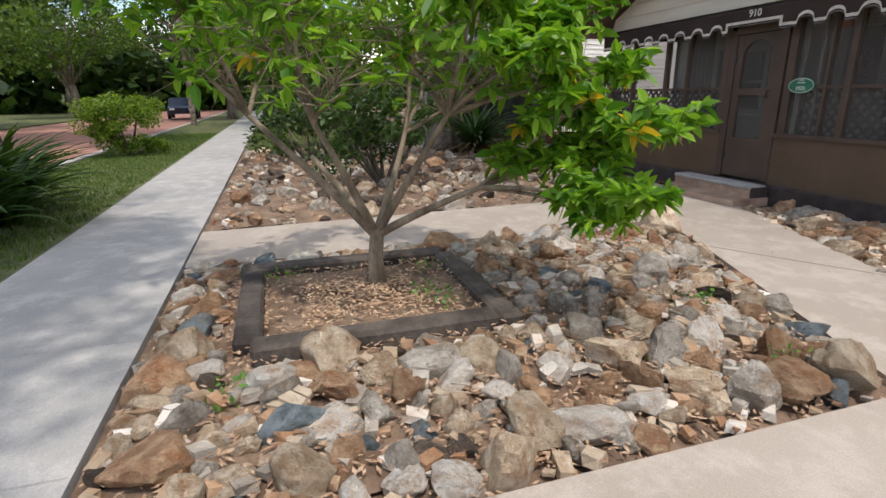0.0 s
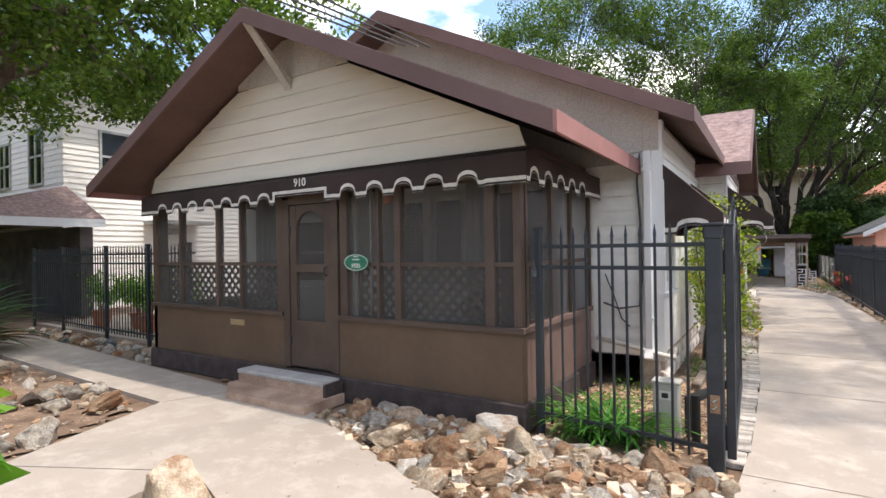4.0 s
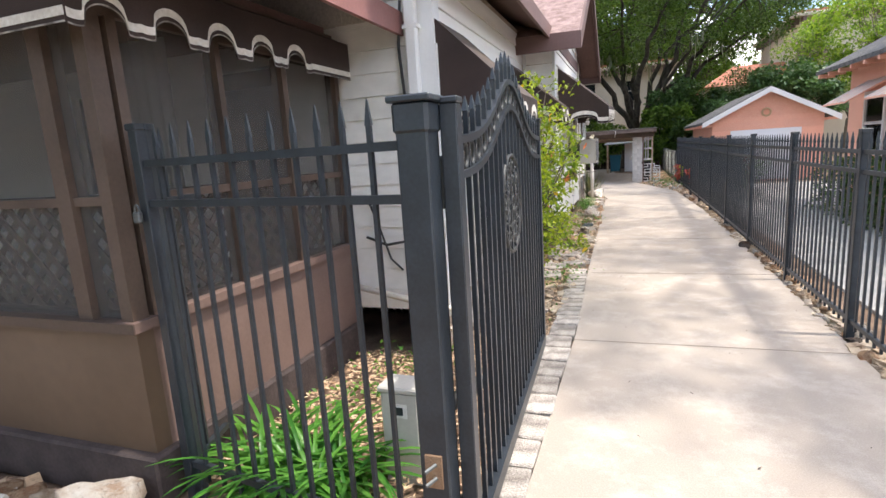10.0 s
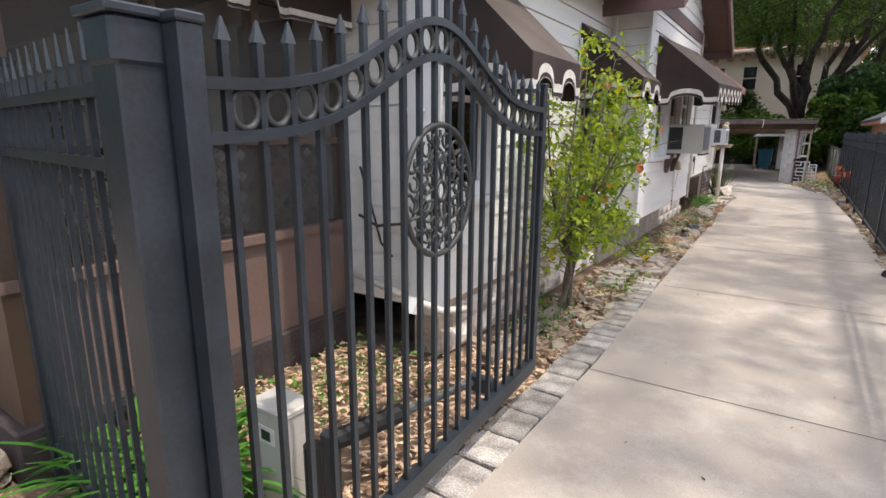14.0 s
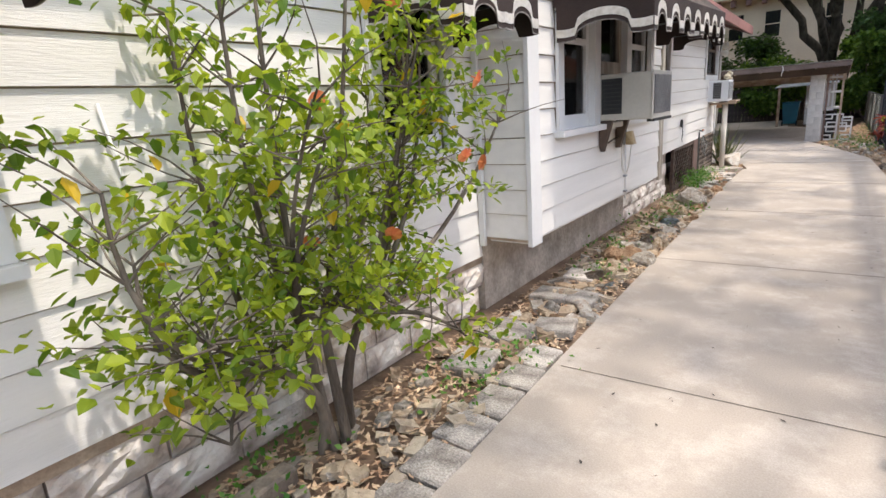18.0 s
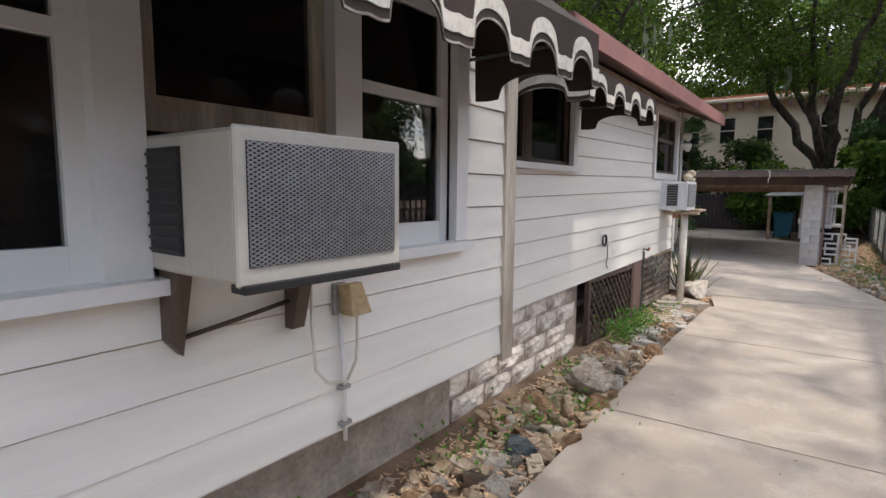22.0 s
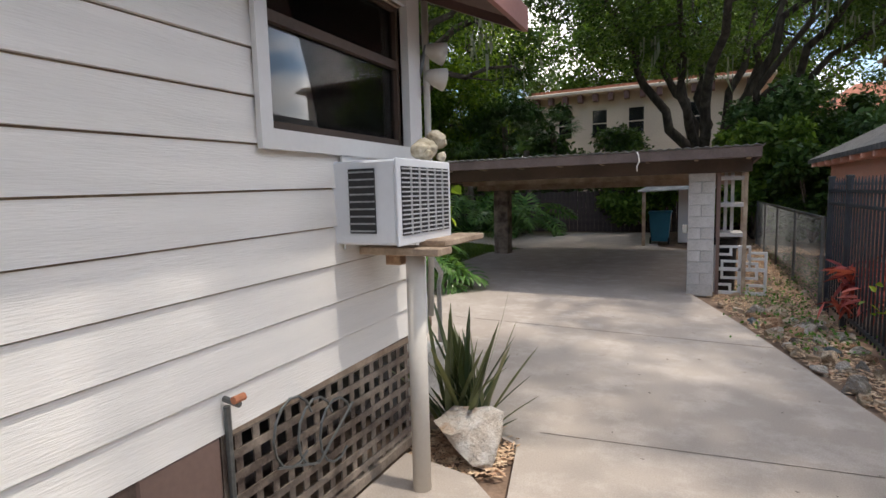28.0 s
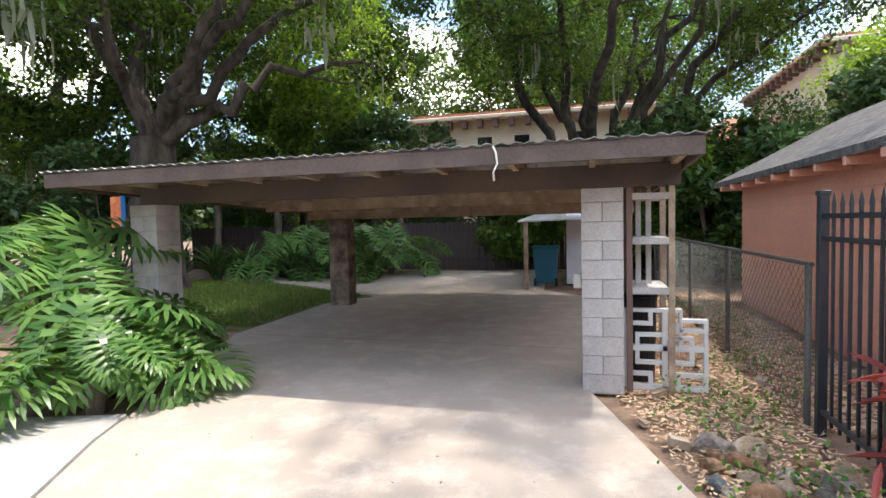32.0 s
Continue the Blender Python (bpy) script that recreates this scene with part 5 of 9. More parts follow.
for off, nm in ((0.0, "top_rail"), (-0.115, "lower_arch_rail")):
    part(nm, strip(B(), [(GX - 0.02, y, crown_z(y) + off + 0.013) for y in ys], [(GX - 0.02, y, crown_z(y) + off - 0.013) for y in ys], (0.04, 0, 0)), "iron", gate)
bars = np.arange(20) * 0.0925 + 0.116
for y in bars:
    part("picket", bbox(GX - 0.009, y - 0.009, foot_z(y) + 0.07, GX + 0.009, y + 0.009, crown_z(y) - 0.12), "iron", gate)
    zt = crown_z(y) + 0.014
    sp = bbox(GX - 0.009, y - 0.009, zt - 0.14, GX + 0.009, y + 0.009, zt + 0.075)
    hexa(sp, [(GX - 0.010, y - 0.017, zt + 0.075), (GX + 0.010, y - 0.017, zt + 0.075), (GX + 0.010, y + 0.017, zt + 0.075), (GX - 0.010, y + 0.017, zt + 0.075),
              (GX - 0.002, y - 0.002, zt + 0.125), (GX + 0.002, y - 0.002, zt + 0.125), (GX + 0.002, y + 0.002, zt + 0.125), (GX - 0.002, y + 0.002, zt + 0.125)])
    part("finial", sp, "iron", gate)
rb = B()
ra = [(0, 0.036 * math.cos(t), 0.042 * math.sin(t)) for t in np.linspace(0, 2 * math.pi, 17)]
tube(rb, ra, 0.009, 6, cap=False)
RING = stock("ring", rb, "iron_grey", True)
for a, b in zip(bars, bars[1:]):
    y = (a + b) / 2
    piece("ring", RING, gate, GX, y, crown_z(y) - 0.057)
med = part("medallion", tube(B(), [(GX, 0.985 + 0.222 * math.cos(t), 1.268 + 0.238 * math.sin(t)) for t in np.linspace(0, 2 * math.pi, 33)], 0.012, 6, cap=False), "iron_grey", gate, "cast scrollwork oval medallion", True)
for k in range(16):
    a = 2 * math.pi * k / 16
    pts = []
    for q in np.linspace(0, 1, 12):
        r, w = 0.035 + 0.17 * q, a + (0.42 if k % 2 else -0.42) * math.sin(q * math.pi * 1.6)
        pts.append((GX, 0.985 + r * math.cos(w), 1.268 + 1.07 * r * math.sin(w)))
    part("scroll", tube(B(), pts, 0.0065, 5), "iron_grey", med, "", True)
    for rad, size, n_turn in ((0.172, 0.023, 5.2), (0.112, 0.019, 5.6)):
        w = a + (0.2 if rad > 0.15 else 0.0)
        c = Vector((GX + 0.004, 0.985 + rad * math.cos(w), 1.268 + 1.07 * rad * math.sin(w)))
        part("curl", tube(B(), [c + Vector((0, size * math.cos(t), size * 1.1 * math.sin(t))) for t in np.linspace(a, a + n_turn, 9)], 0.0055, 5), "iron_grey", med, "", True)
part("boss", tube(B(), [(GX + 0.004, 0.985 + 0.034 * math.cos(t), 1.268 + 0.036 * math.sin(t)) for t in np.linspace(0, 2 * math.pi, 13)], 0.009, 6, cap=False), "iron_grey", med, "", True)
gate.matrix_basis = pose(0.108 * U, -0.05 * U, 0, 0, 0, 1.5)  # not quite fully swung back
opn = thing("gate_opener", "black and silver linear gate opener arm behind the gate", "gate opener")
part("housing", bar((-0.24, 0.66, 0.27), (-0.16, 1.0, 0.26), 0.042, 10), "rubber", opn)
part("rod", bar((-0.16, 1.0, 0.26), (-0.06, 1.45, 0.25), 0.02, 8), "galv", opn)
part("mount", bbox(-0.28, 0.62, -0.03, -0.22, 0.68, 0.31, bev=0.005), "iron", opn)
part("gate_bracket", bbox(-0.08, 1.43, 0.21, 0.06, 1.48, 0.29, bev=0.005), "iron", opn)
ctl = thing("control_box", "beige metal gate control box with small label beside the fence", "control box", at=(-0.40, 0.54, -0.03))
part("cabinet", bbox(-0.10, -0.07, -0.03, 0.10, 0.07, 0.46, bev=0.012), "appliance", ctl)
part("lid", bbox(-0.11, -0.08, 0.455, 0.11, 0.08, 0.485, bev=0.008), "appliance", ctl)
part("label_plate", bbox(-0.05, -0.074, 0.33, 0.04, -0.07, 0.40), "letter", ctl)
part("mark", bbox(-0.03, -0.077, 0.345, 0.02, -0.074, 0.385), "iron", ctl)
solid("conduit_post", bar((-0.18, 0.50, -0.03), (-0.18, 0.50, 0.36), 0.035, 10), "rubber", "short black conduit stub beside control box", "conduit")
lk = thing("padlock", "small steel padlock hanging on the iron fence", "padlock")
part("body", bbox(-1.375, 0.03, 1.32, -1.335, 0.055, 1.37, bev=0.006), "galv", lk)
part("shackle", tube(B(), [(-1.355 + 0.014 * math.cos(t), 0.043, 1.37 + 0.03 * math.sin(t)) for t in np.linspace(math.pi, 0, 8)], 0.004, 5), "galv", lk)

# ---- porch fittings ----
step = thing("porch_step", "reddish concrete porch step with a flat grey upper slab", "step")
part("lower_tread", slab(B(), [(-4.98, -0.36), (-4.90, -0.055), (-3.46, -0.055), (-3.44, -0.64), (-4.62, -0.64)], -0.03, 0.075), "step_red", step, "reddish lower slab nearly flush with the path")
part("riser", bbox(-4.87, -0.30, 0.07, -3.525, -0.055, 0.178), "step_red", step, "reddish riser")
part("upper_tread", bbox(-4.88, -0.315, 0.18, -3.515, -0.055, 0.225, bev=0.01), "sidewalk", step, "rough grey upper tread")
part("side_face", bbox(-3.523, -0.30, 0.0, -3.485, -0.055, 0.205), "plinth", step, "dark painted side")
slot = thing("mail_slot", "dull brass mail slot in the brown porch panel", "mail slot")
part("plate", uzbox(B(), pf, -5.45, -5.19, 0.0, 0.012, 0.66, 0.73), "brass", slot)
part("flap", uzbox(B(), pf, -5.43, -5.21, 0.012, 0.02, 0.675, 0.715), "brass", slot)
sg = thing("oval_sign", "green oval plaque with cream lettering on the porch screen", "plaque")
ov = B()
pts = [(-3.33 + 0.17 * math.cos(t), 1.44 + 0.092 * math.sin(t)) for t in np.linspace(0, 2 * math.pi, 33)[:-1]]
a_ = [ov.verts.new(pf(u, 0.02, z)) for u, z in pts]
b_ = [ov.verts.new(pf(u, 0.006, z)) for u, z in pts]
ov.faces.new(a_)
ov.faces.new(b_[::-1])
for i in range(32):
    ov.faces.new((a_[i], a_[(i + 1) % 32], b_[(i + 1) % 32], b_[i]))
part("plaque", ov, "green_sign", sg)
part("rim", tube(B(), [pf(-3.33 + 0.158 * math.cos(t), 0.021, 1.44 + 0.081 * math.sin(t)) for t in np.linspace(0, 2 * math.pi, 33)], 0.004, 5, cap=False), "letter", sg)
lettering("1925", pf, -3.33, 0.024, 1.405, 0.065, sg, name="year")
for k, w in ((0, 0.10), (1, 0.06)):
    part("mark", uzbox(B(), pf, -3.33 - w / 2, -3.33 + w / 2, 0.021, 0.023, 1.466 + 0.03 * k, 1.478 + 0.03 * k), "letter", sg)
lamp = thing("porch_lamp", "orange glass globe lamp hanging behind the porch screen", "lamp")
part("globe", tube(B(), [(-3.15, 0.3, z) for z in (2.06, 2.08, 2.13, 2.18, 2.21)], [0.03, 0.07, 0.085, 0.06, 0.02], 14), "orange", lamp, "", True)
part("stem", bar((-3.15, 0.3, 2.2), (-3.15, 0.3, 2.445), 0.012, 6), "iron", lamp)
for x in (-2.45, -6.2):
    cur = B()
    us = np.linspace(x - 0.22, x + 0.22, 24)
    strip(cur, [(u, 1.2 + 0.02 * math.sin(u * 60), 2.4) for u in us], [(u, 1.2 + 0.03 * math.sin(u * 60 + 1), 0.6) for u in us], (0, 0.004, 0))
    solid("curtain", cur, "curtain", "pale curtain hanging inside the dim porch", "curtain", smooth=True)
ds = thing("downspout", "white downspout with black cable at the house corner", "downspout")
part("pipe", bbox(XS - 0.16, YF - 0.10, 0.42, XS - 0.08, YF - 0.036, 2.62, bev=0.008), "white_trim", ds)
part("elbow", hexa(B(), [(XS - 0.163, YF - 0.17, 0.345), (XS - 0.077, YF - 0.17, 0.345), (XS - 0.077, YF - 0.10, 0.31), (XS - 0.163, YF - 0.10, 0.31), (XS - 0.163, YF - 0.103, 0.43), (XS - 0.077, YF - 0.103, 0.43), (XS - 0.077, YF - 0.034, 0.43), (XS - 0.163, YF - 0.034, 0.43)]), "white_trim", ds)
for z in (0.75, 1.6, 2.4):
    part("strap", bbox(XS - 0.175, YF - 0.104, z, XS - 0.065, YF - 0.034, z + 0.025), "white_trim", ds)
cb = thing("wall_cable", "loose black cable clipped to the house corner", "cable")
part("run", bent([(XS - 0.2, YF - 0.05, 2.6), (XS - 0.23, YF - 0.06, 2.3), (XS - 0.2, YF - 0.06, 1.8), (XS - 0.19, YF - 0.06, 1.2), (XS - 0.22, YF - 0.07, 0.9), (XS - 0.45, YF - 0.06, 0.86), (XS - 0.62, YF - 0.05, 0.92)], 0.011, 6), "wire", cb, "", True)
part("loop", bent([(XS - 0.6, YF - 0.05, 1.25), (XS - 0.5, YF - 0.06, 1.0), (XS - 0.42, YF - 0.06, 0.75), (XS - 0.33, YF - 0.05, 0.66)], 0.008, 6), "wire", cb, "", True)
pv = thing("pvc_pipe", "white plastic water pipe along the base of the house", "pipe")
part("run", bent([(XS - 0.70, YF - 0.09, 0.52), (XS - 0.10, YF - 0.09, 0.40), (XS + 0.08, YF - 0.06, 0.36), (XS + 0.10, YF + 0.1, 0.33), (XS + 0.09, YF + 0.22, 0.30)], 0.026, 8), "pipe", pv, "", True)
cond = thing("wall_conduit", "thin white conduit down the siding behind the shrub", "conduit")
part("run", bent([(XS + 0.03, 3.05, 1.5), (XS + 0.035, 3.12, 0.9), (XS + 0.03, 3.2, 0.25)], 0.006, 6), "white_trim", cond, "", True)


# ---- air conditioners ----
def air_conditioner(name, label, x0, x1, y0, y1, z0, z1, body, face, slats, side_vent):
    a = thing(name, label, "air conditioner")
    part("case", bbox(x0, y0, z0, x1, y1, z1, bev=0.01), body, a)
    part("front_frame", bbox(x1 - 0.004, y0 - 0.004, z0 - 0.004, x1 + 0.012, y1 + 0.004, z1 + 0.004, bev=0.005), body, a)
    part("grille_recess", bbox(x1 + 0.010, y0 + 0.025, z0 + 0.04, x1 + 0.015, y1 - 0.025, z1 - 0.03), "grille_dark", a)
    if slats > 20:  # expanded metal: two crossing sets of thin strands
        w, h, step = y1 - y0 - 0.05, z1 - z0 - 0.07, 0.021
        for sgn in (1, -1):
            mesh_ = B()
            c = -2 * h
            while c < w:
                ua, ub = max(c, 0.0), min(c + 2 * h, w)
                if ub - ua > 0.01:
                    za, zb_ = (ua - c) / 2, (ub - c) / 2
                    if sgn < 0:
                        za, zb_ = h - za, h - zb_
                    tube(mesh_, [(x1 + 0.017, y0 + 0.025 + ua, z0 + 0.04 + za), (x1 + 0.017, y0 + 0.025 + ub, z0 + 0.04 + zb_)], 0.0022, 4, False)
                c += step
            part("grille_mesh", mesh_, face, a, "grey expanded metal grille")
    else:
        for k in range(slats):
            z = z0 + 0.05 + (z1 - z0 - 0.09) * k / (slats - 1)
            part("grille_bar", bbox(x1 + 0.013, y0 + 0.025, z - 0.003, x1 + 0.021, y1 - 0.025, z + 0.003), face, a)
        for y in np.linspace(y0 + 0.1, y1 - 0.1, 5):
            part("grille_bar", bbox(x1 + 0.015, y - 0.002, z0 + 0.04, x1 + 0.023, y + 0.002, z1 - 0.03), face, a)
    v0, v1 = side_vent
    part("side_vent", bbox(v0, y0 - 0.008, z0 + 0.05, v1, y0 + 0.002, z1 - 0.035), "grille_dark", a)
    for k in range(9):
        z = z0 + 0.06 + (z1 - z0 - 0.11) * k / 8
        part("vent_slat", bbox(v0, y0 - 0.013, z - 0.003, v1, y0 - 0.006, z + 0.004), "grille_grey" if body != "appliance" else "iron_grey", a)
    return a


ac1 = air_conditioner("air_conditioner", "old beige window air conditioner on a wooden bracket", XB - 0.05, 0.135, 6.57, 7.105, 1.232, 1.588, "appliance", "grille_grey", 24, (XB + 0.05, XB + 0.21))
part("bracket", hexa(B(), [(XB + 0.02, 6.59, 1.03), (XB + 0.02, 6.63, 0.98), (XB + 0.06, 6.63, 0.98), (XB + 0.06, 6.59, 1.03), (XB + 0.02, 6.59, 1.228), (XB + 0.02, 6.63, 1.228), (XB + 0.13, 6.63, 1.228), (XB + 0.13, 6.59, 1.228)]), "brown_trim", ac1, "dark brown triangular bracket")
part("bracket", hexa(B(), [(XB + 0.02, 7.0, 0.98), (XB + 0.02, 7.05, 0.98), (XB + 0.06, 7.05, 0.98), (XB + 0.06, 7.0, 0.98), (XB + 0.02, 7.0, 1.228), (XB + 0.02, 7.05, 1.228), (XB + 0.13, 7.05, 1.228), (XB + 0.13, 7.0, 1.228)]), "brown_trim", ac1, "dark brown triangular bracket")
part("strut", bent([(XB + 0.03, 6.61, 1.02), (XB + 0.035, 6.8, 1.045), (XB + 0.04, 7.0, 1.075)], 0.008, 5), "brown_trim", ac1, "thin rusty strut", True)
part("drip_edge", bbox(0.10, 6.575, 1.212, 0.158, 7.10, 1.234, bev=0.003), "grille_dark", ac1)
ob_ = thing("outlet_box", "tan weatherproof outlet box with hanging cord on the bay wall", "outlet box")
part("plate", bbox(XB + 0.021, 7.205, 0.985, XB + 0.04, 7.265, 1.105, bev=0.004), "grille_grey", ob_, "grey metal back plate")
part("box", hexa(B(), [(XB + 0.04, 7.235, 0.985), (XB + 0.04, 7.335, 0.985), (XB + 0.105, 7.335, 0.985), (XB + 0.105, 7.235, 0.985), (XB + 0.04, 7.22, 1.10), (XB + 0.04, 7.315, 1.10), (XB + 0.085, 7.30, 1.105), (XB + 0.085, 7.24, 1.105)]), "brass", ob_)
part("cord", bent([(XB + 0.12, 7.07, 1.215), (XB + 0.05, 7.09, 1.12), (XB + 0.045, 7.095, 0.95), (XB + 0.045, 7.11, 0.80), (XB + 0.045, 7.16, 0.745), (XB + 0.04, 7.26, 0.715)], 0.006, 6), "pipe", ob_, "pale hanging cord", True)
part("cord", bent([(XB + 0.075, 7.285, 0.99), (XB + 0.06, 7.30, 0.88), (XB + 0.05, 7.302, 0.79), (XB + 0.04, 7.265, 0.72)], 0.006, 6), "pipe", ob_, "pale hanging cord", True)
part("pipe", bent([(XB + 0.035, 7.235, 0.99), (XB + 0.035, 7.25, 0.74), (XB + 0.035, 7.255, 0.48)], 0.009, 6), "white_trim", ob_, "white painted conduit", True)
part("strap", bbox(XB + 0.021, 7.225, 0.69, XB + 0.047, 7.275, 0.705), "grille_grey", ob_)
part("strap", bbox(XB + 0.021, 7.23, 0.545, XB + 0.047, 7.28, 0.56), "grille_grey", ob_)

ac2 = air_conditioner("air_conditioner", "small white air conditioner carried on a wooden board and post", -0.66, -0.32, 13.08, 13.58, 1.225, 1.585, "appliance_white", "mesh_light", 15, (-0.55, -0.42))
part("gasket", bbox(XR + 0.02, 13.12, 1.2, XR + 0.032, 13.67, 1.66), "white_trim", ac2)
sup = thing("ac_support", "cream pipe post and weathered boards carrying the air conditioner", "support")
part("post", bar((-0.375, 13.325, -0.03), (-0.375, 13.325, 1.165), 0.045, 14), "pipe", sup, "", True)
part("board", bbox(XR + 0.03, 13.22, 1.165, -0.20, 13.36, 1.20, bev=0.005), "old_wood", sup)
part("board", bbox(-0.34, 13.30, 1.20, -0.20, 13.75, 1.23, bev=0.005), "old_wood", sup)
part("block", bbox(-0.52, 13.3, 1.11, -0.44, 13.4, 1.166), "stone_rust", sup)
lion = B()
for (x, y, z), r, sq in (((-0.40, 13.50, 1.655), 0.062, 0.8), ((-0.385, 13.43, 1.64), 0.05, 0.8), ((-0.37, 13.56, 1.70), 0.05, 0.95), ((-0.36, 13.59, 1.69), 0.032, 0.9)):
    m4 = Matrix.Translation((x, y, z)) @ Matrix.Diagonal((1, 1, sq, 1))
    bmesh.ops.create_icosphere(lion, subdivisions=3, radius=r, matrix=m4)
for y in (13.42, 13.56):
    bmesh.ops.create_icosphere(lion, subdivisions=2, radius=0.026, matrix=Matrix.Translation((-0.34, y, 1.618)))
for v in lion.verts:
    v.co += v.normal * 0.008 * noise.noise(v.co * 45)
solid("crouching_statue", lion, "statue", "small cast stone crouching animal statue on the air conditioner", "statue", smooth=True)
hk = thing("wall_hose_hook", "coiled black cable hanging on a wall hook", "cable coil")
for k in range(4):
    part("coil", tube(B(), [(XR + 0.03 + 0.004 * k, 11.02 + (0.045 + 0.004 * k) * math.cos(t), 0.97 + (0.05 + 0.003 * k) * math.sin(t)) for t in np.linspace(0, 2 * math.pi, 17)], 0.005, 5, cap=False), "wire", hk)
part("tail", bent([(XR + 0.035, 11.12, 0.93), (XR + 0.03, 11.14, 0.8), (XR + 0.03, 11.11, 0.72), (XR + 0.03, 11.16, 0.68)], 0.005, 5), "wire", hk)
sp_ = thing("spigot", "brass garden spigot on a short pipe beside the lattice", "spigot")
part("riser", bar((XR + 0.03, 12.42, 0.0), (XR + 0.03, 12.42, 0.74), 0.012, 8), "galv", sp_)
part("valve", bar((XR + 0.02, 12.42, 0.765), (XR + 0.09, 12.42, 0.755), 0.011, 8), "galv", sp_)
part("handle", bar((XR + 0.085, 12.40, 0.775), (XR + 0.085, 12.445, 0.775), 0.014, 8), "terracotta", sp_)
tr = thing("wire_trellis", "small rusty wire ornament leaning on the lattice", "wire ornament")
for k in range(3):
    c = 12.72 + 0.13 * k
    part("hoop", tube(B(), [(XR + 0.04, c + 0.11 * math.cos(t), 0.52 + 0.14 * math.sin(t) - 0.05 * k) for t in np.linspace(0.3, 5.4, 12)], 0.006, 5), "galv", tr)
part("stay", bent([(XR + 0.045, 12.62, 0.42), (XR + 0.045, 12.85, 0.33), (XR + 0.045, 13.1, 0.5)], 0.006, 5), "galv", tr)
fl = thing("flood_light", "pair of old flood lamps on the rear house corner", "flood light")
for k, z in enumerate((2.24, 2.10)):
    part("lamp_head", tube(B(), [(XR + 0.05, 13.9, z), (XR + 0.09, 13.94, z - 0.01), (XR + 0.13, 13.98, z - 0.02)], [0.03, 0.05, 0.065], 12), "appliance", fl, "", True)
part("bracket", bar((XR, 13.87, 2.0), (XR + 0.06, 13.9, 2.26), 0.012, 6), "galv", fl)
rp = thing("rear_conduit", "grey electrical conduit down the rear corner board", "conduit")
part("run", bent([(XR + 0.05, Y3 + 0.05, 2.5), (XR + 0.05, Y3 + 0.06, 1.2), (XR + 0.03, Y3 + 0.06, 0.72)], 0.02, 6), "appliance", rp, "", True)
solid("concrete_pad", slab(B(), [(XR + 0.02, 13.02), (-0.13, 13.2), (-0.02, 13.36), (-0.2, 13.52), (XR + 0.02, 13.6)], -0.06, 0.015), "concrete", "small concrete pad under the air conditioner post", "pad", "structure")
bs = thing("back_steps", "pale block steps with a bent steel handrail behind the house", "steps")
for k in range(3):
    part("tread", bbox(-2.1 + 0.0, 14.0 + 0.28 * k, -0.03, -0.85, 14.28 + 0.28 * k, 0.54 - 0.18 * k, bev=0.01), "block", bs)
part("handrail", bent([(-0.9, 14.05, 1.25), (-1.0, 14.6, 1.05), (-1.25, 15.35, 0.74), (-1.33, 15.5, 0.68), (-1.36, 15.52, 0.6), (-1.36, 15.52, 0.0)], 0.022, 8), "grille_grey", bs, "bent steel handrail", True)

# ---- carport ----
cp = tagged(new("carport"), "low brown carport with corrugated tin roof on block pillars", "carport", kind="structure")
zf, zb, y0, y1, xa, xb = 1.90, 1.66, 18.45, 24.6, -4.12, 1.45
zy = lambda y: zf + (zb - zf) * (y - y0) / (y1 - y0)
xs = np.linspace(xa - 0.03, xb + 0.03, 181)
wv = [0.010 * math.sin(x * 60) for x in xs]
part("tin_roof", strip(B(), [(x, y0 - 0.05, zf + 0.018 + w) for x, w in zip(xs, wv)], [(x, y1, zb + 0.018 + w) for x, w in zip(xs, wv)], (0, 0, 0.004)), "tin", cp, "rust-streaked corrugated tin roof")
part("fascia", bbox(xa, y0 - 0.03, 1.775, xb, y0, 1.90, bev=0.004), "carport_brown", cp)
for x in (xa, xb - 0.03):
    part("side_fascia", hexa(B(), [(x, y0, 1.775), (x + 0.03, y0, 1.775), (x + 0.03, y1, zb - 0.13), (x, y1, zb - 0.13), (x, y0, 1.90), (x + 0.03, y0, 1.90), (x + 0.03, y1, zb), (x, y1, zb)]), "carport_brown", cp)
part("front_beam", bbox(xa + 0.5, 19.0, 1.62, xb - 0.05, 19.10, 1.80, bev=0.005), "brown_trim", cp)
part("rear_beam", bbox(xa + 0.1, 23.0, 1.48, xb - 0.05, 23.1, zy(23) - 0.05, bev=0.005), "old_wood", cp)
part("mid_beam", bbox(xa + 0.6, 21.0, 1.58, xb - 0.05, 21.1, zy(21) - 0.05, bev=0.005), "old_wood", cp, "bare wooden beam")
for x in np.linspace(xa + 0.1, xb - 0.1, 10):
    part("rafter", hexa(B(), [(x - 0.025, y0 + 0.02, 1.80), (x + 0.025, y0 + 0.02, 1.80), (x + 0.025, y1, zb - 0.11), (x - 0.025, y1, zb - 0.11), (x - 0.025, y0 + 0.02, 1.895), (x + 0.025, y0 + 0.02, 1.895), (x + 0.025, y1, zb - 0.005), (x - 0.025, y1, zb - 0.005)]), "old_wood", cp)
BLK = stock("pillar_block", bbox(-0.16, -0.16, 0.0, 0.16, 0.16, 0.150, bev=0.004), "block")
HALF = stock("pillar_block", bbox(-0.078, -0.16, 0.0, 0.078, 0.16, 0.150, bev=0.004), "block")
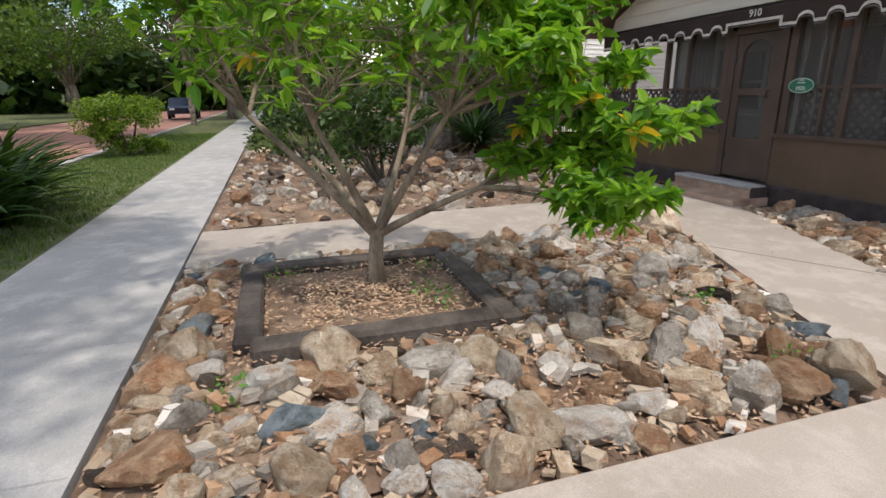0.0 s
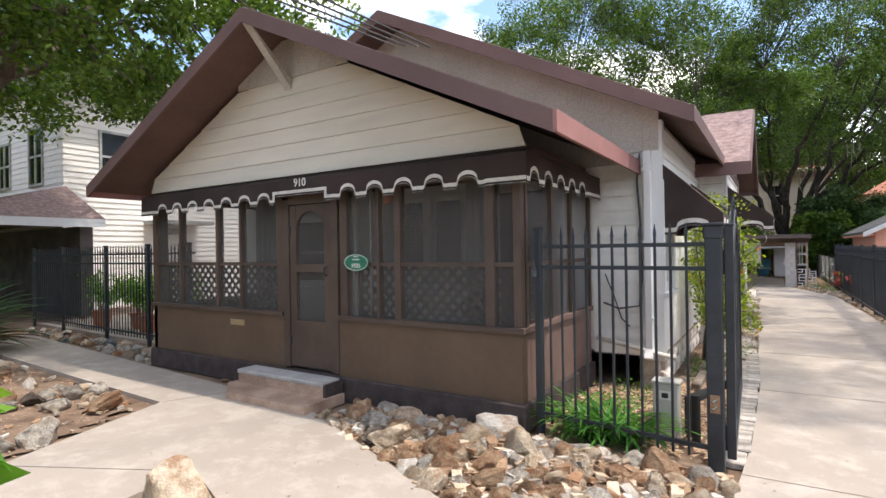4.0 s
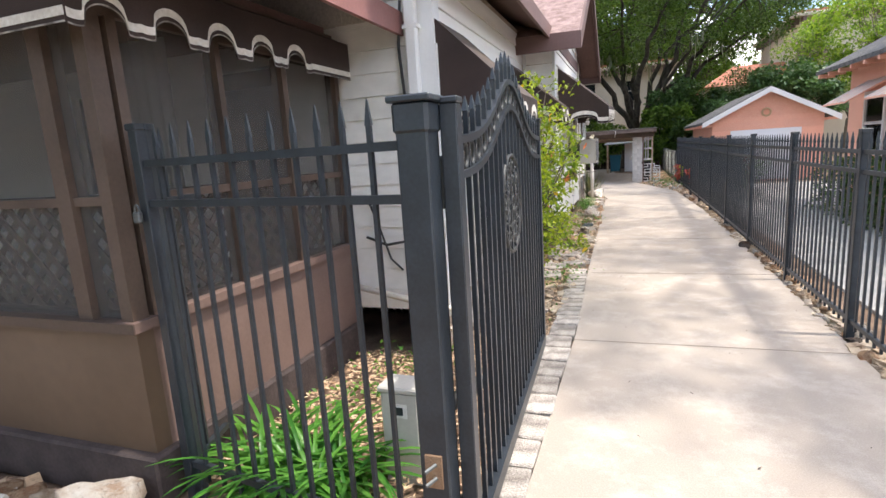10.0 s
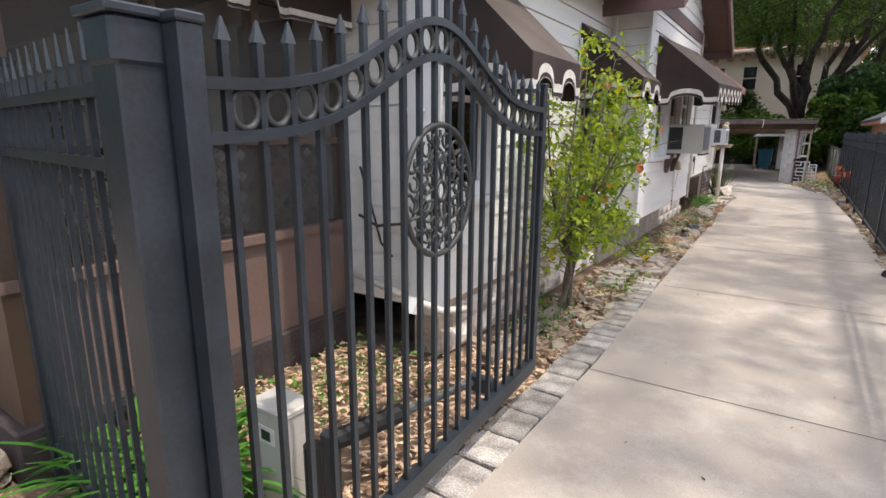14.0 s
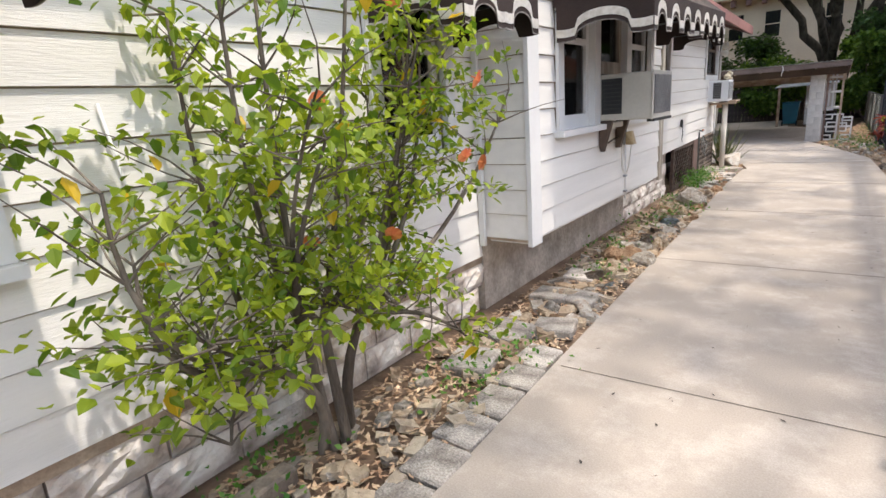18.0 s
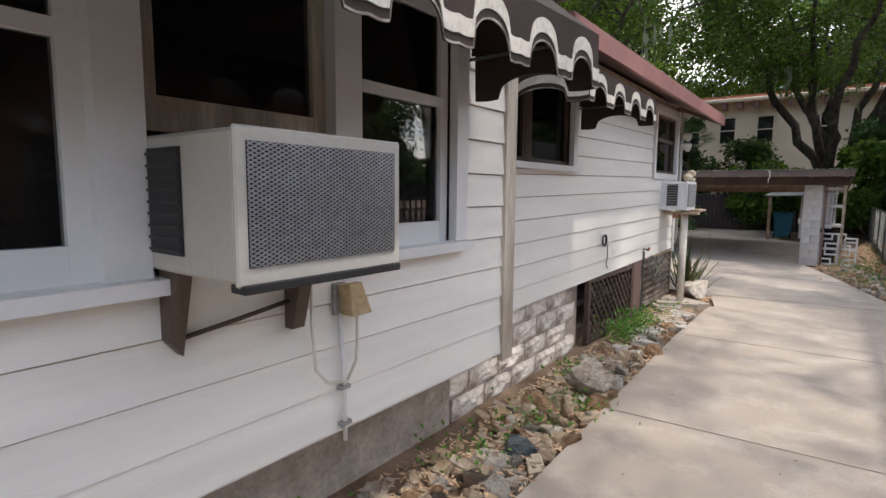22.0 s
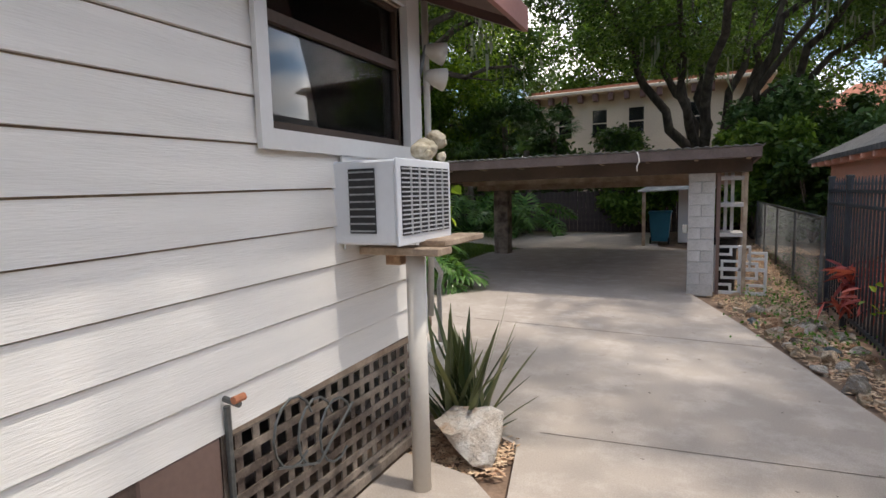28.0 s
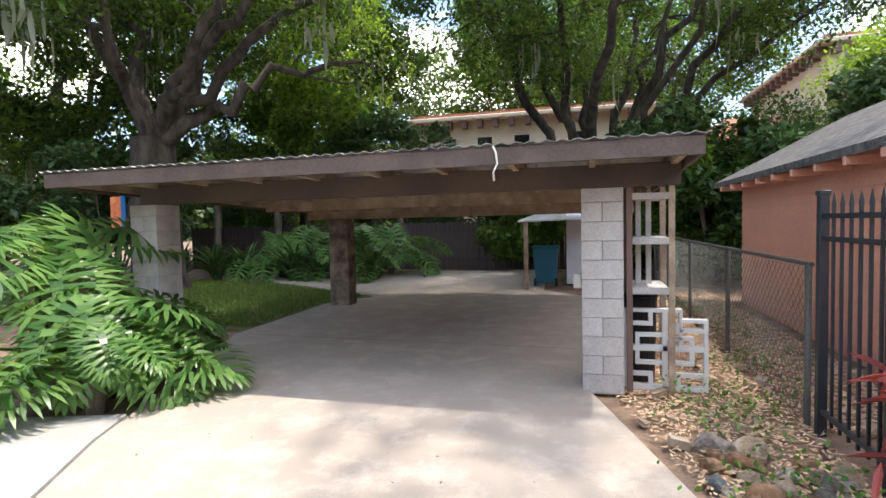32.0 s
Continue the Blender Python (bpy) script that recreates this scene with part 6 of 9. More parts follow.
for px, label in ((0.825, "grey concrete block pillar carrying the carport beam"), (-3.6, "grey concrete block pillar behind the split-leaf plant")):
    pl = tagged(new("carport_pillar"), label, "pillar", kind="structure")
    part("mortar", bbox(px - 0.153, 19.0 + 0.017, -0.03, px + 0.153, 19.313, 1.62), "sidewalk", pl)
    for k in range(11):
        z = 0.153 * k - 0.02
        if k == 10:
            piece("pillar_block", BLK, pl, px, 19.165, z, s=(1, 1, 0.72))
        elif k % 2:
            for dx in (-0.081, 0.081):
                piece("pillar_block", HALF, pl, px + dx, 19.165, z)
        else:
            piece("pillar_block", BLK, pl, px, 19.165, z)
mp = solid("carport_post", bbox(-3.57, 22.9, -0.03, -3.22, 23.2, 1.48, bev=0.01), "weathered", "weathered wooden post at the back of the carport", "post", "structure")
eb = thing("pillar_outlet", "small beige outlet box on the block pillar", "outlet box")
part("box", bbox(0.60, 19.03, 0.82, 0.665, 19.10, 0.94, bev=0.008), "appliance", eb)
rk = thing("shelf_frame", "open wooden shelf frame standing beside the block pillar", "shelf")
for x in (1.03, 1.34):
    for y in (19.05, 19.55):
        part("upright", bbox(x - 0.022, y - 0.022, 0.0, x + 0.022, y + 0.022, 1.64), "old_wood" if x > 1.2 else "mauve", rk)
for z in (0.78, 1.17, 1.52):
    part("shelf", bbox(1.05, 19.03, z, 1.32, 19.57, z + 0.05), "block", rk, "grey painted shelf board")
gr = thing("breeze_block_screen", "white geometric openwork masonry screen panel leaning by the pillar", "screen panel")


def screen_bar(name, x0, z0, x1, z1, deep=0.05):
    part(name, bbox(x0, 19.105, z0, x1, 19.105 + deep, z1, bev=0.003), "white_trim", gr)


for x0, z0, x1, z1 in ((0.98, 0.0, 1.012, 0.655), (1.278, 0.0, 1.318, 0.655), (1.58, 0.0, 1.612, 0.575), (1.40, 0.36, 1.425, 0.655)):
    screen_bar("upright_bar", x0, z0, x1, z1, 0.06)
for x0, z0, x1, z1 in ((1.012, 0.0, 1.58, 0.04), (1.012, 0.315, 1.58, 0.36), (1.012, 0.625, 1.278, 0.655), (1.318, 0.625, 1.40, 0.655), (1.425, 0.545, 1.58, 0.575)):
    screen_bar("cross_bar", x0, z0, x1, z1, 0.058)
for cx, cz, w, h, turn in ((1.012, 0.04, 0.266, 0.275, 1), (1.318, 0.04, 0.262, 0.275, -1), (1.012, 0.36, 0.266, 0.265, -1), (1.318, 0.36, 0.262, 0.185, 1)):
    a, b, c_, d = cx + 0.30 * w, cx + 0.68 * w, cz + 0.32 * h, cz + 0.66 * h
    lo_, hi_ = (c_, d) if turn > 0 else (d, c_)
    screen_bar("cross_bar", cx, lo_ - 0.016, b + 0.016, lo_ + 0.016, 0.048)
    screen_bar("cross_bar", a - 0.016, hi_ - 0.016, cx + w, hi_ + 0.016, 0.048)
    screen_bar("upright_bar", a - 0.016, hi_ + 0.016 if turn > 0 else cz, a + 0.016, cz + h if turn > 0 else hi_ - 0.016, 0.046)
    screen_bar("upright_bar", b - 0.016, cz if turn > 0 else lo_ + 0.016, b + 0.016, lo_ - 0.016 if turn > 0 else cz + h, 0.046)
for x in (1.12, 1.20):
    part("upright", bbox(x - 0.02, 19.30, 0.78, x + 0.02, 19.34, 1.62), "block", rk, "pale inner upright")
solid("black_pot", tube(B(), [(1.13, 19.45, 0.0), (1.13, 19.45, 0.68), (1.13, 19.45, 0.72)], [0.13, 0.15, 0.16], 14), "rubber", "black plastic tub beside the pillar", "tub")

solid("loose_cord", bent([(0.07, 18.40, 1.905), (0.09, 18.40, 1.86), (0.10, 18.395, 1.78), (0.07, 18.395, 1.72), (0.075, 18.395, 1.66)], 0.008, 5), "letter", "white cord hanging over the carport fascia", "cord", smooth=True)
bg = thing("garden_banner", "small orange and blue banner at the carport corner", "banner")
part("cloth", bbox(-4.30, 19.28, 1.40, -4.16, 19.29, 1.74), "orange", bg)
part("border", bbox(-4.16, 19.28, 1.42, -4.10, 19.295, 1.78), "banner_blue", bg, "bright blue border")
part("hanger", bar((-4.12, 19.285, 1.77), (-4.05, 19.2, 1.80), 0.006, 5), "wire", bg)
bn = thing("wheelie_bin", "teal plastic wheeled bin beside the shed", "bin", at=(-0.12, 26.15, 0))
part("body", hexa(B(), [(-0.2, -0.2, 0.06), (0.2, -0.2, 0.06), (0.2, 0.2, 0.06), (-0.2, 0.2, 0.06), (-0.26, -0.27, 0.8), (0.26, -0.27, 0.8), (0.26, 0.27, 0.8), (-0.26, 0.27, 0.8)]), "bin_blue", bn)
part("lid", bbox(-0.28, -0.3, 0.8, 0.28, 0.29, 0.85, bev=0.015), "bin_blue", bn)
for x in (-0.22, 0.22):
    part("wheel", bar((x - 0.02, -0.2, 0.08), (x + 0.02, -0.2, 0.08), 0.085, 14), "rubber", bn)
sh = tagged(new("garden_shed"), "pale metal lean-to shed behind the carport", "shed", kind="structure")
part("wall", bbox(0.3, 26.6, -0.03, 1.15, 29.0, 1.5), "tin", sh)
part("roof", hexa(B(), [(-0.6, 25.2, 1.36), (1.25, 25.2, 1.40), (1.25, 29.2, 1.66), (-0.4, 29.2, 1.62), (-0.6, 25.2, 1.39), (1.25, 25.2, 1.43), (1.25, 29.2, 1.69), (-0.4, 29.2, 1.65)]), "tin", sh)
part("post", bbox(-0.50, 25.3, -0.03, -0.42, 25.38, 1.37), "old_wood", sh)
part("front", bbox(0.30, 26.4, 0.0, 1.15, 26.6, 1.62), "appliance_white", sh, "pale corrugated front")
bf = tagged(new("back_fence"), "weathered board fence closing the yard, its shade put into dark boards", "fence", kind="structure")
# boards take the plinth's dark paint, so the fence's shade is in their colour
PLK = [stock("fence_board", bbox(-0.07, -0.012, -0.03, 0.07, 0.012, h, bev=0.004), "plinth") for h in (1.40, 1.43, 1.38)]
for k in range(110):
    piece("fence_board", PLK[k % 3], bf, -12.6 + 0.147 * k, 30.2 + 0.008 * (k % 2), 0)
part("rail", bbox(-12.7, 30.22, 0.35, 3.6, 30.26, 0.43), "weathered", bf)
part("rail", bbox(-12.7, 30.22, 1.1, 3.6, 30.26, 1.18), "weathered", bf)

# chain-link fence from the end of the iron fence
cl = thing("chain_link_fence", "galvanised chain-link fence beside the salmon garage", "fence")
for y in (18.6, 20.6, 22.6, 24.6, 26.4):
    part("post", bar((2.1, y, -0.03), (2.1, y, 1.06), 0.022, 8), "galv", cl)
part("top_rail", bar((2.1, 18.55, 1.05), (2.1, 26.45, 1.05), 0.016, 8), "galv", cl)
vs, fs = [], []
for sgn in (1, -1):
    for k in range(-13, 94):
        a0, b0 = 18.55 + 0.085 * k, 0.0
        s0, s1 = max(0, (18.55 - a0)), min(1.05, 26.45 - a0)
        if s1 - s0 < 0.05:
            continue
        p = [(2.1 + 0.003 * sgn, a0 + s0, s0 if sgn > 0 else 1.05 - s0), (2.1 + 0.003 * sgn, a0 + s1, s1 if sgn > 0 else 1.05 - s1)]
        i = len(vs)
        for q in p:
            vs += [(q[0], q[1] - 0.0016, q[2]), (q[0], q[1] + 0.0016, q[2]), (q[0] + 0.003, q[1], q[2])]
        fs += [(i, i + 1, i + 4, i + 3), (i + 1, i + 2, i + 5, i + 4), (i + 2, i, i + 3, i + 5)]
tagged(link("wire_mesh", raw_mesh("wire_mesh", vs, fs, "galv"), None, cl), kind="stuff")


# ---- neighbouring buildings ----
def boxed_window(parent, f, u0, u1, z0, z1, frame_m="white_trim", bars=1):
    w = part("window", uzbox(B(), f, u0, u1, 0.0, 0.03, z0, z1), "iron", parent)
    fr = B()
    t = 0.07
    uzbox(fr, f, u0 - t, u0, 0, 0.06, z0 - t, z1 + t)
    uzbox(fr, f, u1, u1 + t, 0, 0.06, z0 - t, z1 + t)
    uzbox(fr, f, u0, u1, 0, 0.055, z1, z1 + t)
    uzbox(fr, f, u0, u1, 0, 0.08, z0 - t, z0)
    for k in range(bars):
        z = z0 + (z1 - z0) * (k + 1) / (bars + 1)
        uzbox(fr, f, u0, u1, 0.03, 0.05, z - 0.03, z + 0.03)
    part("frame", fr, frame_m, w)
    part("pane", uzbox(B(), f, u0 + 0.02, u1 - 0.02, 0.031, 0.036, z0 + 0.02, z1 - 0.02), "glass", w)


nb = tagged(new("white_house"), "white two-storey clapboard house with blue-grey window frames", "house", kind="structure")
ns = lambda u, n, z: (-16.5 + n, u, z)
part("wall", bbox(-26, 2.6, -0.04, -16.5, 12, 6.6), "white", nb)
nf = front_of(2.6)
for k in range(40):
    z = 0.165 * k
    part("siding_board", hexa(B(), [nf(-26, 0, z), nf(-16.45, 0, z), nf(-16.45, 0.03, z), nf(-26, 0.03, z), nf(-26, 0, z + 0.165), nf(-16.45, 0, z + 0.165), nf(-16.45, 0.004, z + 0.165), nf(-26, 0.004, z + 0.165)]), "white", nb)
    part("siding_board", hexa(B(), [ns(2.57, 0, z), ns(9, 0, z), ns(9, 0.03, z), ns(2.57, 0.03, z), ns(2.57, 0, z + 0.165), ns(9, 0, z + 0.165), ns(9, 0.004, z + 0.165), ns(2.57, 0.004, z + 0.165)]), "white", nb)
for u0, u1, z0, z1 in ((-18.6, -17.75, 3.7, 5.35), (-20.9, -20.1, 3.75, 5.1), (-23.4, -22.6, 3.75, 5.1)):
    boxed_window(nb, nf, u0, u1, z0, z1, "tin")
    part("mullion", uzbox(B(), nf, (u0 + u1) / 2 - 0.04, (u0 + u1) / 2 + 0.04, 0.03, 0.06, z0, z1), "tin", nb)
boxed_window(nb, ns, 3.6, 4.5, 3.8, 5.2, "tin")
part("eave", bbox(-26.6, 2.0, 6.5, -15.9, 12.6, 6.7), "tin", nb, "pale eave board")
part("roof", hexa(B(), [(-26.8, 1.8, 6.7), (-15.7, 1.8, 6.7), (-15.7, 12.8, 6.7), (-26.8, 12.8, 6.7), (-23, 6, 8.8), (-19.5, 6, 8.8), (-19.5, 9, 8.8), (-23, 9, 8.8)]), "shingle_grey", nb)
part("porch_roof", hexa(B(), [(-22, -1.0, 2.35), (-14.0, -1.0, 2.35), (-14.0, 2.55, 2.45), (-22, 2.55, 2.45), (-22, -1.0, 2.45), (-14.0, -1.0, 2.45), (-16.2, 2.55, 3.5), (-21, 2.55, 3.5)]), "shingle", nb, "brown shingled porch roof")
part("porch_fascia", bbox(-22.05, -1.06, 2.26, -13.95, -1.0, 2.46), "appliance_white", nb)
part("porch_fascia", bbox(-14.0, -1.0, 2.26, -13.94, 2.5, 2.46), "appliance_white", nb)
# added dark sheet, coloured as the recess's shade
part("porch_back", bbox(-21.6, 2.2, 0.0, -14.6, 2.5, 2.3), "room_shade", nb, "dark sheet standing in for the shade of the porch recess")
for x in (-21.5, -18.9, -16.6, -14.3):
    part("porch_post", bbox(x - 0.08, -0.9, -0.04, x + 0.08, -0.74, 2.3), "tin", nb)
part("side_door", uzbox(B(), ns, 5.3, 6.1, 0.02, 0.06, 0.3, 2.4), "tin", nb)
part("door_glass", uzbox(B(), ns, 5.42, 5.98, 0.06, 0.07, 1.2, 2.2), "letter", nb)
part("door_hood", bbox(-16.5, 4.8, 2.5, -15.5, 6.6, 2.62), "tin", nb)
lattice_panel("lattice_panel", front_of(-0.86), -18.8, -16.7, 0.3, 1.35, 0.2, True, "tin", "pale blue-grey porch lattice of the white house", 0.05, None, 0.06)
lattice_panel("lattice_panel", front_of(-0.86), -16.5, -14.4, 0.3, 1.35, 0.2, True, "tin", "pale blue-grey porch lattice of the white house", 0.05, None, 0.06)
solid("side_patio", slab(B(), [(-14.2, 1.1), (-8.2, 0.95), (-8.2, 6), (-14.2, 6)], -0.09, -0.01), "concrete", "pale concrete patio behind the side fence", "paving", "structure")


def gable_shed(name, label, x0, x1, y0, y1, ze, zr, m, roof_m, over=0.35):
    h = tagged(new(name), label, "garage", kind="structure")
    xm = (x0 + x1) / 2
    g = B()
    sec = [(x0, -0.04), (x1, -0.04), (x1, ze), (xm, zr), (x0, ze)]
    lo, hi = [g.verts.new((x, y0, z)) for x, z in sec], [g.verts.new((x, y1, z)) for x, z in sec]
    g.faces.new(lo)
    g.faces.new(hi[::-1])
    for i in range(5):
        g.faces.new((lo[i], hi[i], hi[(i + 1) % 5], lo[(i + 1) % 5]))
    part("wall", g, m, h)
    s = (zr - ze) / (xm - x0)
    for sgn in (-1, 1):
        xe, zee = (x0 - over if sgn < 0 else x1 + over), ze - s * over
        part("roof_slope", hexa(B(), [(xm, y0 - over, zr + 0.02), (xe, y0 - over, zee + 0.02), (xe, y1 + over, zee + 0.02), (xm, y1 + over, zr + 0.02), (xm, y0 - over, zr + 0.10), (xe, y0 - over, zee + 0.10), (xe, y1 + over, zee + 0.10), (xm, y1 + over, zr + 0.10)]), roof_m, h)
        part("rake_board", hexa(B(), [(xm, y0 - over - 0.03, zr - 0.08), (xe, y0 - over - 0.03, zee - 0.08), (xe, y0 - over, zee - 0.08), (xm, y0 - over, zr - 0.08), (xm, y0 - over - 0.03, zr + 0.08), (xe, y0 - over - 0.03, zee + 0.08), (xe, y0 - over, zee + 0.08), (xm, y0 - over, zr + 0.08)]), "white_trim", h)
        for y in np.arange(y0 - over + 0.2, y1 + over, 0.6):
            part("rafter_tail", bbox(min(xe, xe - sgn * 0.3), y - 0.03, zee - 0.05, max(xe, xe - sgn * 0.3), y + 0.03, zee + 0.025), m, h)
    return h


gar = gable_shed("salmon_garage", "salmon painted board garage with grey shingle roof", 3.17, 6.3, 18.25, 24.2, 2.02, 2.84, "pink", "shingle_grey")
gl = lambda u, n, z: (3.17 - n, u, z)
for k in range(15):
    z = 0.135 * k
    part("siding_board", hexa(B(), [gl(18.26, 0, z), gl(24.2, 0, z), gl(24.2, 0.016, z), gl(18.26, 0.016, z), gl(18.26, 0, z + 0.133), gl(24.2, 0, z + 0.133), gl(24.2, 0.004, z + 0.133), gl(18.26, 0.004, z + 0.133)]), "pink", gar)
    part("siding_board", hexa(B(), [(3.18, 18.234, z), (6.3, 18.234, z), (6.3, 18.25, z), (3.18, 18.25, z), (3.18, 18.246, z + 0.133), (6.3, 18.246, z + 0.133), (6.3, 18.25, z + 0.133), (3.18, 18.25, z + 0.133)]), "pink", gar)
part("door", bbox(3.7, 18.20, 0.0, 5.7, 18.23, 1.62), "appliance_white", gar, "white garage door")
for k in range(4):
    part("door_panel", bbox(3.75, 18.185, 0.03 + 0.4 * k, 5.65, 18.20, 0.40 + 0.4 * k), "appliance_white", gar)
part("ornament", tube(B(), [(4.7 + 0.12 * math.cos(t), 18.18, 2.15 + 0.12 * math.sin(t)) for t in np.linspace(0, 2 * math.pi, 13)], 0.03, 6, cap=False), "brass", gar)
ph = gable_shed("salmon_house", "salmon stucco house with striped window awnings", 4.95, 11.5, 3.0, 12.0, 2.9, 4.6, "pink", "shingle_grey", 0.5)
hl = lambda u, n, z: (4.95 - n, u, z)
for u0, u1 in ((10.2, 11.0), (7.8, 9.0), (4.8, 6.0)):
    boxed_window(ph, hl, u0, u1, 1.05, 2.1)
    aw = B()
    hexa(aw, [hl(u0 - 0.2, 0, 2.35), hl(u1 + 0.2, 0, 2.35), hl(u1 + 0.2, 0.7, 1.95), hl(u0 - 0.2, 0.7, 1.95), hl(u0 - 0.2, 0, 2.38), hl(u1 + 0.2, 0, 2.38), hl(u1 + 0.2, 0.7, 1.98), hl(u0 - 0.2, 0.7, 1.98)])
    part("awning", aw, "pink", ph, "pink and white striped metal awning")
    for u in np.arange(u0 - 0.15, u1 + 0.2, 0.24):
        part("awning_stripe", hexa(B(), [hl(u, 0.0, 2.383), hl(u + 0.1, 0.0, 2.383), hl(u + 0.1, 0.7, 1.983), hl(u, 0.7, 1.983), hl(u, 0.0, 2.39), hl(u + 0.1, 0.0, 2.39), hl(u + 0.1, 0.7, 1.99), hl(u, 0.7, 1.99)]), "letter", ph)


def villa(name, label, x0, x1, y0, y1, zt, wins, front_m="stucco"):
    v = tagged(new(name), label, "house", kind="structure")
    part("wall", bbox(x0, y0, -0.04, x1, y1, zt), front_m, v)
    part("cornice", bbox(x0 - 0.6, y0 - 0.6, zt, x1 + 0.6, y1 + 0.6, zt + 0.22, bev=0.04), front_m, v)
    part("parapet", bbox(x0 - 0.3, y0 - 0.3, zt + 0.22, x1 + 0.3, y1 + 0.3, zt + 0.42), "tile_red", v)
    for x in np.arange(x0 + 0.2, x1, 0.85):
        part("bracket", bbox(x - 0.13, y0 - 0.5, zt - 0.42, x + 0.13, y0, zt), "fascia", v, "brown eave bracket")
    for y in np.arange(y0 + 0.2, y1, 0.85):
        part("bracket", bbox(x0 - 0.5, y - 0.13, zt - 0.42, x0, y + 0.13, zt), "fascia", v, "brown eave bracket")
    for u0, u1, z0, z1 in wins:
        boxed_window(v, front_of(y0), u0, u1, z0, z1, front_m)
    return v


villa("cream_villa", "cream stucco villa with brown eave brackets behind the trees", -8.3, 3.5, 43.0, 52, 6.9, [(-6.85, -6.1, 4.5, 6.0), (-4.9, -4.1, 4.5, 6.0), (-2.9, -2.1, 4.5, 6.0), (0.2, 1.0, 4.5, 6.0), (-6.85, -6.1, 1.2, 2.9), (-3.5, -2.4, 1.2, 2.9)])
v2 = villa("white_villa", "tall white stucco villa with maroon awning and balcony", 11.4, 24, 42.5, 54, 9.0, [(13.6, 14.6, 5.0, 6.4), (17.5, 18.5, 5.0, 6.4)])
part("awning", hexa(B(), [(11.3, 42.4, 5.3), (13.0, 42.4, 5.3), (13.0, 41.2, 5.3), (11.3, 41.2, 5.3), (11.3, 42.45, 7.2), (13.0, 42.45, 7.2), (13.0, 42.3, 7.1), (11.3, 42.3, 7.1)]), "fascia", v2, "maroon fabric awning")
part("balcony", bbox(9.0, 40.6, 3.6, 13.4, 42.5, 4.4), "stucco", v2)
part("wing", bbox(6.2, 43.5, -0.04, 11.4, 52, 5.0), "stucco", v2)
part("wing_roof", hexa(B(), [(5.6, 42.9, 5.0), (11.6, 42.9, 5.0), (11.6, 52.5, 5.0), (5.6, 52.5, 5.0), (8, 46, 6.6), (11.4, 46, 6.6), (11.4, 49, 6.6), (8, 49, 6.6)]), "tile_red", v2, "red clay tile roof")


# ---- rock beds ----
def rock_mesh(seed, m, rough=0.12):
    """An angular field stone: a ball cut by planes and roughened."""
    r = np.random.default_rng(seed)
    bm = B()
    bmesh.ops.create_icosphere(bm, subdivisions=3, radius=1.0)
    planes = [(Vector(d / np.linalg.norm(d)), r.uniform(0.45, 0.82)) for d in r.normal(size=(10, 3))]
    for v in bm.verts:
        for d, c in planes:
            k = v.co.dot(d)
            if k > c:
                v.co -= d * (k - c)
        v.co *= 1 + rough * noise.noise(v.co * 2.3 + Vector((seed, 0, 0))) + 0.10 * noise.noise(v.co * 5 + Vector((0, seed, 0))) + 0.05 * noise.noise(v.co * 11 + Vector((0, 0, seed)))
    for v in bm.verts:
        v.co /= U
    return stock("stone", bm, m)


KINDS = ["stone_tan"] * 6 + ["stone_grey"] * 5 + ["stone_white"] * 4 + ["stone_rust"] * 4 + ["stone_dark"] * 1 + ["stone_blue"] * 1
ROCKS = [rock_mesh(40 + k, m) for k, m in enumerate(KINDS)]


def stone_mix(**share):
    w = np.array([share.get(k[6:], 0) / KINDS.count(k) for k in KINDS])
    return w / w.sum()


def inside(pt, poly):
    x, y = pt
    hit = False
    for (x0, y0), (x1, y1) in zip(poly, poly[1:] + poly[:1]):
        if (y0 > y) != (y1 > y) and x < (x1 - x0) * (y - y0) / (y1 - y0) + x0:
            hit = not hit
    return hit


def edge_gap(pt, poly):
    best = 9
    for (x0, y0), (x1, y1) in zip(poly, poly[1:] + poly[:1]):
        dx, dy = x1 - x0, y1 - y0
        t = max(0, min(1, ((pt[0] - x0) * dx + (pt[1] - y0) * dy) / (dx * dx + dy * dy)))
        best = min(best, math.hypot(pt[0] - x0 - t * dx, pt[1] - y0 - t * dy))
    return best


def rock_bed(label, poly, seed, count, lo, hi, heap=0.0, skip=None, weights=None, near=None):
    bed = thing("rock_bed", label, "rock garden")
    r = np.random.default_rng(seed)
    xs_, ys_ = [p[0] for p in poly], [p[1] for p in poly]
    placed = []
    tries = 0
    while len(placed) < count and tries < count * 40:
        tries += 1
        p = (r.uniform(min(xs_), max(xs_)), r.uniform(min(ys_), max(ys_)))
        s = lo + (hi - lo) * r.random() ** 1.5
        if tries > count * 12:
            s = lo * r.uniform(0.7, 1.2)
        if not inside(p, poly) or edge_gap(p, poly) < s * 0.55 or (skip and skip(p)):
            continue
        if any(math.hypot(p[0] - q[0], p[1] - q[1]) < 0.60 * (s + q[2]) for q in placed):
            continue
        placed.append((*p, s))
    for x, y, s in placed:
        m = ROCKS[r.integers(len(ROCKS))] if weights is None else ROCKS[r.choice(len(ROCKS), p=weights)]
        g = edge_gap((x, y), poly)
        z = -0.03 + heap * min(1, g / 0.7) + s * 0.18
        piece("stone", m, bed, x, y, z, r.uniform(-25, 25), r.uniform(-25, 25), r.uniform(0, 360), (s * U * r.uniform(0.9, 1.35), s * U * r.uniform(0.75, 1.1), s * U * r.uniform(0.6, 0.95)))
    return bed


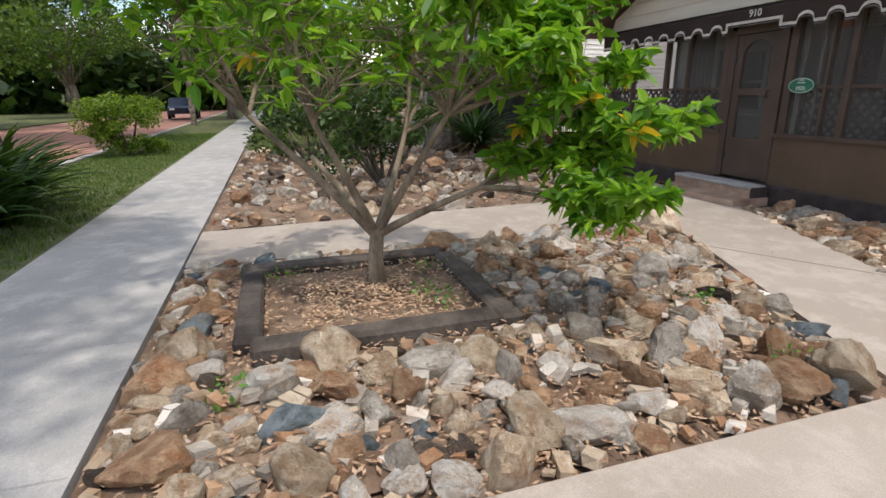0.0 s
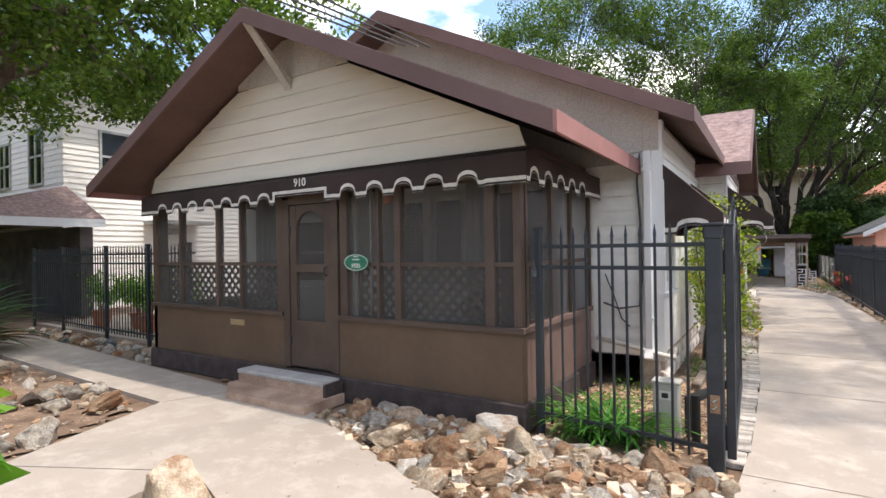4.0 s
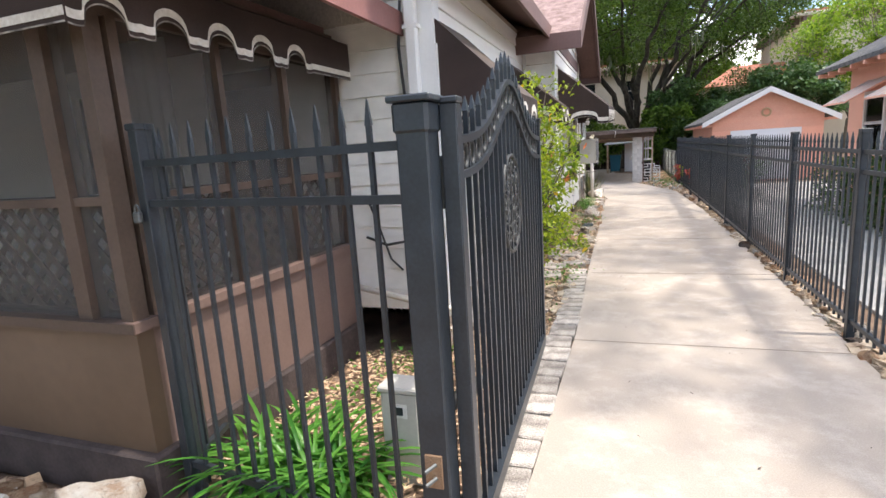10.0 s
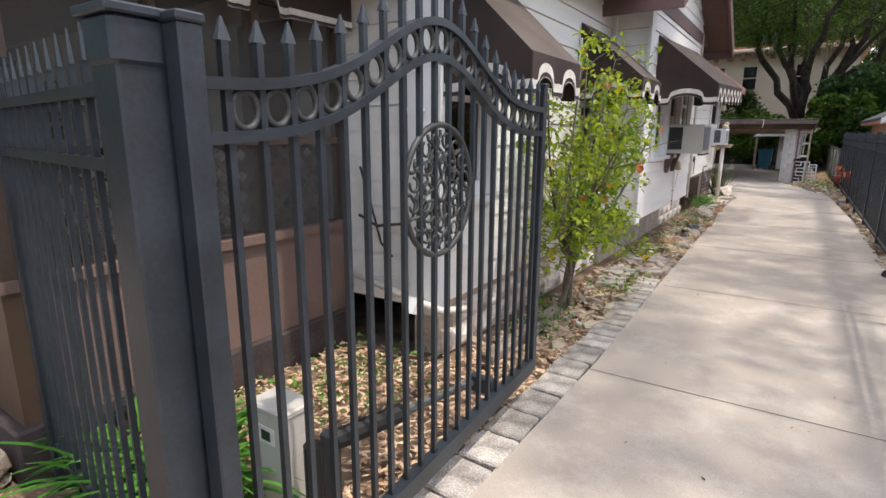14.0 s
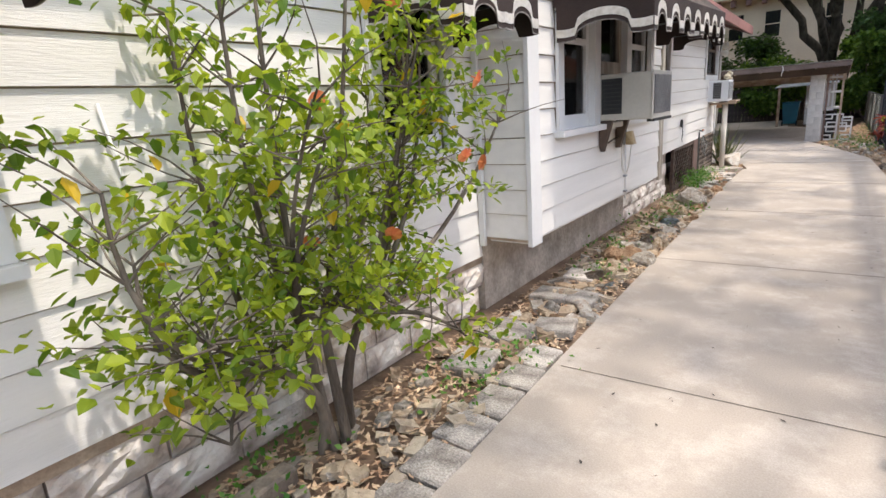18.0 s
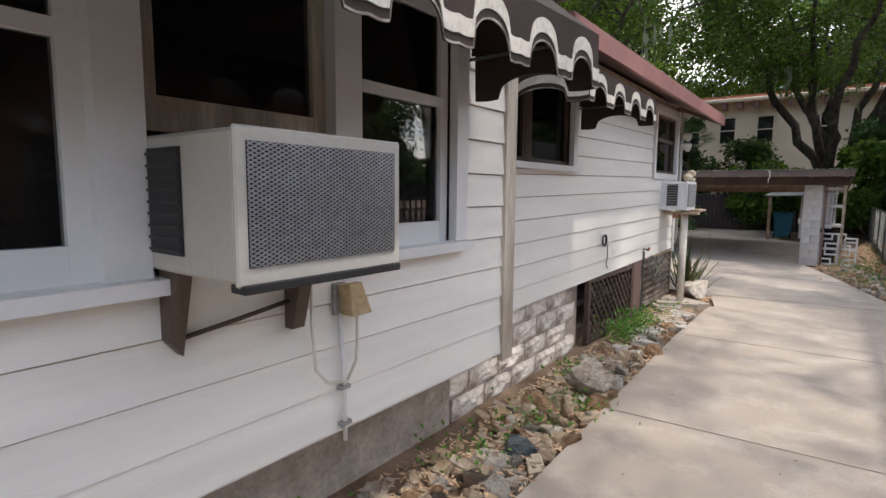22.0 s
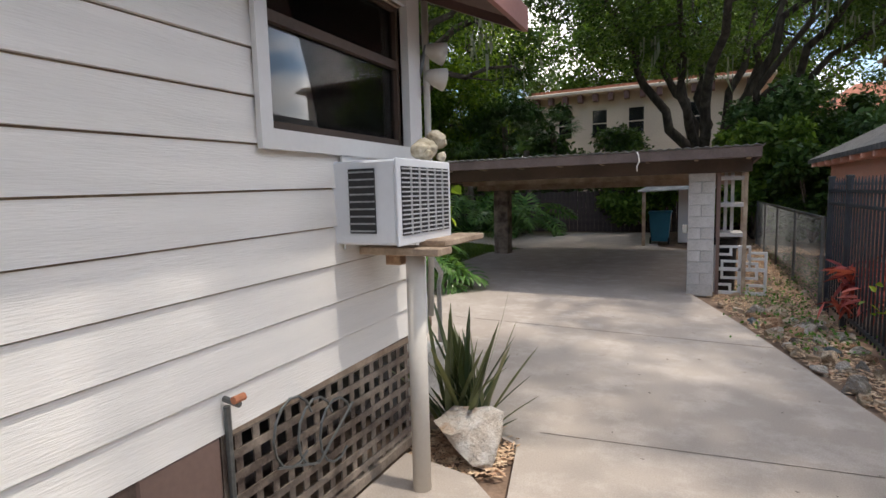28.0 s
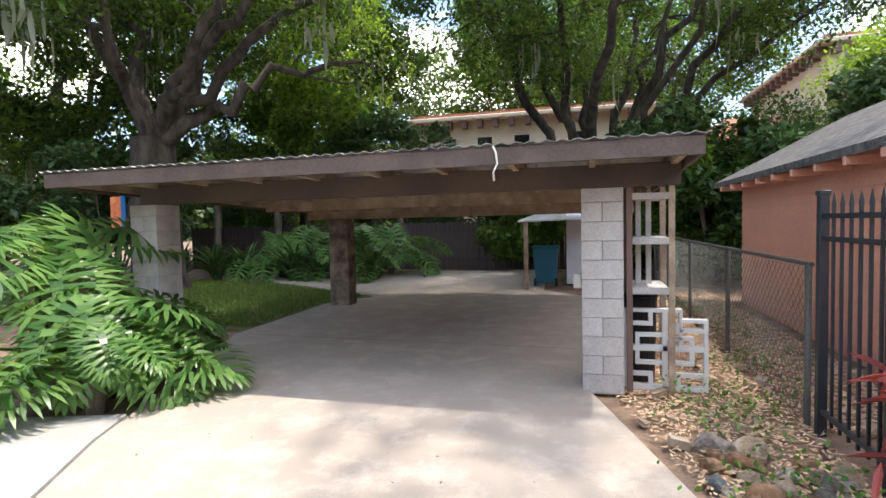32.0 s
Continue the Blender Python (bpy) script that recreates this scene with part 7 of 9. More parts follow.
def pebbles(label, poly, seed, count, m, heap=0.0, skip=None, lo=0.018, hi=0.055):
    """Small angular stones that fill the gaps."""
    r = np.random.default_rng(seed)
    xs_, ys_ = [p[0] for p in poly], [p[1] for p in poly]
    base = np.array([(1, 1, -1), (-1, 1, -1), (-1, -1, -1), (1, -1, -1), (1, 1, 1), (-1, 1, 1), (-1, -1, 1), (1, -1, 1)], float)
    faces6 = [(0, 1, 2, 3), (7, 6, 5, 4), (0, 4, 5, 1), (1, 5, 6, 2), (2, 6, 7, 3), (3, 7, 4, 0)]
    v, f = [], []
    while len(f) < count * 6:
        p = (r.uniform(min(xs_), max(xs_)), r.uniform(min(ys_), max(ys_)))
        if not inside(p, poly) or (skip and skip(p)):
            continue
        s = lo + (hi - lo) * r.random() ** 2
        a = r.uniform(0, 2 * math.pi)
        k = base * [1.25, 0.9, 0.6] * r.uniform(0.55, 1.0, (8, 3)) * s
        k = np.stack([k[:, 0] * math.cos(a) - k[:, 1] * math.sin(a), k[:, 0] * math.sin(a) + k[:, 1] * math.cos(a), k[:, 2] + 0.25 * k[:, 0]], 1)
        i = len(v)
        v += list(k + [p[0], p[1], -0.03 + heap * min(1, edge_gap(p, poly) / 0.7) + s * 0.5])
        f += [tuple(i + j for j in g) for g in faces6]
    return tagged(link("pebbles", raw_mesh("pebbles", v, f, m), None), label, "pebbles", kind="stuff")


def mound(name, poly, heap, m, label, seed):
    """Soil that rises gently from the edge of a bed."""
    r = np.random.default_rng(seed)
    xs_, ys_ = [p[0] for p in poly], [p[1] for p in poly]
    nx, ny = max(4, int((max(xs_) - min(xs_)) / 0.14)), max(4, int((max(ys_) - min(ys_)) / 0.14))
    gx, gy = np.linspace(min(xs_), max(xs_), nx), np.linspace(min(ys_), max(ys_), ny)
    v, idx, f = [], {}, []
    for i, x in enumerate(gx):
        for j, y in enumerate(gy):
            if inside((x, y), poly):
                idx[i, j] = len(v)
                v.append((x, y, -0.045 + heap * min(1, edge_gap((x, y), poly) / 0.7) + r.uniform(0, 0.02)))
    for i in range(nx - 1):
        for j in range(ny - 1):
            q = [(i, j), (i + 1, j), (i + 1, j + 1), (i, j + 1)]
            if all(k in idx for k in q):
                f.append(tuple(idx[k] for k in q))
    return tagged(link(name, raw_mesh(name, v, f, m, True), None), label, "soil", kind="structure")


def litter(label, poly, seed, count, size, m, heap=0.0, wide=0.35, skip=None):
    """Wood chips and dry leaves lying about."""
    r = np.random.default_rng(seed)
    xs_, ys_ = [p[0] for p in poly], [p[1] for p in poly]
    pts = []
    while len(pts) < count:
        p = (r.uniform(min(xs_), max(xs_)), r.uniform(min(ys_), max(ys_)))
        if inside(p, poly) and not (skip and skip(p)):
            pts.append((*p, -0.02 + heap * min(1, edge_gap(p, poly) / 0.7) + r.uniform(0, 0.02)))
    v, f = leaf_cards(r, pts, size, 0.0, wide)
    v = v.reshape(-1, 4, 3)
    base = v[:, :1, 2:3]
    v[:, :, 2:3] = base + (v[:, :, 2:3] - base) * 0.3
    return tagged(link("leaf_litter", raw_mesh("leaf_litter", v.reshape(-1, 3), f, m), None), label, "leaf litter", kind="stuff")


BED_A = [(-3.04, -6.8), (0.15, -6.8), (0.15, -3.3), (-0.68, -2.9), (-2.12, -2.34), (-3.08, -1.98)]
BED_B = [(-4.36, -6.78), (-4.58, -2.7), (-5.2, -1.15), (-13.0, -0.85), (-13.5, -6.78)]
BED_C = [(-3.4, -0.58), (0.14, -2.02), (0.16, -0.10), (-0.1, -0.10), (-1.4, -0.06), (-3.2, -0.06)]
planter = lambda p: -2.72 < p[0] < -0.95 and -6.4 < p[1] < -4.6
mound("bed_soil_front", BED_A, 0.07, "dirt", "brown mulch soil in the front rock bed", 1)
mound("bed_soil_left", BED_B, 0.06, "dirt", "brown mulch soil in the rock bed by the sidewalk", 2)
mound("bed_soil_house", BED_C, 0.08, "dirt", "brown mulch soil in the rock bed by the porch", 3)
rock_bed("tan, white and grey field stones heaped around a timber planter", BED_A, 11, 300, 0.075, 0.2, 0.06, planter)
rock_bed("dark brown and grey field stones beside the sidewalk", BED_B, 12, 260, 0.08, 0.2, 0.06, weights=stone_mix(tan=4, rust=3, grey=5, white=1, dark=4))
rock_bed("rust and grey field stones heaped in front of the porch", BED_C, 13, 140, 0.08, 0.24, 0.08, weights=stone_mix(tan=5, rust=6, grey=3, white=0.6, dark=1))
rock_bed("small stones along the porch base and side fence", [(-13, 0.45), (-13, 0.85), (-7.3, 0.55), (-7.25, -0.05), (-5.2, -0.05), (-5.2, -0.22)], 14, 70, 0.06, 0.14, 0.02)
litter("reddish wood chips between the stones of the front bed", BED_A, 21, 9000, 0.05, "chip", 0.085)
litter("reddish wood chips between stones by the sidewalk", BED_B, 22, 7000, 0.055, "chip", 0.065)
litter("dry leaves and chips between the stones by the porch", BED_C, 23, 4200, 0.05, "chip", 0.09)
for k, (m, n_) in enumerate((("stone_tan", 380), ("stone_grey", 300), ("stone_white", 110), ("stone_rust", 280))):
    pebbles("small broken stones filling the front rock bed", BED_A, 31 + k, n_, m, 0.08, planter)
    pebbles("small broken stones filling the rock bed by the porch", BED_C, 35 + k, n_ // 2, m, 0.10)
    pebbles("small broken stones filling the rock bed by the sidewalk", BED_B, 39 + k, n_, m, 0.07)
tp = thing("timber_planter", "low square planter of dark weathered timbers around the tree", "planter", rz=0)
for x0, y0_, x1, y1_ in ((-2.66, -6.34, -2.50, -4.70), (-2.48, -4.80, -1.06, -4.64), (-1.18, -6.22, -1.02, -4.82), (-2.48, -6.32, -1.20, -6.16)):
    part("timber", bbox(x0, y0_, -0.03, x1, y1_, 0.10 + 0.03 * (x0 > -2.4), bev=0.02), "timber", tp)
litter("pale chips and dry leaves inside the timber planter", [(-2.5, -6.15), (-1.2, -6.15), (-1.2, -4.82), (-2.5, -4.82)], 24, 2600, 0.055, "leaf_dry", 0.10)
SIDE_STRIP = [(-0.62, 2.3), (0.13, 2.45), (0.10, 8.8), (-0.14, 13.0), (-0.55, 13.0), (-0.55, 5.4)]
GATE_YARD = [(-1.42, 0.15), (-0.02, 0.12), (0.1, 2.4), (-0.6, 2.4), (-0.68, 2.0), (-1.4, 2.0)]
REAR_STRIP = [(2.15, 12.6), (1.95, 15.0), (1.32, 17.3), (0.95, 18.9), (1.0, 19.8), (2.05, 26.2), (2.9, 25.8), (3.0, 18.6), (2.1, 18.4)]
litter("brown dry leaves in the gate yard", GATE_YARD, 25, 3200, 0.06, "leaf_dry", 0.0)
litter("brown leaf litter along the side of the house", SIDE_STRIP, 26, 8000, 0.05, "leaf_dry", 0.0)
litter("thick brown leaf litter beside the carport", REAR_STRIP, 27, 17000, 0.055, "leaf_dry", 0.0)
rock_bed("mossy stones along the house wall beside the driveway", [(-0.3, 5.3), (0.12, 5.3), (0.08, 9.0), (-0.05, 12.6), (-0.4, 12.6), (-0.4, 8.9)], 15, 130, 0.05, 0.13, 0.0)
rock_bed("tan stones between driveway and iron fence", [(2.10, -1.5), (2.36, -1.5), (2.34, 9.4), (2.10, 9.4)], 16, 80, 0.07, 0.125, 0.0)
pebbles("small gravel along the iron fence", [(2.12, -2.4), (2.34, -2.4), (2.32, 12), (2.10, 12)], 45, 1200, "stone_tan", 0.0)
SIDE_INNER = [(-0.60, 2.4), (0.07, 2.5), (0.04, 8.8), (-0.20, 12.9), (-0.55, 12.9), (-0.55, 5.4)]
pebbles("small tan rubble along the house", SIDE_INNER, 46, 620, "stone_tan", -0.012)
pebbles("small grey rubble along the house", SIDE_INNER, 48, 170, "stone_grey", -0.012)
pebbles("small rubble beside the carport", REAR_STRIP, 47, 260, "stone_tan", 0.0)
rock_bed("pale stones along the driveway curve", [(2.10, 10.0), (2.14, 18.0), (1.30, 18.2), (1.2, 17.9), (1.9, 15.0)], 17, 70, 0.06, 0.14, 0.0)

litter("brown mulch around the snake plants", [(-0.62, 13.62), (-0.10, 13.56), (-0.10, 14.0), (-0.62, 14.5)], 29, 1500, 0.05, "leaf_dry", 0.0)
# bits of leaf and twig blown over the concrete
r = np.random.default_rng(28)
spots = np.stack([r.uniform(0.25, 2.05, 170), r.uniform(-3.0, 17.5, 170), np.full(170, 0.006)], 1)
spots = np.concatenate([spots, np.stack([r.uniform(-3.2, 0.5, 90), r.uniform(14.8, 24.0, 90), np.full(90, 0.006)], 1), np.stack([r.uniform(-4.2, -0.6, 25), r.uniform(-2.2, -1.2, 25), np.full(25, 0.006)], 1)])
v, f = leaf_cards(r, spots, 0.028, 0.0, 0.4)
v[:, 2] = 0.005 + np.abs(v[:, 2] - 0.005) * 0.15
tagged(link("leaf_bits", raw_mesh("leaf_bits", v, f, "timber"), None), "dark bits of leaf and twig scattered on the concrete", "leaf litter", kind="stuff")
# edging pavers and stepping stones
pvr = thing("paver_row", "row of rough square concrete pavers edging the driveway", "pavers")
PV = [stock("paver", bbox(-0.105, -h_, -0.04, 0.105, h_, 0.012, bev=0.008), "paver") for h_ in (0.128, 0.118, 0.124)]
for k in range(18):
    piece("paver", PV[k % 3], pvr, (0.075, 0.088, 0.098, 0.10)[min(k, 3)] + 0.008 * math.sin(k * 2.1) - 0.012 * max(0, k - 11), 0.26 + 0.266 * k, -0.004 + 0.005 * (k % 3 == 1), 1.5 * math.sin(k * 3.1), 1.2 * math.cos(k * 2.3), 3 * math.sin(k * 1.7))
ss = thing("stepping_stones", "old square concrete slabs laid loosely along the house", "pavers")
for x, y, rz_, s in ((-0.28, 4.55, 8, 1.3), (-0.30, 5.0, -6, 1.4), (-0.06, 5.2, 14, 1.25), (-0.33, 5.75, 4, 1.3), (-0.10, 5.75, -9, 1.15), (-0.30, 6.25, 5, 1.2), (-0.2, 11.1, 20, 1.2), (-0.3, 11.5, -12, 1.3), (-0.14, 11.95, 9, 1.3), (-0.33, 12.2, 2, 1.2), (-0.2, 12.55, -14, 1.3), (-0.38, 12.85, 6, 1.2), (-0.24, 10.7, 30, 1.1)):
    piece("paver", PV[0], ss, x, y, 0.01, 3 * math.sin(x * 40), 3 * math.cos(y * 9), rz_, (s, s * 0.8, 1.2))
solid("garden_timber", bbox(-0.42, 2.15, -0.03, -0.33, 3.35, 0.06, bev=0.01), "weathered", "weathered timber edging on the soil by the house", "timber")
for x, y, s, k, nm in ((-0.29, 13.82, 0.25, 12, "pale boulder beside the sword plant"), (0.0, -3.42, 0.17, 5, "large dark stone at the driveway corner"), (-2.75, -2.32, 0.27, 4, "tall grey stone at the bed corner"), (-0.12, 9.55, 0.2, 6, "flat grey boulder near the block footing")):
    b_ = tagged(new("boulder", ROCKS[k]), nm, "boulder")
    b_.matrix_basis = pose(x * U, y * U, s * 0.4 * U, 4, 6, 40 * k) @ Matrix.Diagonal((s * U * 1.1, s * U, s * U * 0.8, 1))


# ---- plants ----
def branching(seed, base, height, spread, stems, twigs, r0, lean=0.35, sub=3, crook=0.18):
    """Stems that fork from one base; gives the wood and the ends of its twigs."""
    r = np.random.default_rng(seed)
    bm = B()
    ends = []
    for s in range(stems):
        az = 2 * math.pi * (s + r.uniform(-0.3, 0.3)) / stems
        p = Vector(base) + Vector((0.03 * math.cos(az), 0.03 * math.sin(az), 0))
        d = Vector((lean * math.cos(az), lean * math.sin(az), 1)).normalized()
        pts, rad = [p.copy()], [r0]
        n = 7
        for k in range(n):
            d = (d + Vector(r.normal(0, crook, 3))).normalized()
            d.z = max(d.z, 0.25)
            p = p + d * height * r.uniform(0.7, 1.05) / n
            pts.append(p.copy())
            rad.append(r0 * (1 - 0.8 * (k + 1) / n) + 0.003)
            if k > 1:
                for _ in range(twigs):
                    a2 = r.uniform(0, 2 * math.pi)
                    q, e = p.copy(), Vector((math.cos(a2), math.sin(a2), r.uniform(0.0, 0.9))).normalized()
                    tp_, tr_ = [q.copy()], [rad[-1] * 0.6]
                    for j in range(sub):
                        e = (e + Vector(r.normal(0, 0.25, 3))).normalized()
                        q = q + e * spread * r.uniform(0.5, 1.0) / sub
                        tp_.append(q.copy())
                        tr_.append(max(0.0025, tr_[-1] * 0.65))
                        ends.append(tuple(q))
                    tube(bm, tp_, tr_, 5, False)
        ends.append(tuple(p))
        tube(bm, pts, rad, 7, False)
    return bm, np.array(ends)


def leafy(name, label, category, wood, ends, seed, per, radius, size, m, bark="bark_pale", wide=0.45, droop=0.3, keep=1.0, extra=()):
    t = thing(name, label, category)
    part("trunk", wood, bark, t, "", True)
    r = np.random.default_rng(seed)
    c = ends[r.random(len(ends)) < keep]
    pts = np.repeat(c, per, 0) + r.normal(0, radius, (len(c) * per, 3))
    v, f = leaf_blades(r, pts, size, droop, wide)
    part_ob = link("crown", raw_mesh("crown", v, f, m), None, t)
    for m2, share in extra:
        pick = pts[r.random(len(pts)) < share]
        v, f = leaf_blades(r, pick, size * 1.1, droop, wide)
        link("leaf_spray", raw_mesh("leaf_spray", v, f, m2), None, t)
    return t, pts


def curve(a, c, b, n=7):
    """Points along a bend from a towards c to b."""
    a, b, c = Vector(a), Vector(b), Vector(c)
    return [a.lerp(c, t).lerp(c.lerp(b, t), t) for t in np.linspace(0, 1, n)]


def twigs_on(bm, r, path, count, length, rad, start=0.35, rise=0.5):
    """Side twigs along a bent branch; gives points along them, ends last."""
    out = []
    for _ in range(count):
        p = path[int(r.uniform(start, 0.999) * len(path))]
        az = r.uniform(0, 2 * math.pi)
        d = Vector((math.cos(az), math.sin(az), r.uniform(-0.1, 1.3) * rise * 2)).normalized()
        L = length * r.uniform(0.5, 1.1)
        k = Vector(r.normal(0, 0.12 * L, 3))
        tw = curve(p, p + d * L * 0.5 + k, p + d * L, 4)
        tube(bm, tw, [rad, rad * 0.7, rad * 0.5, rad * 0.3], 5, False)
        out += [tuple(tw[2]), tuple(tw[3])]
    return out


# citrus: bare grey twigs inside, bright leaf rosettes on the sunny ends
r = np.random.default_rng(8)
citrus_tree = thing("citrus_tree", "small citrus tree with bare twigs, glossy green and some yellow leaves", "tree")
wood = tube(B(), [(-2.05, -5.36, -0.05), (-2.06, -5.37, 0.22), (-2.04, -5.35, 0.46)], [0.066, 0.056, 0.05], 9)
bare, lush = [], []
HUBS = [Vector(g) for g in ((-1.5, -4.78, 0.80), (-1.62, -4.95, 1.25), (-2.4, -5.75, 0.95), (-2.35, -5.05, 1.10), (-1.85, -5.75, 1.2), (-2.3, -6.15, 1.25))]
for k, g in enumerate(HUBS):
    a = Vector((-2.05, -5.36, 0.40))
    tube(wood, curve(a, a.lerp(g, 0.5) + Vector((0.03 * (k - 2), 0.02, 0.02)), g, 6), np.linspace(0.034, 0.018, 6).tolist(), 8, False)
for k in range(14):
    az = 2 * math.pi * k * 0.382
    e = Vector((-2.05 + 0.95 * math.cos(az) * r.uniform(0.5, 1), -5.36 + 1.5 * math.sin(az) * r.uniform(0.5, 1.1), r.uniform(1.3, 2.6)))
    c = Vector((-2.05, -5.36, 0.46)).lerp(e, 0.45) + Vector((r.normal(0, 0.12), r.normal(0, 0.12), 0.05))
    hub = min(HUBS, key=lambda g: (g - e).length)
    pth = curve(hub, hub.lerp(e, 0.5) + Vector((r.normal(0, 0.08), r.normal(0, 0.08), 0.05)), e, 9)
    for i_ in range(2, 9):
        pth[i_] = pth[i_] + Vector(r.normal(0, 0.025, 3))
    tube(wood, pth, np.linspace(0.017, 0.004, 9).tolist(), 7, False)
    ends_ = twigs_on(wood, r, pth, 22, 0.42, 0.0065, 0.25, 0.4)
    for q_ in list(ends_):
        if r.random() < 0.5:
            b_ = Vector(q_) + Vector(r.normal(0, 0.13, 3))
            tube(wood, [Vector(q_), b_], [0.003, 0.0015], 4, False)
            ends_.append(tuple(b_))
    bare += ends_
for e, n_ in (((-0.62, -4.28, 0.82), 16), ((-0.80, -4.02, 1.18), 18), ((-0.85, -4.35, 0.72), 16), ((-1.02, -4.15, 1.0), 20), ((-1.0, -4.4, 1.3), 20), ((-1.2, -4.1, 1.45), 18), ((-0.95, -4.7, 1.55), 18), ((-1.3, -4.5, 1.75), 20),
              ((-1.35, -4.15, 1.85), 16), ((-1.2, -4.9, 1.95), 18), ((-1.7, -4.6, 2.2), 20), ((-2.2, -4.4, 2.3), 18), ((-1.4, -5.2, 2.05), 18), ((-1.5, -5.9, 2.1), 16), ((-1.8, -6.5, 1.95), 14), ((-1.3, -4.5, 0.95), 16)):
    e = Vector(e)
    a = Vector((-2.04, -5.34, 0.44))
    a = min(HUBS, key=lambda g: (g - e).length)
    pth = curve(a, a.lerp(e, 0.5) + Vector((r.normal(0, 0.05), r.normal(0, 0.05), 0.07)), e, 8)
    tube(wood, pth, np.linspace(0.017, 0.005, 8).tolist(), 7, False)
    lush += twigs_on(wood, r, pth, n_, 0.24, 0.005, 0.74, 0.3)
part("trunk", wood, "bark_pale", citrus_tree, "", True)
bare, lush = np.array(bare), np.array(lush)
hang = bare[(r.random(len(bare)) < 0.26) | ((bare[:, 2] > 1.75) & (r.random(len(bare)) < 0.6))]
pts = np.concatenate([np.repeat(lush, 9, 0), np.repeat(hang, 6, 0)])
pts = pts + r.normal(0, 0.012, pts.shape)
v, f = leaf_blades(r, pts, 0.105, 0.05, 0.46)
link("crown", raw_mesh("crown", v, f, "citrus"), None, citrus_tree)
odd = np.repeat(np.concatenate([lush, hang])[r.random(len(lush) + len(hang)) < 0.035], 4, 0)
v, f = leaf_blades(r, odd, 0.115, 0.4, 0.46)
tagged(link("leaf_spray", raw_mesh("leaf_spray", v, f, "citrus_yellow"), None, citrus_tree), "yellowing leaves", kind="stuff")

# hibiscus spreading along the wall
r = np.random.default_rng(16)
hib = thing("hibiscus_bush", "tall open hibiscus bush with light green leaves and orange flowers", "shrub")
wood = B()
ends = []
for k in range(5):
    side_ = -1 + 2 * k / 4
    a = Vector((-0.42 + r.normal(0, 0.04), 3.66 + 0.10 * side_, -0.04))
    fork = Vector((-0.33 + r.normal(0, 0.07), 3.62 + 0.34 * side_, r.uniform(0.5, 0.85)))
    stem = curve(a, a.lerp(fork, 0.5) + Vector((r.normal(0, 0.05), -0.08 * side_ + r.normal(0, 0.05), 0.05)), fork, 7)
    tube(wood, stem, np.linspace(0.027, 0.019, 7).tolist(), 7, False)
    for j in range(4):
        e = Vector((r.uniform(-0.5, 0.08), 3.70 + 0.62 * side_ + r.normal(0, 0.30), r.uniform(1.25, 2.2) - 0.25 * abs(side_)))
        if j == 3:
            e.z, e.y = r.uniform(0.35, 0.9), min(e.y, 4.05)
        e.y = min(max(e.y, 2.72), 4.70)
        out = Vector((r.normal(0, 0.05), 0.45 * (e.y - fork.y) + r.normal(0, 0.07), -0.12 if j < 3 else 0.15))
        limb = curve(fork, fork.lerp(e, 0.45) + out, e, 9)
        tube(wood, limb, np.linspace(0.017, 0.005, 9).tolist(), 6, False)
        ends += twigs_on(wood, r, limb, 18, 0.34, 0.0045, 0.25, 0.45)
ends = np.array(ends)
ends[:, 0] = np.clip(ends[:, 0], -0.60, 0.16)
ends = ends[ends[:, 1] < 4.62]
part("trunk", wood, "bark", hib, "", True)
pts = np.repeat(ends, 10, 0) + r.normal(0, 0.036, (len(ends) * 10, 3))
pts = pts[r.random(len(pts)) < 0.35 + 0.42 * np.clip(pts[:, 2] / 1.2, 0, 1)]
pts[:, 0] = np.clip(pts[:, 0], -0.60, 0.3)
v, f = leaf_blades(r, pts, 0.046, 0.35, 0.66)
v[:, 0] = np.maximum(v[:, 0], -0.665)
link("crown", raw_mesh("crown", v, f, "hibiscus"), None, hib)
v, f = leaf_blades(r, pts[r.random(len(pts)) < 0.008], 0.075, 0.6, 0.66)
tagged(link("leaf_spray", raw_mesh("leaf_spray", v, f, "citrus_yellow"), None, hib), "yellowing leaves", kind="stuff")
petal = B()
for k in range(5):
    a = 2 * math.pi * k / 5
    rows = []
    for q, w in ((0.0, 0.006), (0.35, 0.02), (0.75, 0.028), (1.0, 0.018)):
        c = Vector((math.cos(a), math.sin(a), 0)) * 0.05 * q + Vector((0, 0, 0.035 * q * (1 - 0.5 * q)))
        s = Vector((-math.sin(a), math.cos(a), 0.12)) * w
        rows.append((petal.verts.new(c + s), petal.verts.new(c - s)))
    for (a0, b0), (a1, b1) in zip(rows, rows[1:]):
        petal.faces.new((a0, a1, b1, b0))
tube(petal, [(0, 0, 0), (0, 0, 0.05)], [0.004, 0.003], 5)
FLOWER = stock("flower", petal, "orange", True)
for x, y, z in ((0.20, 4.02, 1.50), (-0.035, 4.40, 1.15), (-0.3, 4.4, 1.5), (-0.05, 3.45, 1.45), (-0.35, 4.2, 1.9), (-0.2, 3.9, 0.9), (0.0, 4.2, 1.2), (-0.25, 3.5, 0.95)):
    k = 0.75 if z < 1.6 else 1.0
    piece("flower", FLOWER, hib, x, y, z, 60 * math.sin(x * 50), 55, 40 * y, (k, k, k))


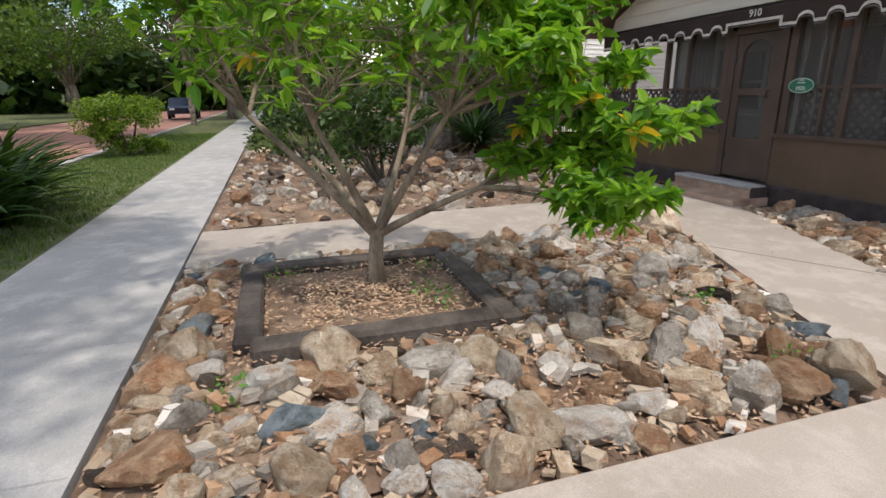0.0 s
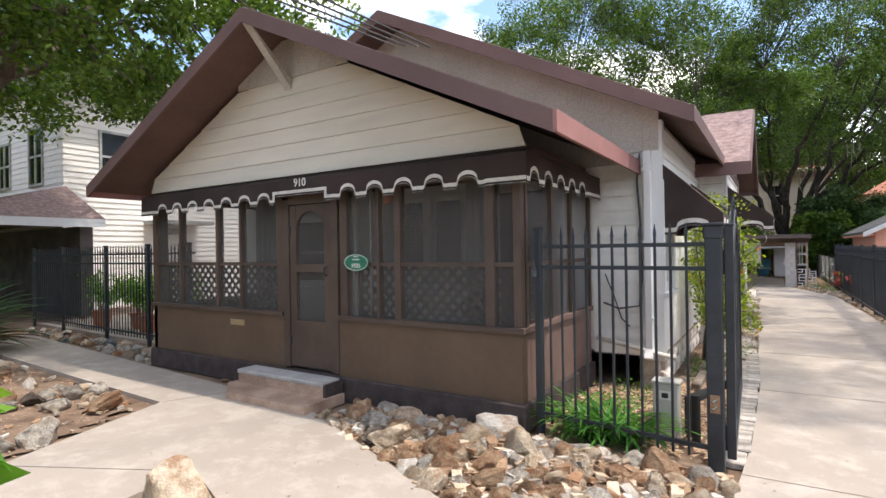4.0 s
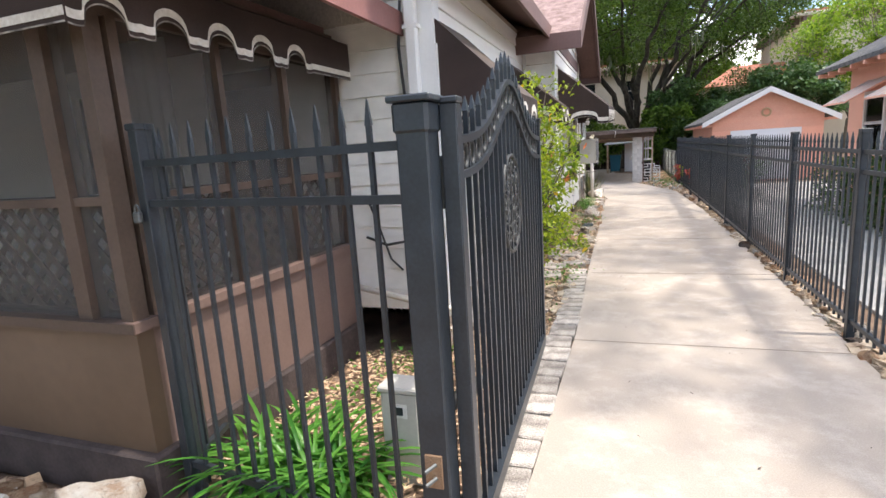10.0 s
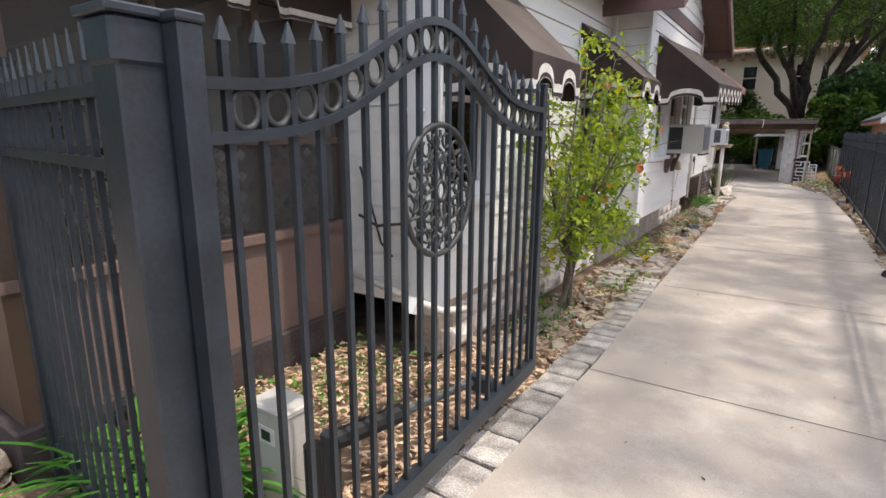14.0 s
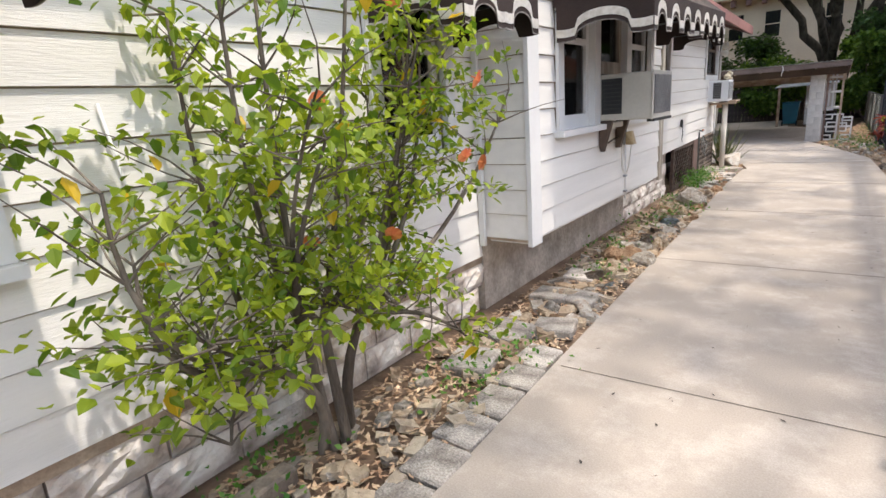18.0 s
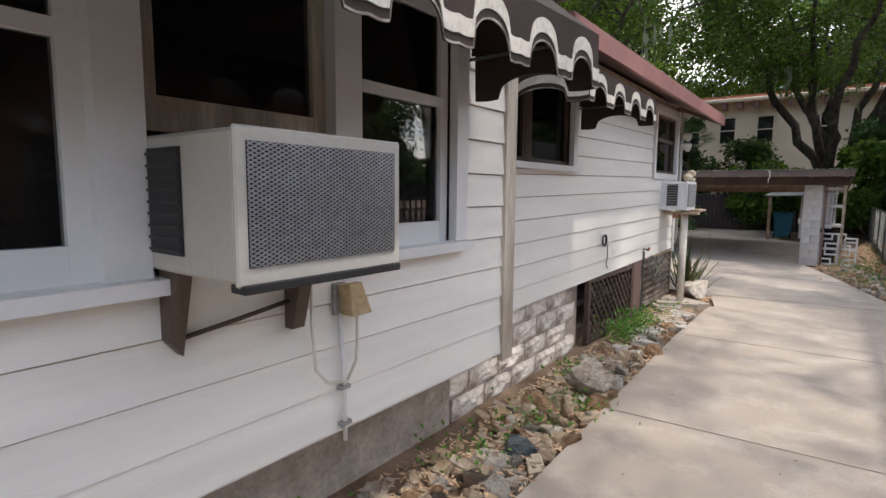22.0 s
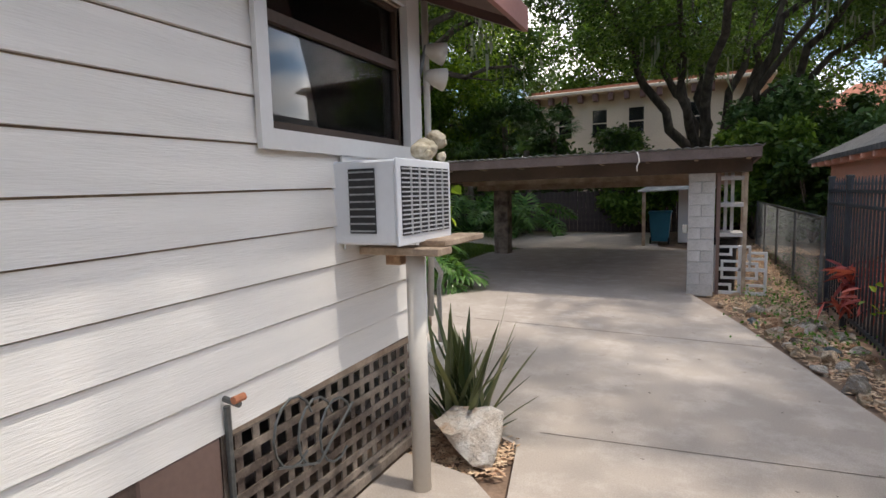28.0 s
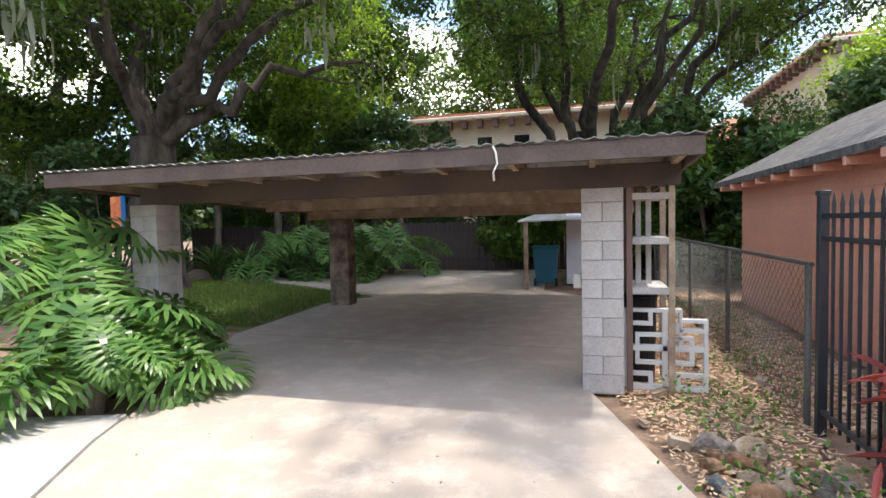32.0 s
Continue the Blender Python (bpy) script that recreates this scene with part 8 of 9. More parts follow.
def strap_clump(name, label, category, at, n, length, width, m, seed, upright=0.5, arch=0.9):
    """A tuft of long arching leaves."""
    t = thing(name, label, category)
    r = np.random.default_rng(seed)
    v, f = [], []
    for _ in range(n):
        az, L, el = r.uniform(0, 2 * math.pi), length * r.uniform(0.55, 1.1), r.normal(1.15, 0.28) * upright + 0.35
        p = np.array([at[0] + r.normal(0, 0.05), at[1] + r.normal(0, 0.05), at[2]])
        side_ = np.array([-math.sin(az), math.cos(az), 0])
        i0 = len(v)
        steps = 7
        for k in range(steps + 1):
            q = k / steps
            w = width * (0.55 + 0.9 * q) * (1 - q) ** 0.55 + 0.001
            v += [p + side_ * w / 2, p - [0, 0, w * 0.2], p - side_ * w / 2]
            ang = el - arch * q * 1.6
            p = p + L / steps * np.array([math.cos(az) * math.cos(ang), math.sin(az) * math.cos(ang), math.sin(ang)])
        for k in range(steps):
            a = i0 + 3 * k
            f += [(a, a + 1, a + 4, a + 3), (a + 1, a + 2, a + 5, a + 4)]
    link("foliage", raw_mesh("foliage", v, f, m, True), None, t)
    return t


for k, (x, y) in enumerate(((-0.95, 0.22), (-0.75, 0.25), (-1.08, 0.3), (-0.62, 0.3), (-0.85, 0.42))):
    strap_clump("strap_leaf_clump", "bright green strap-leaved clump behind the iron fence", "plant", (x, y, -0.03), 60, 0.60, 0.03, "blade", 50 + k)
for k, (x, y) in enumerate(((-0.47, 14.02), (-0.40, 14.12), (-0.55, 14.2), (-0.46, 13.98), (-0.36, 14.05), (-0.42, 14.0), (-0.50, 14.1))):
    strap_clump("sword_plant", "mottled upright snake plant clump at the back corner", "plant", (x, y, -0.03), 9, (0.98, 0.70, 0.84, 0.6, 0.6, 0.85, 0.72)[k], 0.055, "sword", 60 + k, (0.98, 0.75, 0.85, 0.65, 0.6, 0.8, 0.8)[k], 0.12)
strap_clump("cast_iron_plant", "large dark strap-leaved clump with dry brown lower leaves", "plant", (-10.75, -1.3, -0.03), 200, 1.6, 0.11, "palm", 70, 0.75, 0.9)
strap_clump("cast_iron_plant", "dry brown skirt of the strap-leaved clump", "plant", (-10.75, -1.3, -0.03), 90, 1.4, 0.10, "dead", 71, 0.25, 0.7)
for k, (x, y) in enumerate(((-5.5, -9.0), (-6.1, -9.3), (-5.0, -9.5), (-6.9, -9.6), (-5.7, -10.0), (-4.6, -9.1))):
    strap_clump("fern_clump", "dark arching clump on the shaded verge", "plant", (x, y, -0.03), 110, 1.35, 0.10, "dark_leaf", 174 + k, 0.75, 0.85)


def weeds(label, spots, seed, m="weed", size=0.035, per=90, spread=0.13):
    r = np.random.default_rng(seed)
    pts = np.concatenate([np.stack([r.normal(x, spread, per), r.normal(y, spread, per), r.uniform(-0.02, 0.10, per) * h], 1) for x, y, h in spots])
    v, f = leaf_cards(r, pts, size, -0.3, 0.55)
    return tagged(link("weeds", raw_mesh("weeds", v, f, m), None), label, "weeds", kind="stuff")


weeds("low green weeds along the house wall", [(-0.55, 3.4, 1.3), (-0.3, 3.1, 1), (-0.15, 4.3, 1), (-0.1, 4.7, 1), (-0.35, 2.9, 1), (-0.2, 6.4, 1), (-0.35, 7.2, 1), (-0.3, 8.2, 1.2), (-0.25, 8.8, 1), (-0.1, 9.2, 1), (-0.4, 9.8, 1),
      (-0.38, 10.9, 2.4), (-0.3, 11.2, 2.6), (-0.42, 11.5, 2.6), (-0.4, 11.9, 2), (-0.35, 12.7, 1), (-0.9, 1.2, 1.4), (-0.7, 1.6, 1.4), (-1.1, 1.0, 1.2), (-1.0, 1.7, 1.4)], 81)
weeds("bushy green weeds at the foot of the lattice", [(-0.44, 11.05, 1.6), (-0.38, 11.25, 1.9), (-0.44, 11.45, 2.2), (-0.42, 11.75, 1.6)], 84, size=0.034, per=260, spread=0.085)
weeds("small weeds among the front stones", [(-2.4, -6.0, 1), (-1.5, -5.0, 1.3), (-1.7, -5.1, 1.3), (-0.5, -4.4, 1), (-0.75, -6.3, 1.2), (-0.2, -3.6, 1), (-2.3, -4.9, 1), (-1.0, -3.4, 1)], 82, size=0.04, per=50, spread=0.07)
weeds("patches of small weeds beside the carport", [(1.7, 17.6, 1), (1.6, 18.5, 1), (1.9, 16.8, 1), (1.75, 18.9, 1.4), (2.2, 20, 1.6), (2.4, 21.5, 1.6), (2.3, 23, 1.6)], 83, size=0.04, per=160, spread=0.22)


def grass_patch(label, poly, seed, count, h, z=0.0):
    r = np.random.default_rng(seed)
    xs_, ys_ = [p[0] for p in poly], [p[1] for p in poly]
    q = np.stack([r.uniform(min(xs_), max(xs_), count * 2), r.uniform(min(ys_), max(ys_), count * 2)], 1)
    q = q[[inside(p, poly) for p in q]][:count]
    n = len(q)
    a, b = r.uniform(0, 2 * np.pi, n), r.normal(0, 0.5, (n, 2)) * h
    w = 0.012
    base = np.c_[q, np.full(n, z - 0.02)]
    s = np.stack([np.cos(a) * w, np.sin(a) * w, 0 * a], 1)
    tip = base + np.c_[b, h * r.uniform(0.6, 1.2, n) + 0.02]
    v = np.stack([base - s, base + s, tip], 1).reshape(-1, 3)
    return tagged(link("grass", raw_mesh("grass", v, [(3 * i, 3 * i + 1, 3 * i + 2) for i in range(n)], "grass"), None), label, "grass", kind="stuff")


grass_patch("short green grass on the verge", [(-22, -10.3), (3, -10.3), (3, -8.2), (-22, -8.2)], 91, 26000, 0.06, -0.015)
grass_patch("short lawn grass beyond the rock bed", [(-26, -6.7), (-13.6, -6.7), (-13.4, -1.0), (-26, 0.2)], 93, 22000, 0.06, -0.02)
grass_patch("short green lawn grass behind the carport", [(-9.4, 20.7), (-3.8, 20.9), (-3.8, 23.0), (-3.4, 24.0), (-7.2, 26.2), (-9.4, 26.2)], 92, 22000, 0.08)


# split-leaf philodendron by the back walk
def lobed_leaf():
    """One broad leaf cut nearly to its arching midrib into long forked fingers."""
    v, f = [], []
    rib = lambda t: np.array([0.62 * t, 0.0, 0.05 * math.sin(2.2 * t) - 0.20 * t * t])
    n = 9
    for k in range(n):
        q = k / (n - 1)
        for sgn in (1, -1):
            root = rib(0.04 + 0.92 * q)
            L = 0.33 * math.sin(math.pi * (0.24 + 0.66 * q)) + 0.05
            ang = radians(138 - 118 * q)
            d = np.array([math.cos(ang), sgn * math.sin(ang), 0.0])
            nrm = np.array([-d[1], d[0], 0.0])
            i = len(v)
            for s, w in ((0.0, 0.030), (0.3, 0.024), (0.58, 0.034)):
                c = root + d * L * s + [0, 0, 0.05 * s - 0.14 * s * s]
                v += [c - nrm * w, c + [0, 0, -0.006], c + nrm * w]
            f += [(i, i + 1, i + 4, i + 3), (i + 1, i + 2, i + 5, i + 4), (i + 3, i + 4, i + 7, i + 6), (i + 4, i + 5, i + 8, i + 7)]
            for turn, reach, edge in ((-0.36, 0.44, 0), (0.05, 0.52, 1), (0.40, 0.38, 2)):
                t_ = d * math.cos(turn) + nrm * math.sin(turn)
                o = np.array(v[i + 6 + edge]) if edge != 1 else np.array(v[i + 7])
                n_ = np.array([-t_[1], t_[0], 0.0]) * 0.017
                j = len(v)
                v += [o - n_ * 0.9, o + n_ * 0.9, o + t_ * L * reach * 0.55 - n_ + [0, 0, -0.02], o + t_ * L * reach * 0.55 + n_ + [0, 0, -0.02], o + t_ * L * reach + [0, 0, -0.06]]
                f += [(j, j + 1, j + 3, j + 2), (j + 2, j + 3, j + 4)]
    for k in range(8):
        a, b = rib(k / 8), rib((k + 1) / 8)
        i = len(v)
        w = 0.05 * (1 - 0.6 * k / 8)
        v += [a + [0, w, 0.004], a - [0, w, -0.004], b - [0, w * 0.9, -0.004], b + [0, w * 0.9, 0.004]]
        f.append((i, i + 1, i + 2, i + 3))
    return raw_mesh("leaf_blade", v, f, "philo", True)


LOBED = lobed_leaf()


def philodendron(at, n, reach, rise, seed, label, smin=0.8, smax=1.25):
    t = thing("split_leaf_philodendron", label, "plant", at=at)
    r = np.random.default_rng(seed)
    part("trunk", tube(B(), [(0, 0, -0.05), (0.05, 0, 0.25), (0.0, 0.05, 0.5)], [0.09, 0.08, 0.06], 8), "bark", t)
    for k in range(n):
        az = 2 * math.pi * k * 0.382 + r.uniform(-0.2, 0.2)
        el = r.uniform(0.02, 1.2)
        L = reach * r.uniform(0.6, 1.0)
        tip = Vector((L * math.cos(az) * math.cos(el), L * math.sin(az) * math.cos(el), 0.3 + rise * math.sin(el)))
        mid = tip * 0.55 + Vector((0, 0, 0.12))
        part("leaf_stalk", tube(B(), [(0, 0, 0.3), mid, tip], [0.014, 0.011, 0.008], 5, False), "philo", t, "", True)
        s = r.uniform(smin, smax)
        piece("leaf_blade", LOBED, t, tip.x, tip.y, tip.z, r.uniform(-38, 38), r.uniform(5, 70) * (0.5 + 0.4 * el), math.degrees(az), (s, s, s))
    return t


philodendron((-3.25, 18.15, 0), 17, 0.6, 0.55, 31, "large split-leaf philodendron spreading over the back walk", 0.95, 1.2)
philodendron((-4.0, 18.35, 0), 15, 0.85, 1.25, 32, "split-leaf philodendron with upright bright leaves")
philodendron((-3.0, 17.85, 0), 8, 0.5, 0.4, 33, "small split-leaf philodendron by the back steps", 0.5, 0.8)
for k, (x, y) in enumerate(((-5.0, 27.6), (-4.6, 28.5), (-6.5, 27.6), (-7.8, 27.4))):
    philodendron((x, y, 0), 14, 1.0, 1.1, 34 + k, "dark split-leaf philodendron in the shaded back bed", 1.0, 1.5)
for k in range(9):
    strap_clump("ginger_clump", "dark green strap-leaved clump along the back bed", "plant", (-10.5 + 0.75 * k, 27.2 + 0.5 * math.sin(k * 2.0), -0.03), 60, 1.25, 0.11, "palm", 120 + k, 0.8, 0.8)

wood, ends = branching(25, (-2.3, 15.1, -0.03), 2.1, 0.24, 5, 3, 0.022, 0.2)
leafy("fig_shrub", "lobed light green shrub beside the back steps", "shrub", wood, ends, 26, 2, 0.07, 0.105, "hibiscus", wide=0.9, droop=0.5)
for k, (x, y) in enumerate(((2.75, 14.2), (2.6, 16.2), (3.0, 12.8), (2.7, 17.2))):
    m = ("ti", "hibiscus", "weed", "ti")[k]
    wood, ends = branching(200 + k, (x, y, -0.03), 0.95, 0.35, 5, 2, 0.018, 0.5)
    leafy("red_cordyline" if m == "ti" else "garden_shrub", "red-leaved cordyline behind the iron fence" if m == "ti" else "green garden shrub behind the iron fence", "shrub", wood, ends, 210 + k, 4, 0.06, 0.22 if m == "ti" else 0.08, m, wide=0.22 if m == "ti" else 0.5)
hd = thing("hedge", "clipped green hedge along the salmon house", "hedge")
r = np.random.default_rng(77)
pts = np.stack([r.uniform(3.9, 4.7, 7000), r.uniform(5.0, 10.5, 7000), r.uniform(0.0, 1.0, 7000)], 1)
v, f = leaf_cards(r, pts, 0.09, 0.1, 0.5)
link("foliage", raw_mesh("foliage", v, f, "dark_leaf"), None, hd)
for k in range(12):
    part("stem", bar((4.3, 5.2 + 0.45 * k, -0.03), (4.3, 5.25 + 0.45 * k, 0.7), 0.02, 6, 0.008), "bark", hd)
for x, y, c in ((-9.6, 2.0, 0), (-11.0, 1.8, 1), (-12.2, 1.6, 2), (-10.3, 1.6, 3)):
    pot = thing("potted_plant", "leafy plant in a terracotta pot behind the side fence", "potted plant")
    part("pot", tube(B(), [(x, y, 0), (x, y, 0.3), (x, y, 0.34)], [0.14, 0.2, 0.21], 14), "terracotta", pot)
    wood, ends = branching(300 + c, (x, y, 0.3), 0.8, 0.3, 4, 2, 0.012, 0.4)
    part("stem", wood, "bark_pale", pot)
    v, f = leaf_cards(np.random.default_rng(310 + c), np.repeat(ends, 6, 0) + np.random.default_rng(5).normal(0, 0.06, (len(ends) * 6, 3)), 0.1, 0.2, 0.4)
    link("foliage", raw_mesh("foliage", v, f, "citrus"), None, pot)


# ---- trees ----
def tree(name, label, at, trunk_r, fork, centre, radii, clumps, per, seed, m, leaf=0.18, clump=0.8, limbs=7, low=-0.7, bark="bark", moss=0, lift=0.35, more=(), thin=0.0):
    """A tapered flared trunk, bent limbs, and leaf clumps through an uneven crown, each on its own branch."""
    t = thing(name, label, "tree")
    r = np.random.default_rng(seed)
    bm = B()
    c0, R = Vector(centre), Vector(radii)
    top = Vector((at[0] + r.normal(0, 0.06), at[1] + r.normal(0, 0.06), fork))
    tube(bm, [(at[0], at[1], -0.15), (at[0], at[1], 0.12 * fork), (at[0] * 0.5 + top.x * 0.5, at[1] * 0.5 + top.y * 0.5, fork * 0.55), tuple(top)], [trunk_r * 1.5, trunk_r * 1.1, trunk_r * 0.95, trunk_r * 0.9], 14, False)
    wood_pts = []
    goals = [c0 + Vector((R.x * math.cos(2.4 * k), R.y * math.sin(2.4 * k), R.z * (-0.45 + 1.2 * ((k * 0.618) % 1)))) * r.uniform(0.6, 0.85) for k in range(limbs)] + [Vector(g) for g in more]
    for k, g in enumerate(goals):
        a = top - Vector((0, 0, r.uniform(0, 0.12) * fork))
        c = a.lerp(g, 0.45) + Vector((r.normal(0, 0.07 * R.x), r.normal(0, 0.07 * R.y), lift * (g.z - a.z) * 0.5 + r.normal(0, 0.03 * R.z)))
        pth = curve(a, c, g, 14)
        for i_ in range(2, 14):
            pth[i_] = pth[i_] + Vector(r.normal(0, 0.035 * min(R.x, 4), 3))
        r_ = trunk_r * r.uniform(0.26, 0.44)
        tube(bm, pth, [r_ * (1 - 0.85 * q / 13) for q in range(14)], 9, False)
        wood_pts += [(p, r_ * (1 - 0.85 * q / 13)) for q, p in enumerate(pth)][4:]
    wp = np.array([tuple(p) for p, _ in wood_pts])
    cs = []
    while len(cs) < clumps:
        k = r.normal(size=3)
        k *= r.uniform(0.3, 1.0) ** 0.45 / np.linalg.norm(k)
        k *= 1 + 0.28 * noise.noise(Vector(k) * 2.2 + Vector((seed, 0, 0)))
        if k[2] > low + 0.25 * noise.noise(Vector((k[0] * 3, k[1] * 3, seed))) and noise.noise(Vector(k) * 3.1 + Vector((0, seed, 0))) > -0.55 + thin:
            cs.append((c0.x + R.x * k[0], c0.y + R.y * k[1], c0.z + R.z * k[2]))
    cs = np.array(cs)
    for c in cs:
        i_ = int(np.argmin(((wp - c) ** 2).sum(1)))
        a, c_ = Vector(wp[i_]), Vector(c)
        tube(bm, [a, a.lerp(c_, 0.55) + Vector(r.normal(0, 0.12, 3)), c_], [min(0.05, wood_pts[i_][1] * 0.5), 0.022, 0.01], 4, False)
    part("trunk", bm, bark, t, "", True)
    pts = clump_points(r, cs, r.uniform(0.55, 1.25, clumps) * clump, per)
    v, f = leaf_cards(r, pts, leaf, 0.15, 0.55)
    link("crown", raw_mesh("crown", v, f, m), None, t)
    if moss:
        low_ = cs[np.argsort(cs[:, 2] + r.normal(0, 0.8, len(cs)))[:moss]]
        v, f = [], []
        for x, y, z in low_:
            for _ in range(9):
                a, b, L = r.normal(0, 0.3), r.normal(0, 0.3), r.uniform(0.3, 1.3)
                i = len(v)
                w = 0.025
                v += [(x + a - w, y + b, z), (x + a + w, y + b, z), (x + a + 0.6 * w + r.normal(0, .05), y + b + .03, z - L * 0.6), (x + a - 0.6 * w, y + b - 0.02, z - L * 0.6), (x + a + r.normal(0, .07), y + b, z - L)]
                f += [(i, i + 1, i + 2, i + 3), (i + 3, i + 2, i + 4)]
        tagged(link("hanging_moss", raw_mesh("hanging_moss", v, f, "moss"), None, t), "grey hanging moss", kind="stuff")
    return t


tree("oak_tree", "spreading live oak with thick trunk in front of the white house", (-11.2, -1.9), 0.46, 2.6, (-10.6, -0.4, 6.9), (5.2, 5.0, 3.2), 300, 300, 501, "oak", 0.13, 0.75, 8, -0.75)
# both trees behind the carport take the shade-toned leaf and the darker bark
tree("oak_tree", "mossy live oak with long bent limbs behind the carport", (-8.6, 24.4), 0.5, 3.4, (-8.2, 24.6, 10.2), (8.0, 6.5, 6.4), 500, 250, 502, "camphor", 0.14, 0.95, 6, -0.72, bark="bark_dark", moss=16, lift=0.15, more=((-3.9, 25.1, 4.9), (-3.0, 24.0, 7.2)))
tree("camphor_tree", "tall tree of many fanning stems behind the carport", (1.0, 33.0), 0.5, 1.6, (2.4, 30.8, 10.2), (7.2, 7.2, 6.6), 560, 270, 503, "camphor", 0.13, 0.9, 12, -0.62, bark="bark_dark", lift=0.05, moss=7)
tree("camphor_tree", "bright green tree beside the cream villa", (-10.6, 34.5), 0.3, 2.0, (-10.4, 34.3, 7.0), (3.6, 3.6, 6.0), 210, 200, 504, "oak_light", 0.18, 0.9, 6, -0.9)
tree("oak_tree", "tall oak rising behind the cream villa", (-3.0, 58.0), 0.5, 6.0, (-3.0, 57.0, 13.0), (9.0, 5.0, 7.0), 240, 160, 505, "oak", 0.36, 1.6, 7, -0.8)
tree("oak_tree", "broad mossy oak at the back of the yard", (-16.0, 28.0), 0.45, 3.0, (-16.0, 28.5, 9.0), (6.2, 5.5, 7.0), 280, 190, 506, "oak", 0.2, 1.05, 7, -0.85, moss=6)
tree("oak_tree", "tall oak between the two villas", (6.0, 58.0), 0.5, 6.0, (6.5, 57.0, 13.0), (8.0, 5.0, 8.0), 230, 150, 512, "oak", 0.34, 1.6, 7, -0.9)
tree("oak_tree", "dark oak beside the cream villa", (-13.5, 45.0), 0.45, 4.0, (-14.0, 45.0, 9.5), (6.0, 4.0, 8.0), 220, 150, 513, "dark_leaf", 0.28, 1.4, 7, -0.95)
tree("silver_shrub_tree", "small grey-green tree between garage and villa", (6.3, 33.5), 0.16, 0.8, (6.3, 33.5, 2.9), (1.9, 1.9, 2.4), 70, 130, 507, "dark_leaf", 0.13, 0.55, 5, -0.95)
tree("camphor_tree", "bright green tree in front of the white villa", (12.9, 37.0), 0.3, 2.0, (12.9, 37.0, 6.2), (3.5, 3.0, 3.6), 130, 120, 508, "oak_light", 0.18, 0.8, 6, -0.8)
tree("oak_tree", "tall thin-crowned oak beyond the salmon house that dapples the driveway", (9.0, 14.6), 0.34, 7.5, (5.7, 11.0, 11.0), (2.8, 11.5, 1.8), 150, 80, 509, "oak", 0.17, 0.8, 10, -0.9, thin=0.3)
tree("oak_tree", "dark oak beyond the white villa", (24.0, 58.0), 0.45, 5.0, (22.0, 60.0, 10.0), (8.0, 5.0, 5.0), 120, 90, 510, "oak", 0.32, 1.5, 6, -0.8)
tree("oak_tree", "shady oak arching over the brick street", (-19.0, -14.8), 0.34, 3.0, (-18.5, -14.0, 7.6), (6.0, 5.0, 3.6), 200, 170, 511, "dark_leaf", 0.2, 1.0, 7, -0.95)
tree("street_tree", "street tree shading the sidewalk and verge", (2.8, -9.6), 0.3, 4.5, (1.2, -9.0, 7.4), (5.0, 2.0, 1.8), 150, 120, 530, "oak", 0.2, 0.8, 7, -0.8)
for k, (x, y, h) in enumerate(((-30, -21, 10), (-38, -8.6, 9.5), (-27, -3.5, 9), (-46, -20, 12), (-52, -6.5, 11), (-34, 5.0, 12), (-62, -10, 13), (-58, -24, 13), (-24, -26, 11))):
    tree("street_tree", "leafy street tree shading the brick street", (x, y), 0.3, 2.4, (x, y, h * 0.62), (5.2, 5.0, h * 0.36), 120, 80, 520 + k, ("oak", "dark_leaf", "oak_light")[k % 3], 0.3, 1.3, 6, -0.95)
for k, (x, y, h) in enumerate(((19, 2, 8), (21, 11, 9), (18, 19, 8), (22, 27, 9))):
    tree("street_tree", "leafy tree beyond the salmon house", (x, y), 0.3, 2.4, (x, y, h * 0.6), (4.8, 5.4, h * 0.42), 120, 80, 540 + k, ("oak", "dark_leaf")[k % 2], 0.3, 1.3, 6, -0.95)
r = np.random.default_rng(590)
ang = r.uniform(0, 2 * np.pi, 100000)
rad = r.uniform(72, 92, 100000)
pts = np.stack([rad * np.sin(ang), 10 + rad * np.cos(ang), r.random(100000) ** 1.1 * (9 + 3 * np.sin(ang * 17) + 2 * np.sin(ang * 41 + 1))], 1)
v, f = leaf_cards(r, pts, 1.5, 0.1, 0.8)
tagged(link("far_woods", raw_mesh("far_woods", v, f, "dark_leaf"), None), "distant belt of dark green woods", "woods", kind="stuff")


def shrub_mass(name, label, at, rx, ry, h, n, seed, m, leaf=0.12):
    t = thing(name, label, "shrub")
    r = np.random.default_rng(seed)
    cs = np.stack([at[0] + r.uniform(-1, 1, 26) * rx, at[1] + r.uniform(-1, 1, 26) * ry, r.uniform(0.15, 1, 26) * h], 1)
    pts = clump_points(r, cs, r.uniform(0.25, 0.5, 26) * max(rx, ry, 0.6) * 0.9, n // 26)
    pts = pts[pts[:, 2] > 0]
    wood_ = B()
    for c in cs[::3]:
        tube(wood_, [(at[0], at[1], -0.05), (at[0] * 0.5 + c[0] * 0.5, at[1] * 0.5 + c[1] * 0.5, c[2] * 0.45), tuple(c)], [0.04, 0.025, 0.01], 5, False)
    part("stem", wood_, "bark", t)
    v, f = leaf_cards(r, pts, leaf, 0.2, 0.5)
    link("foliage", raw_mesh("foliage", v, f, m), None, t)
    return t


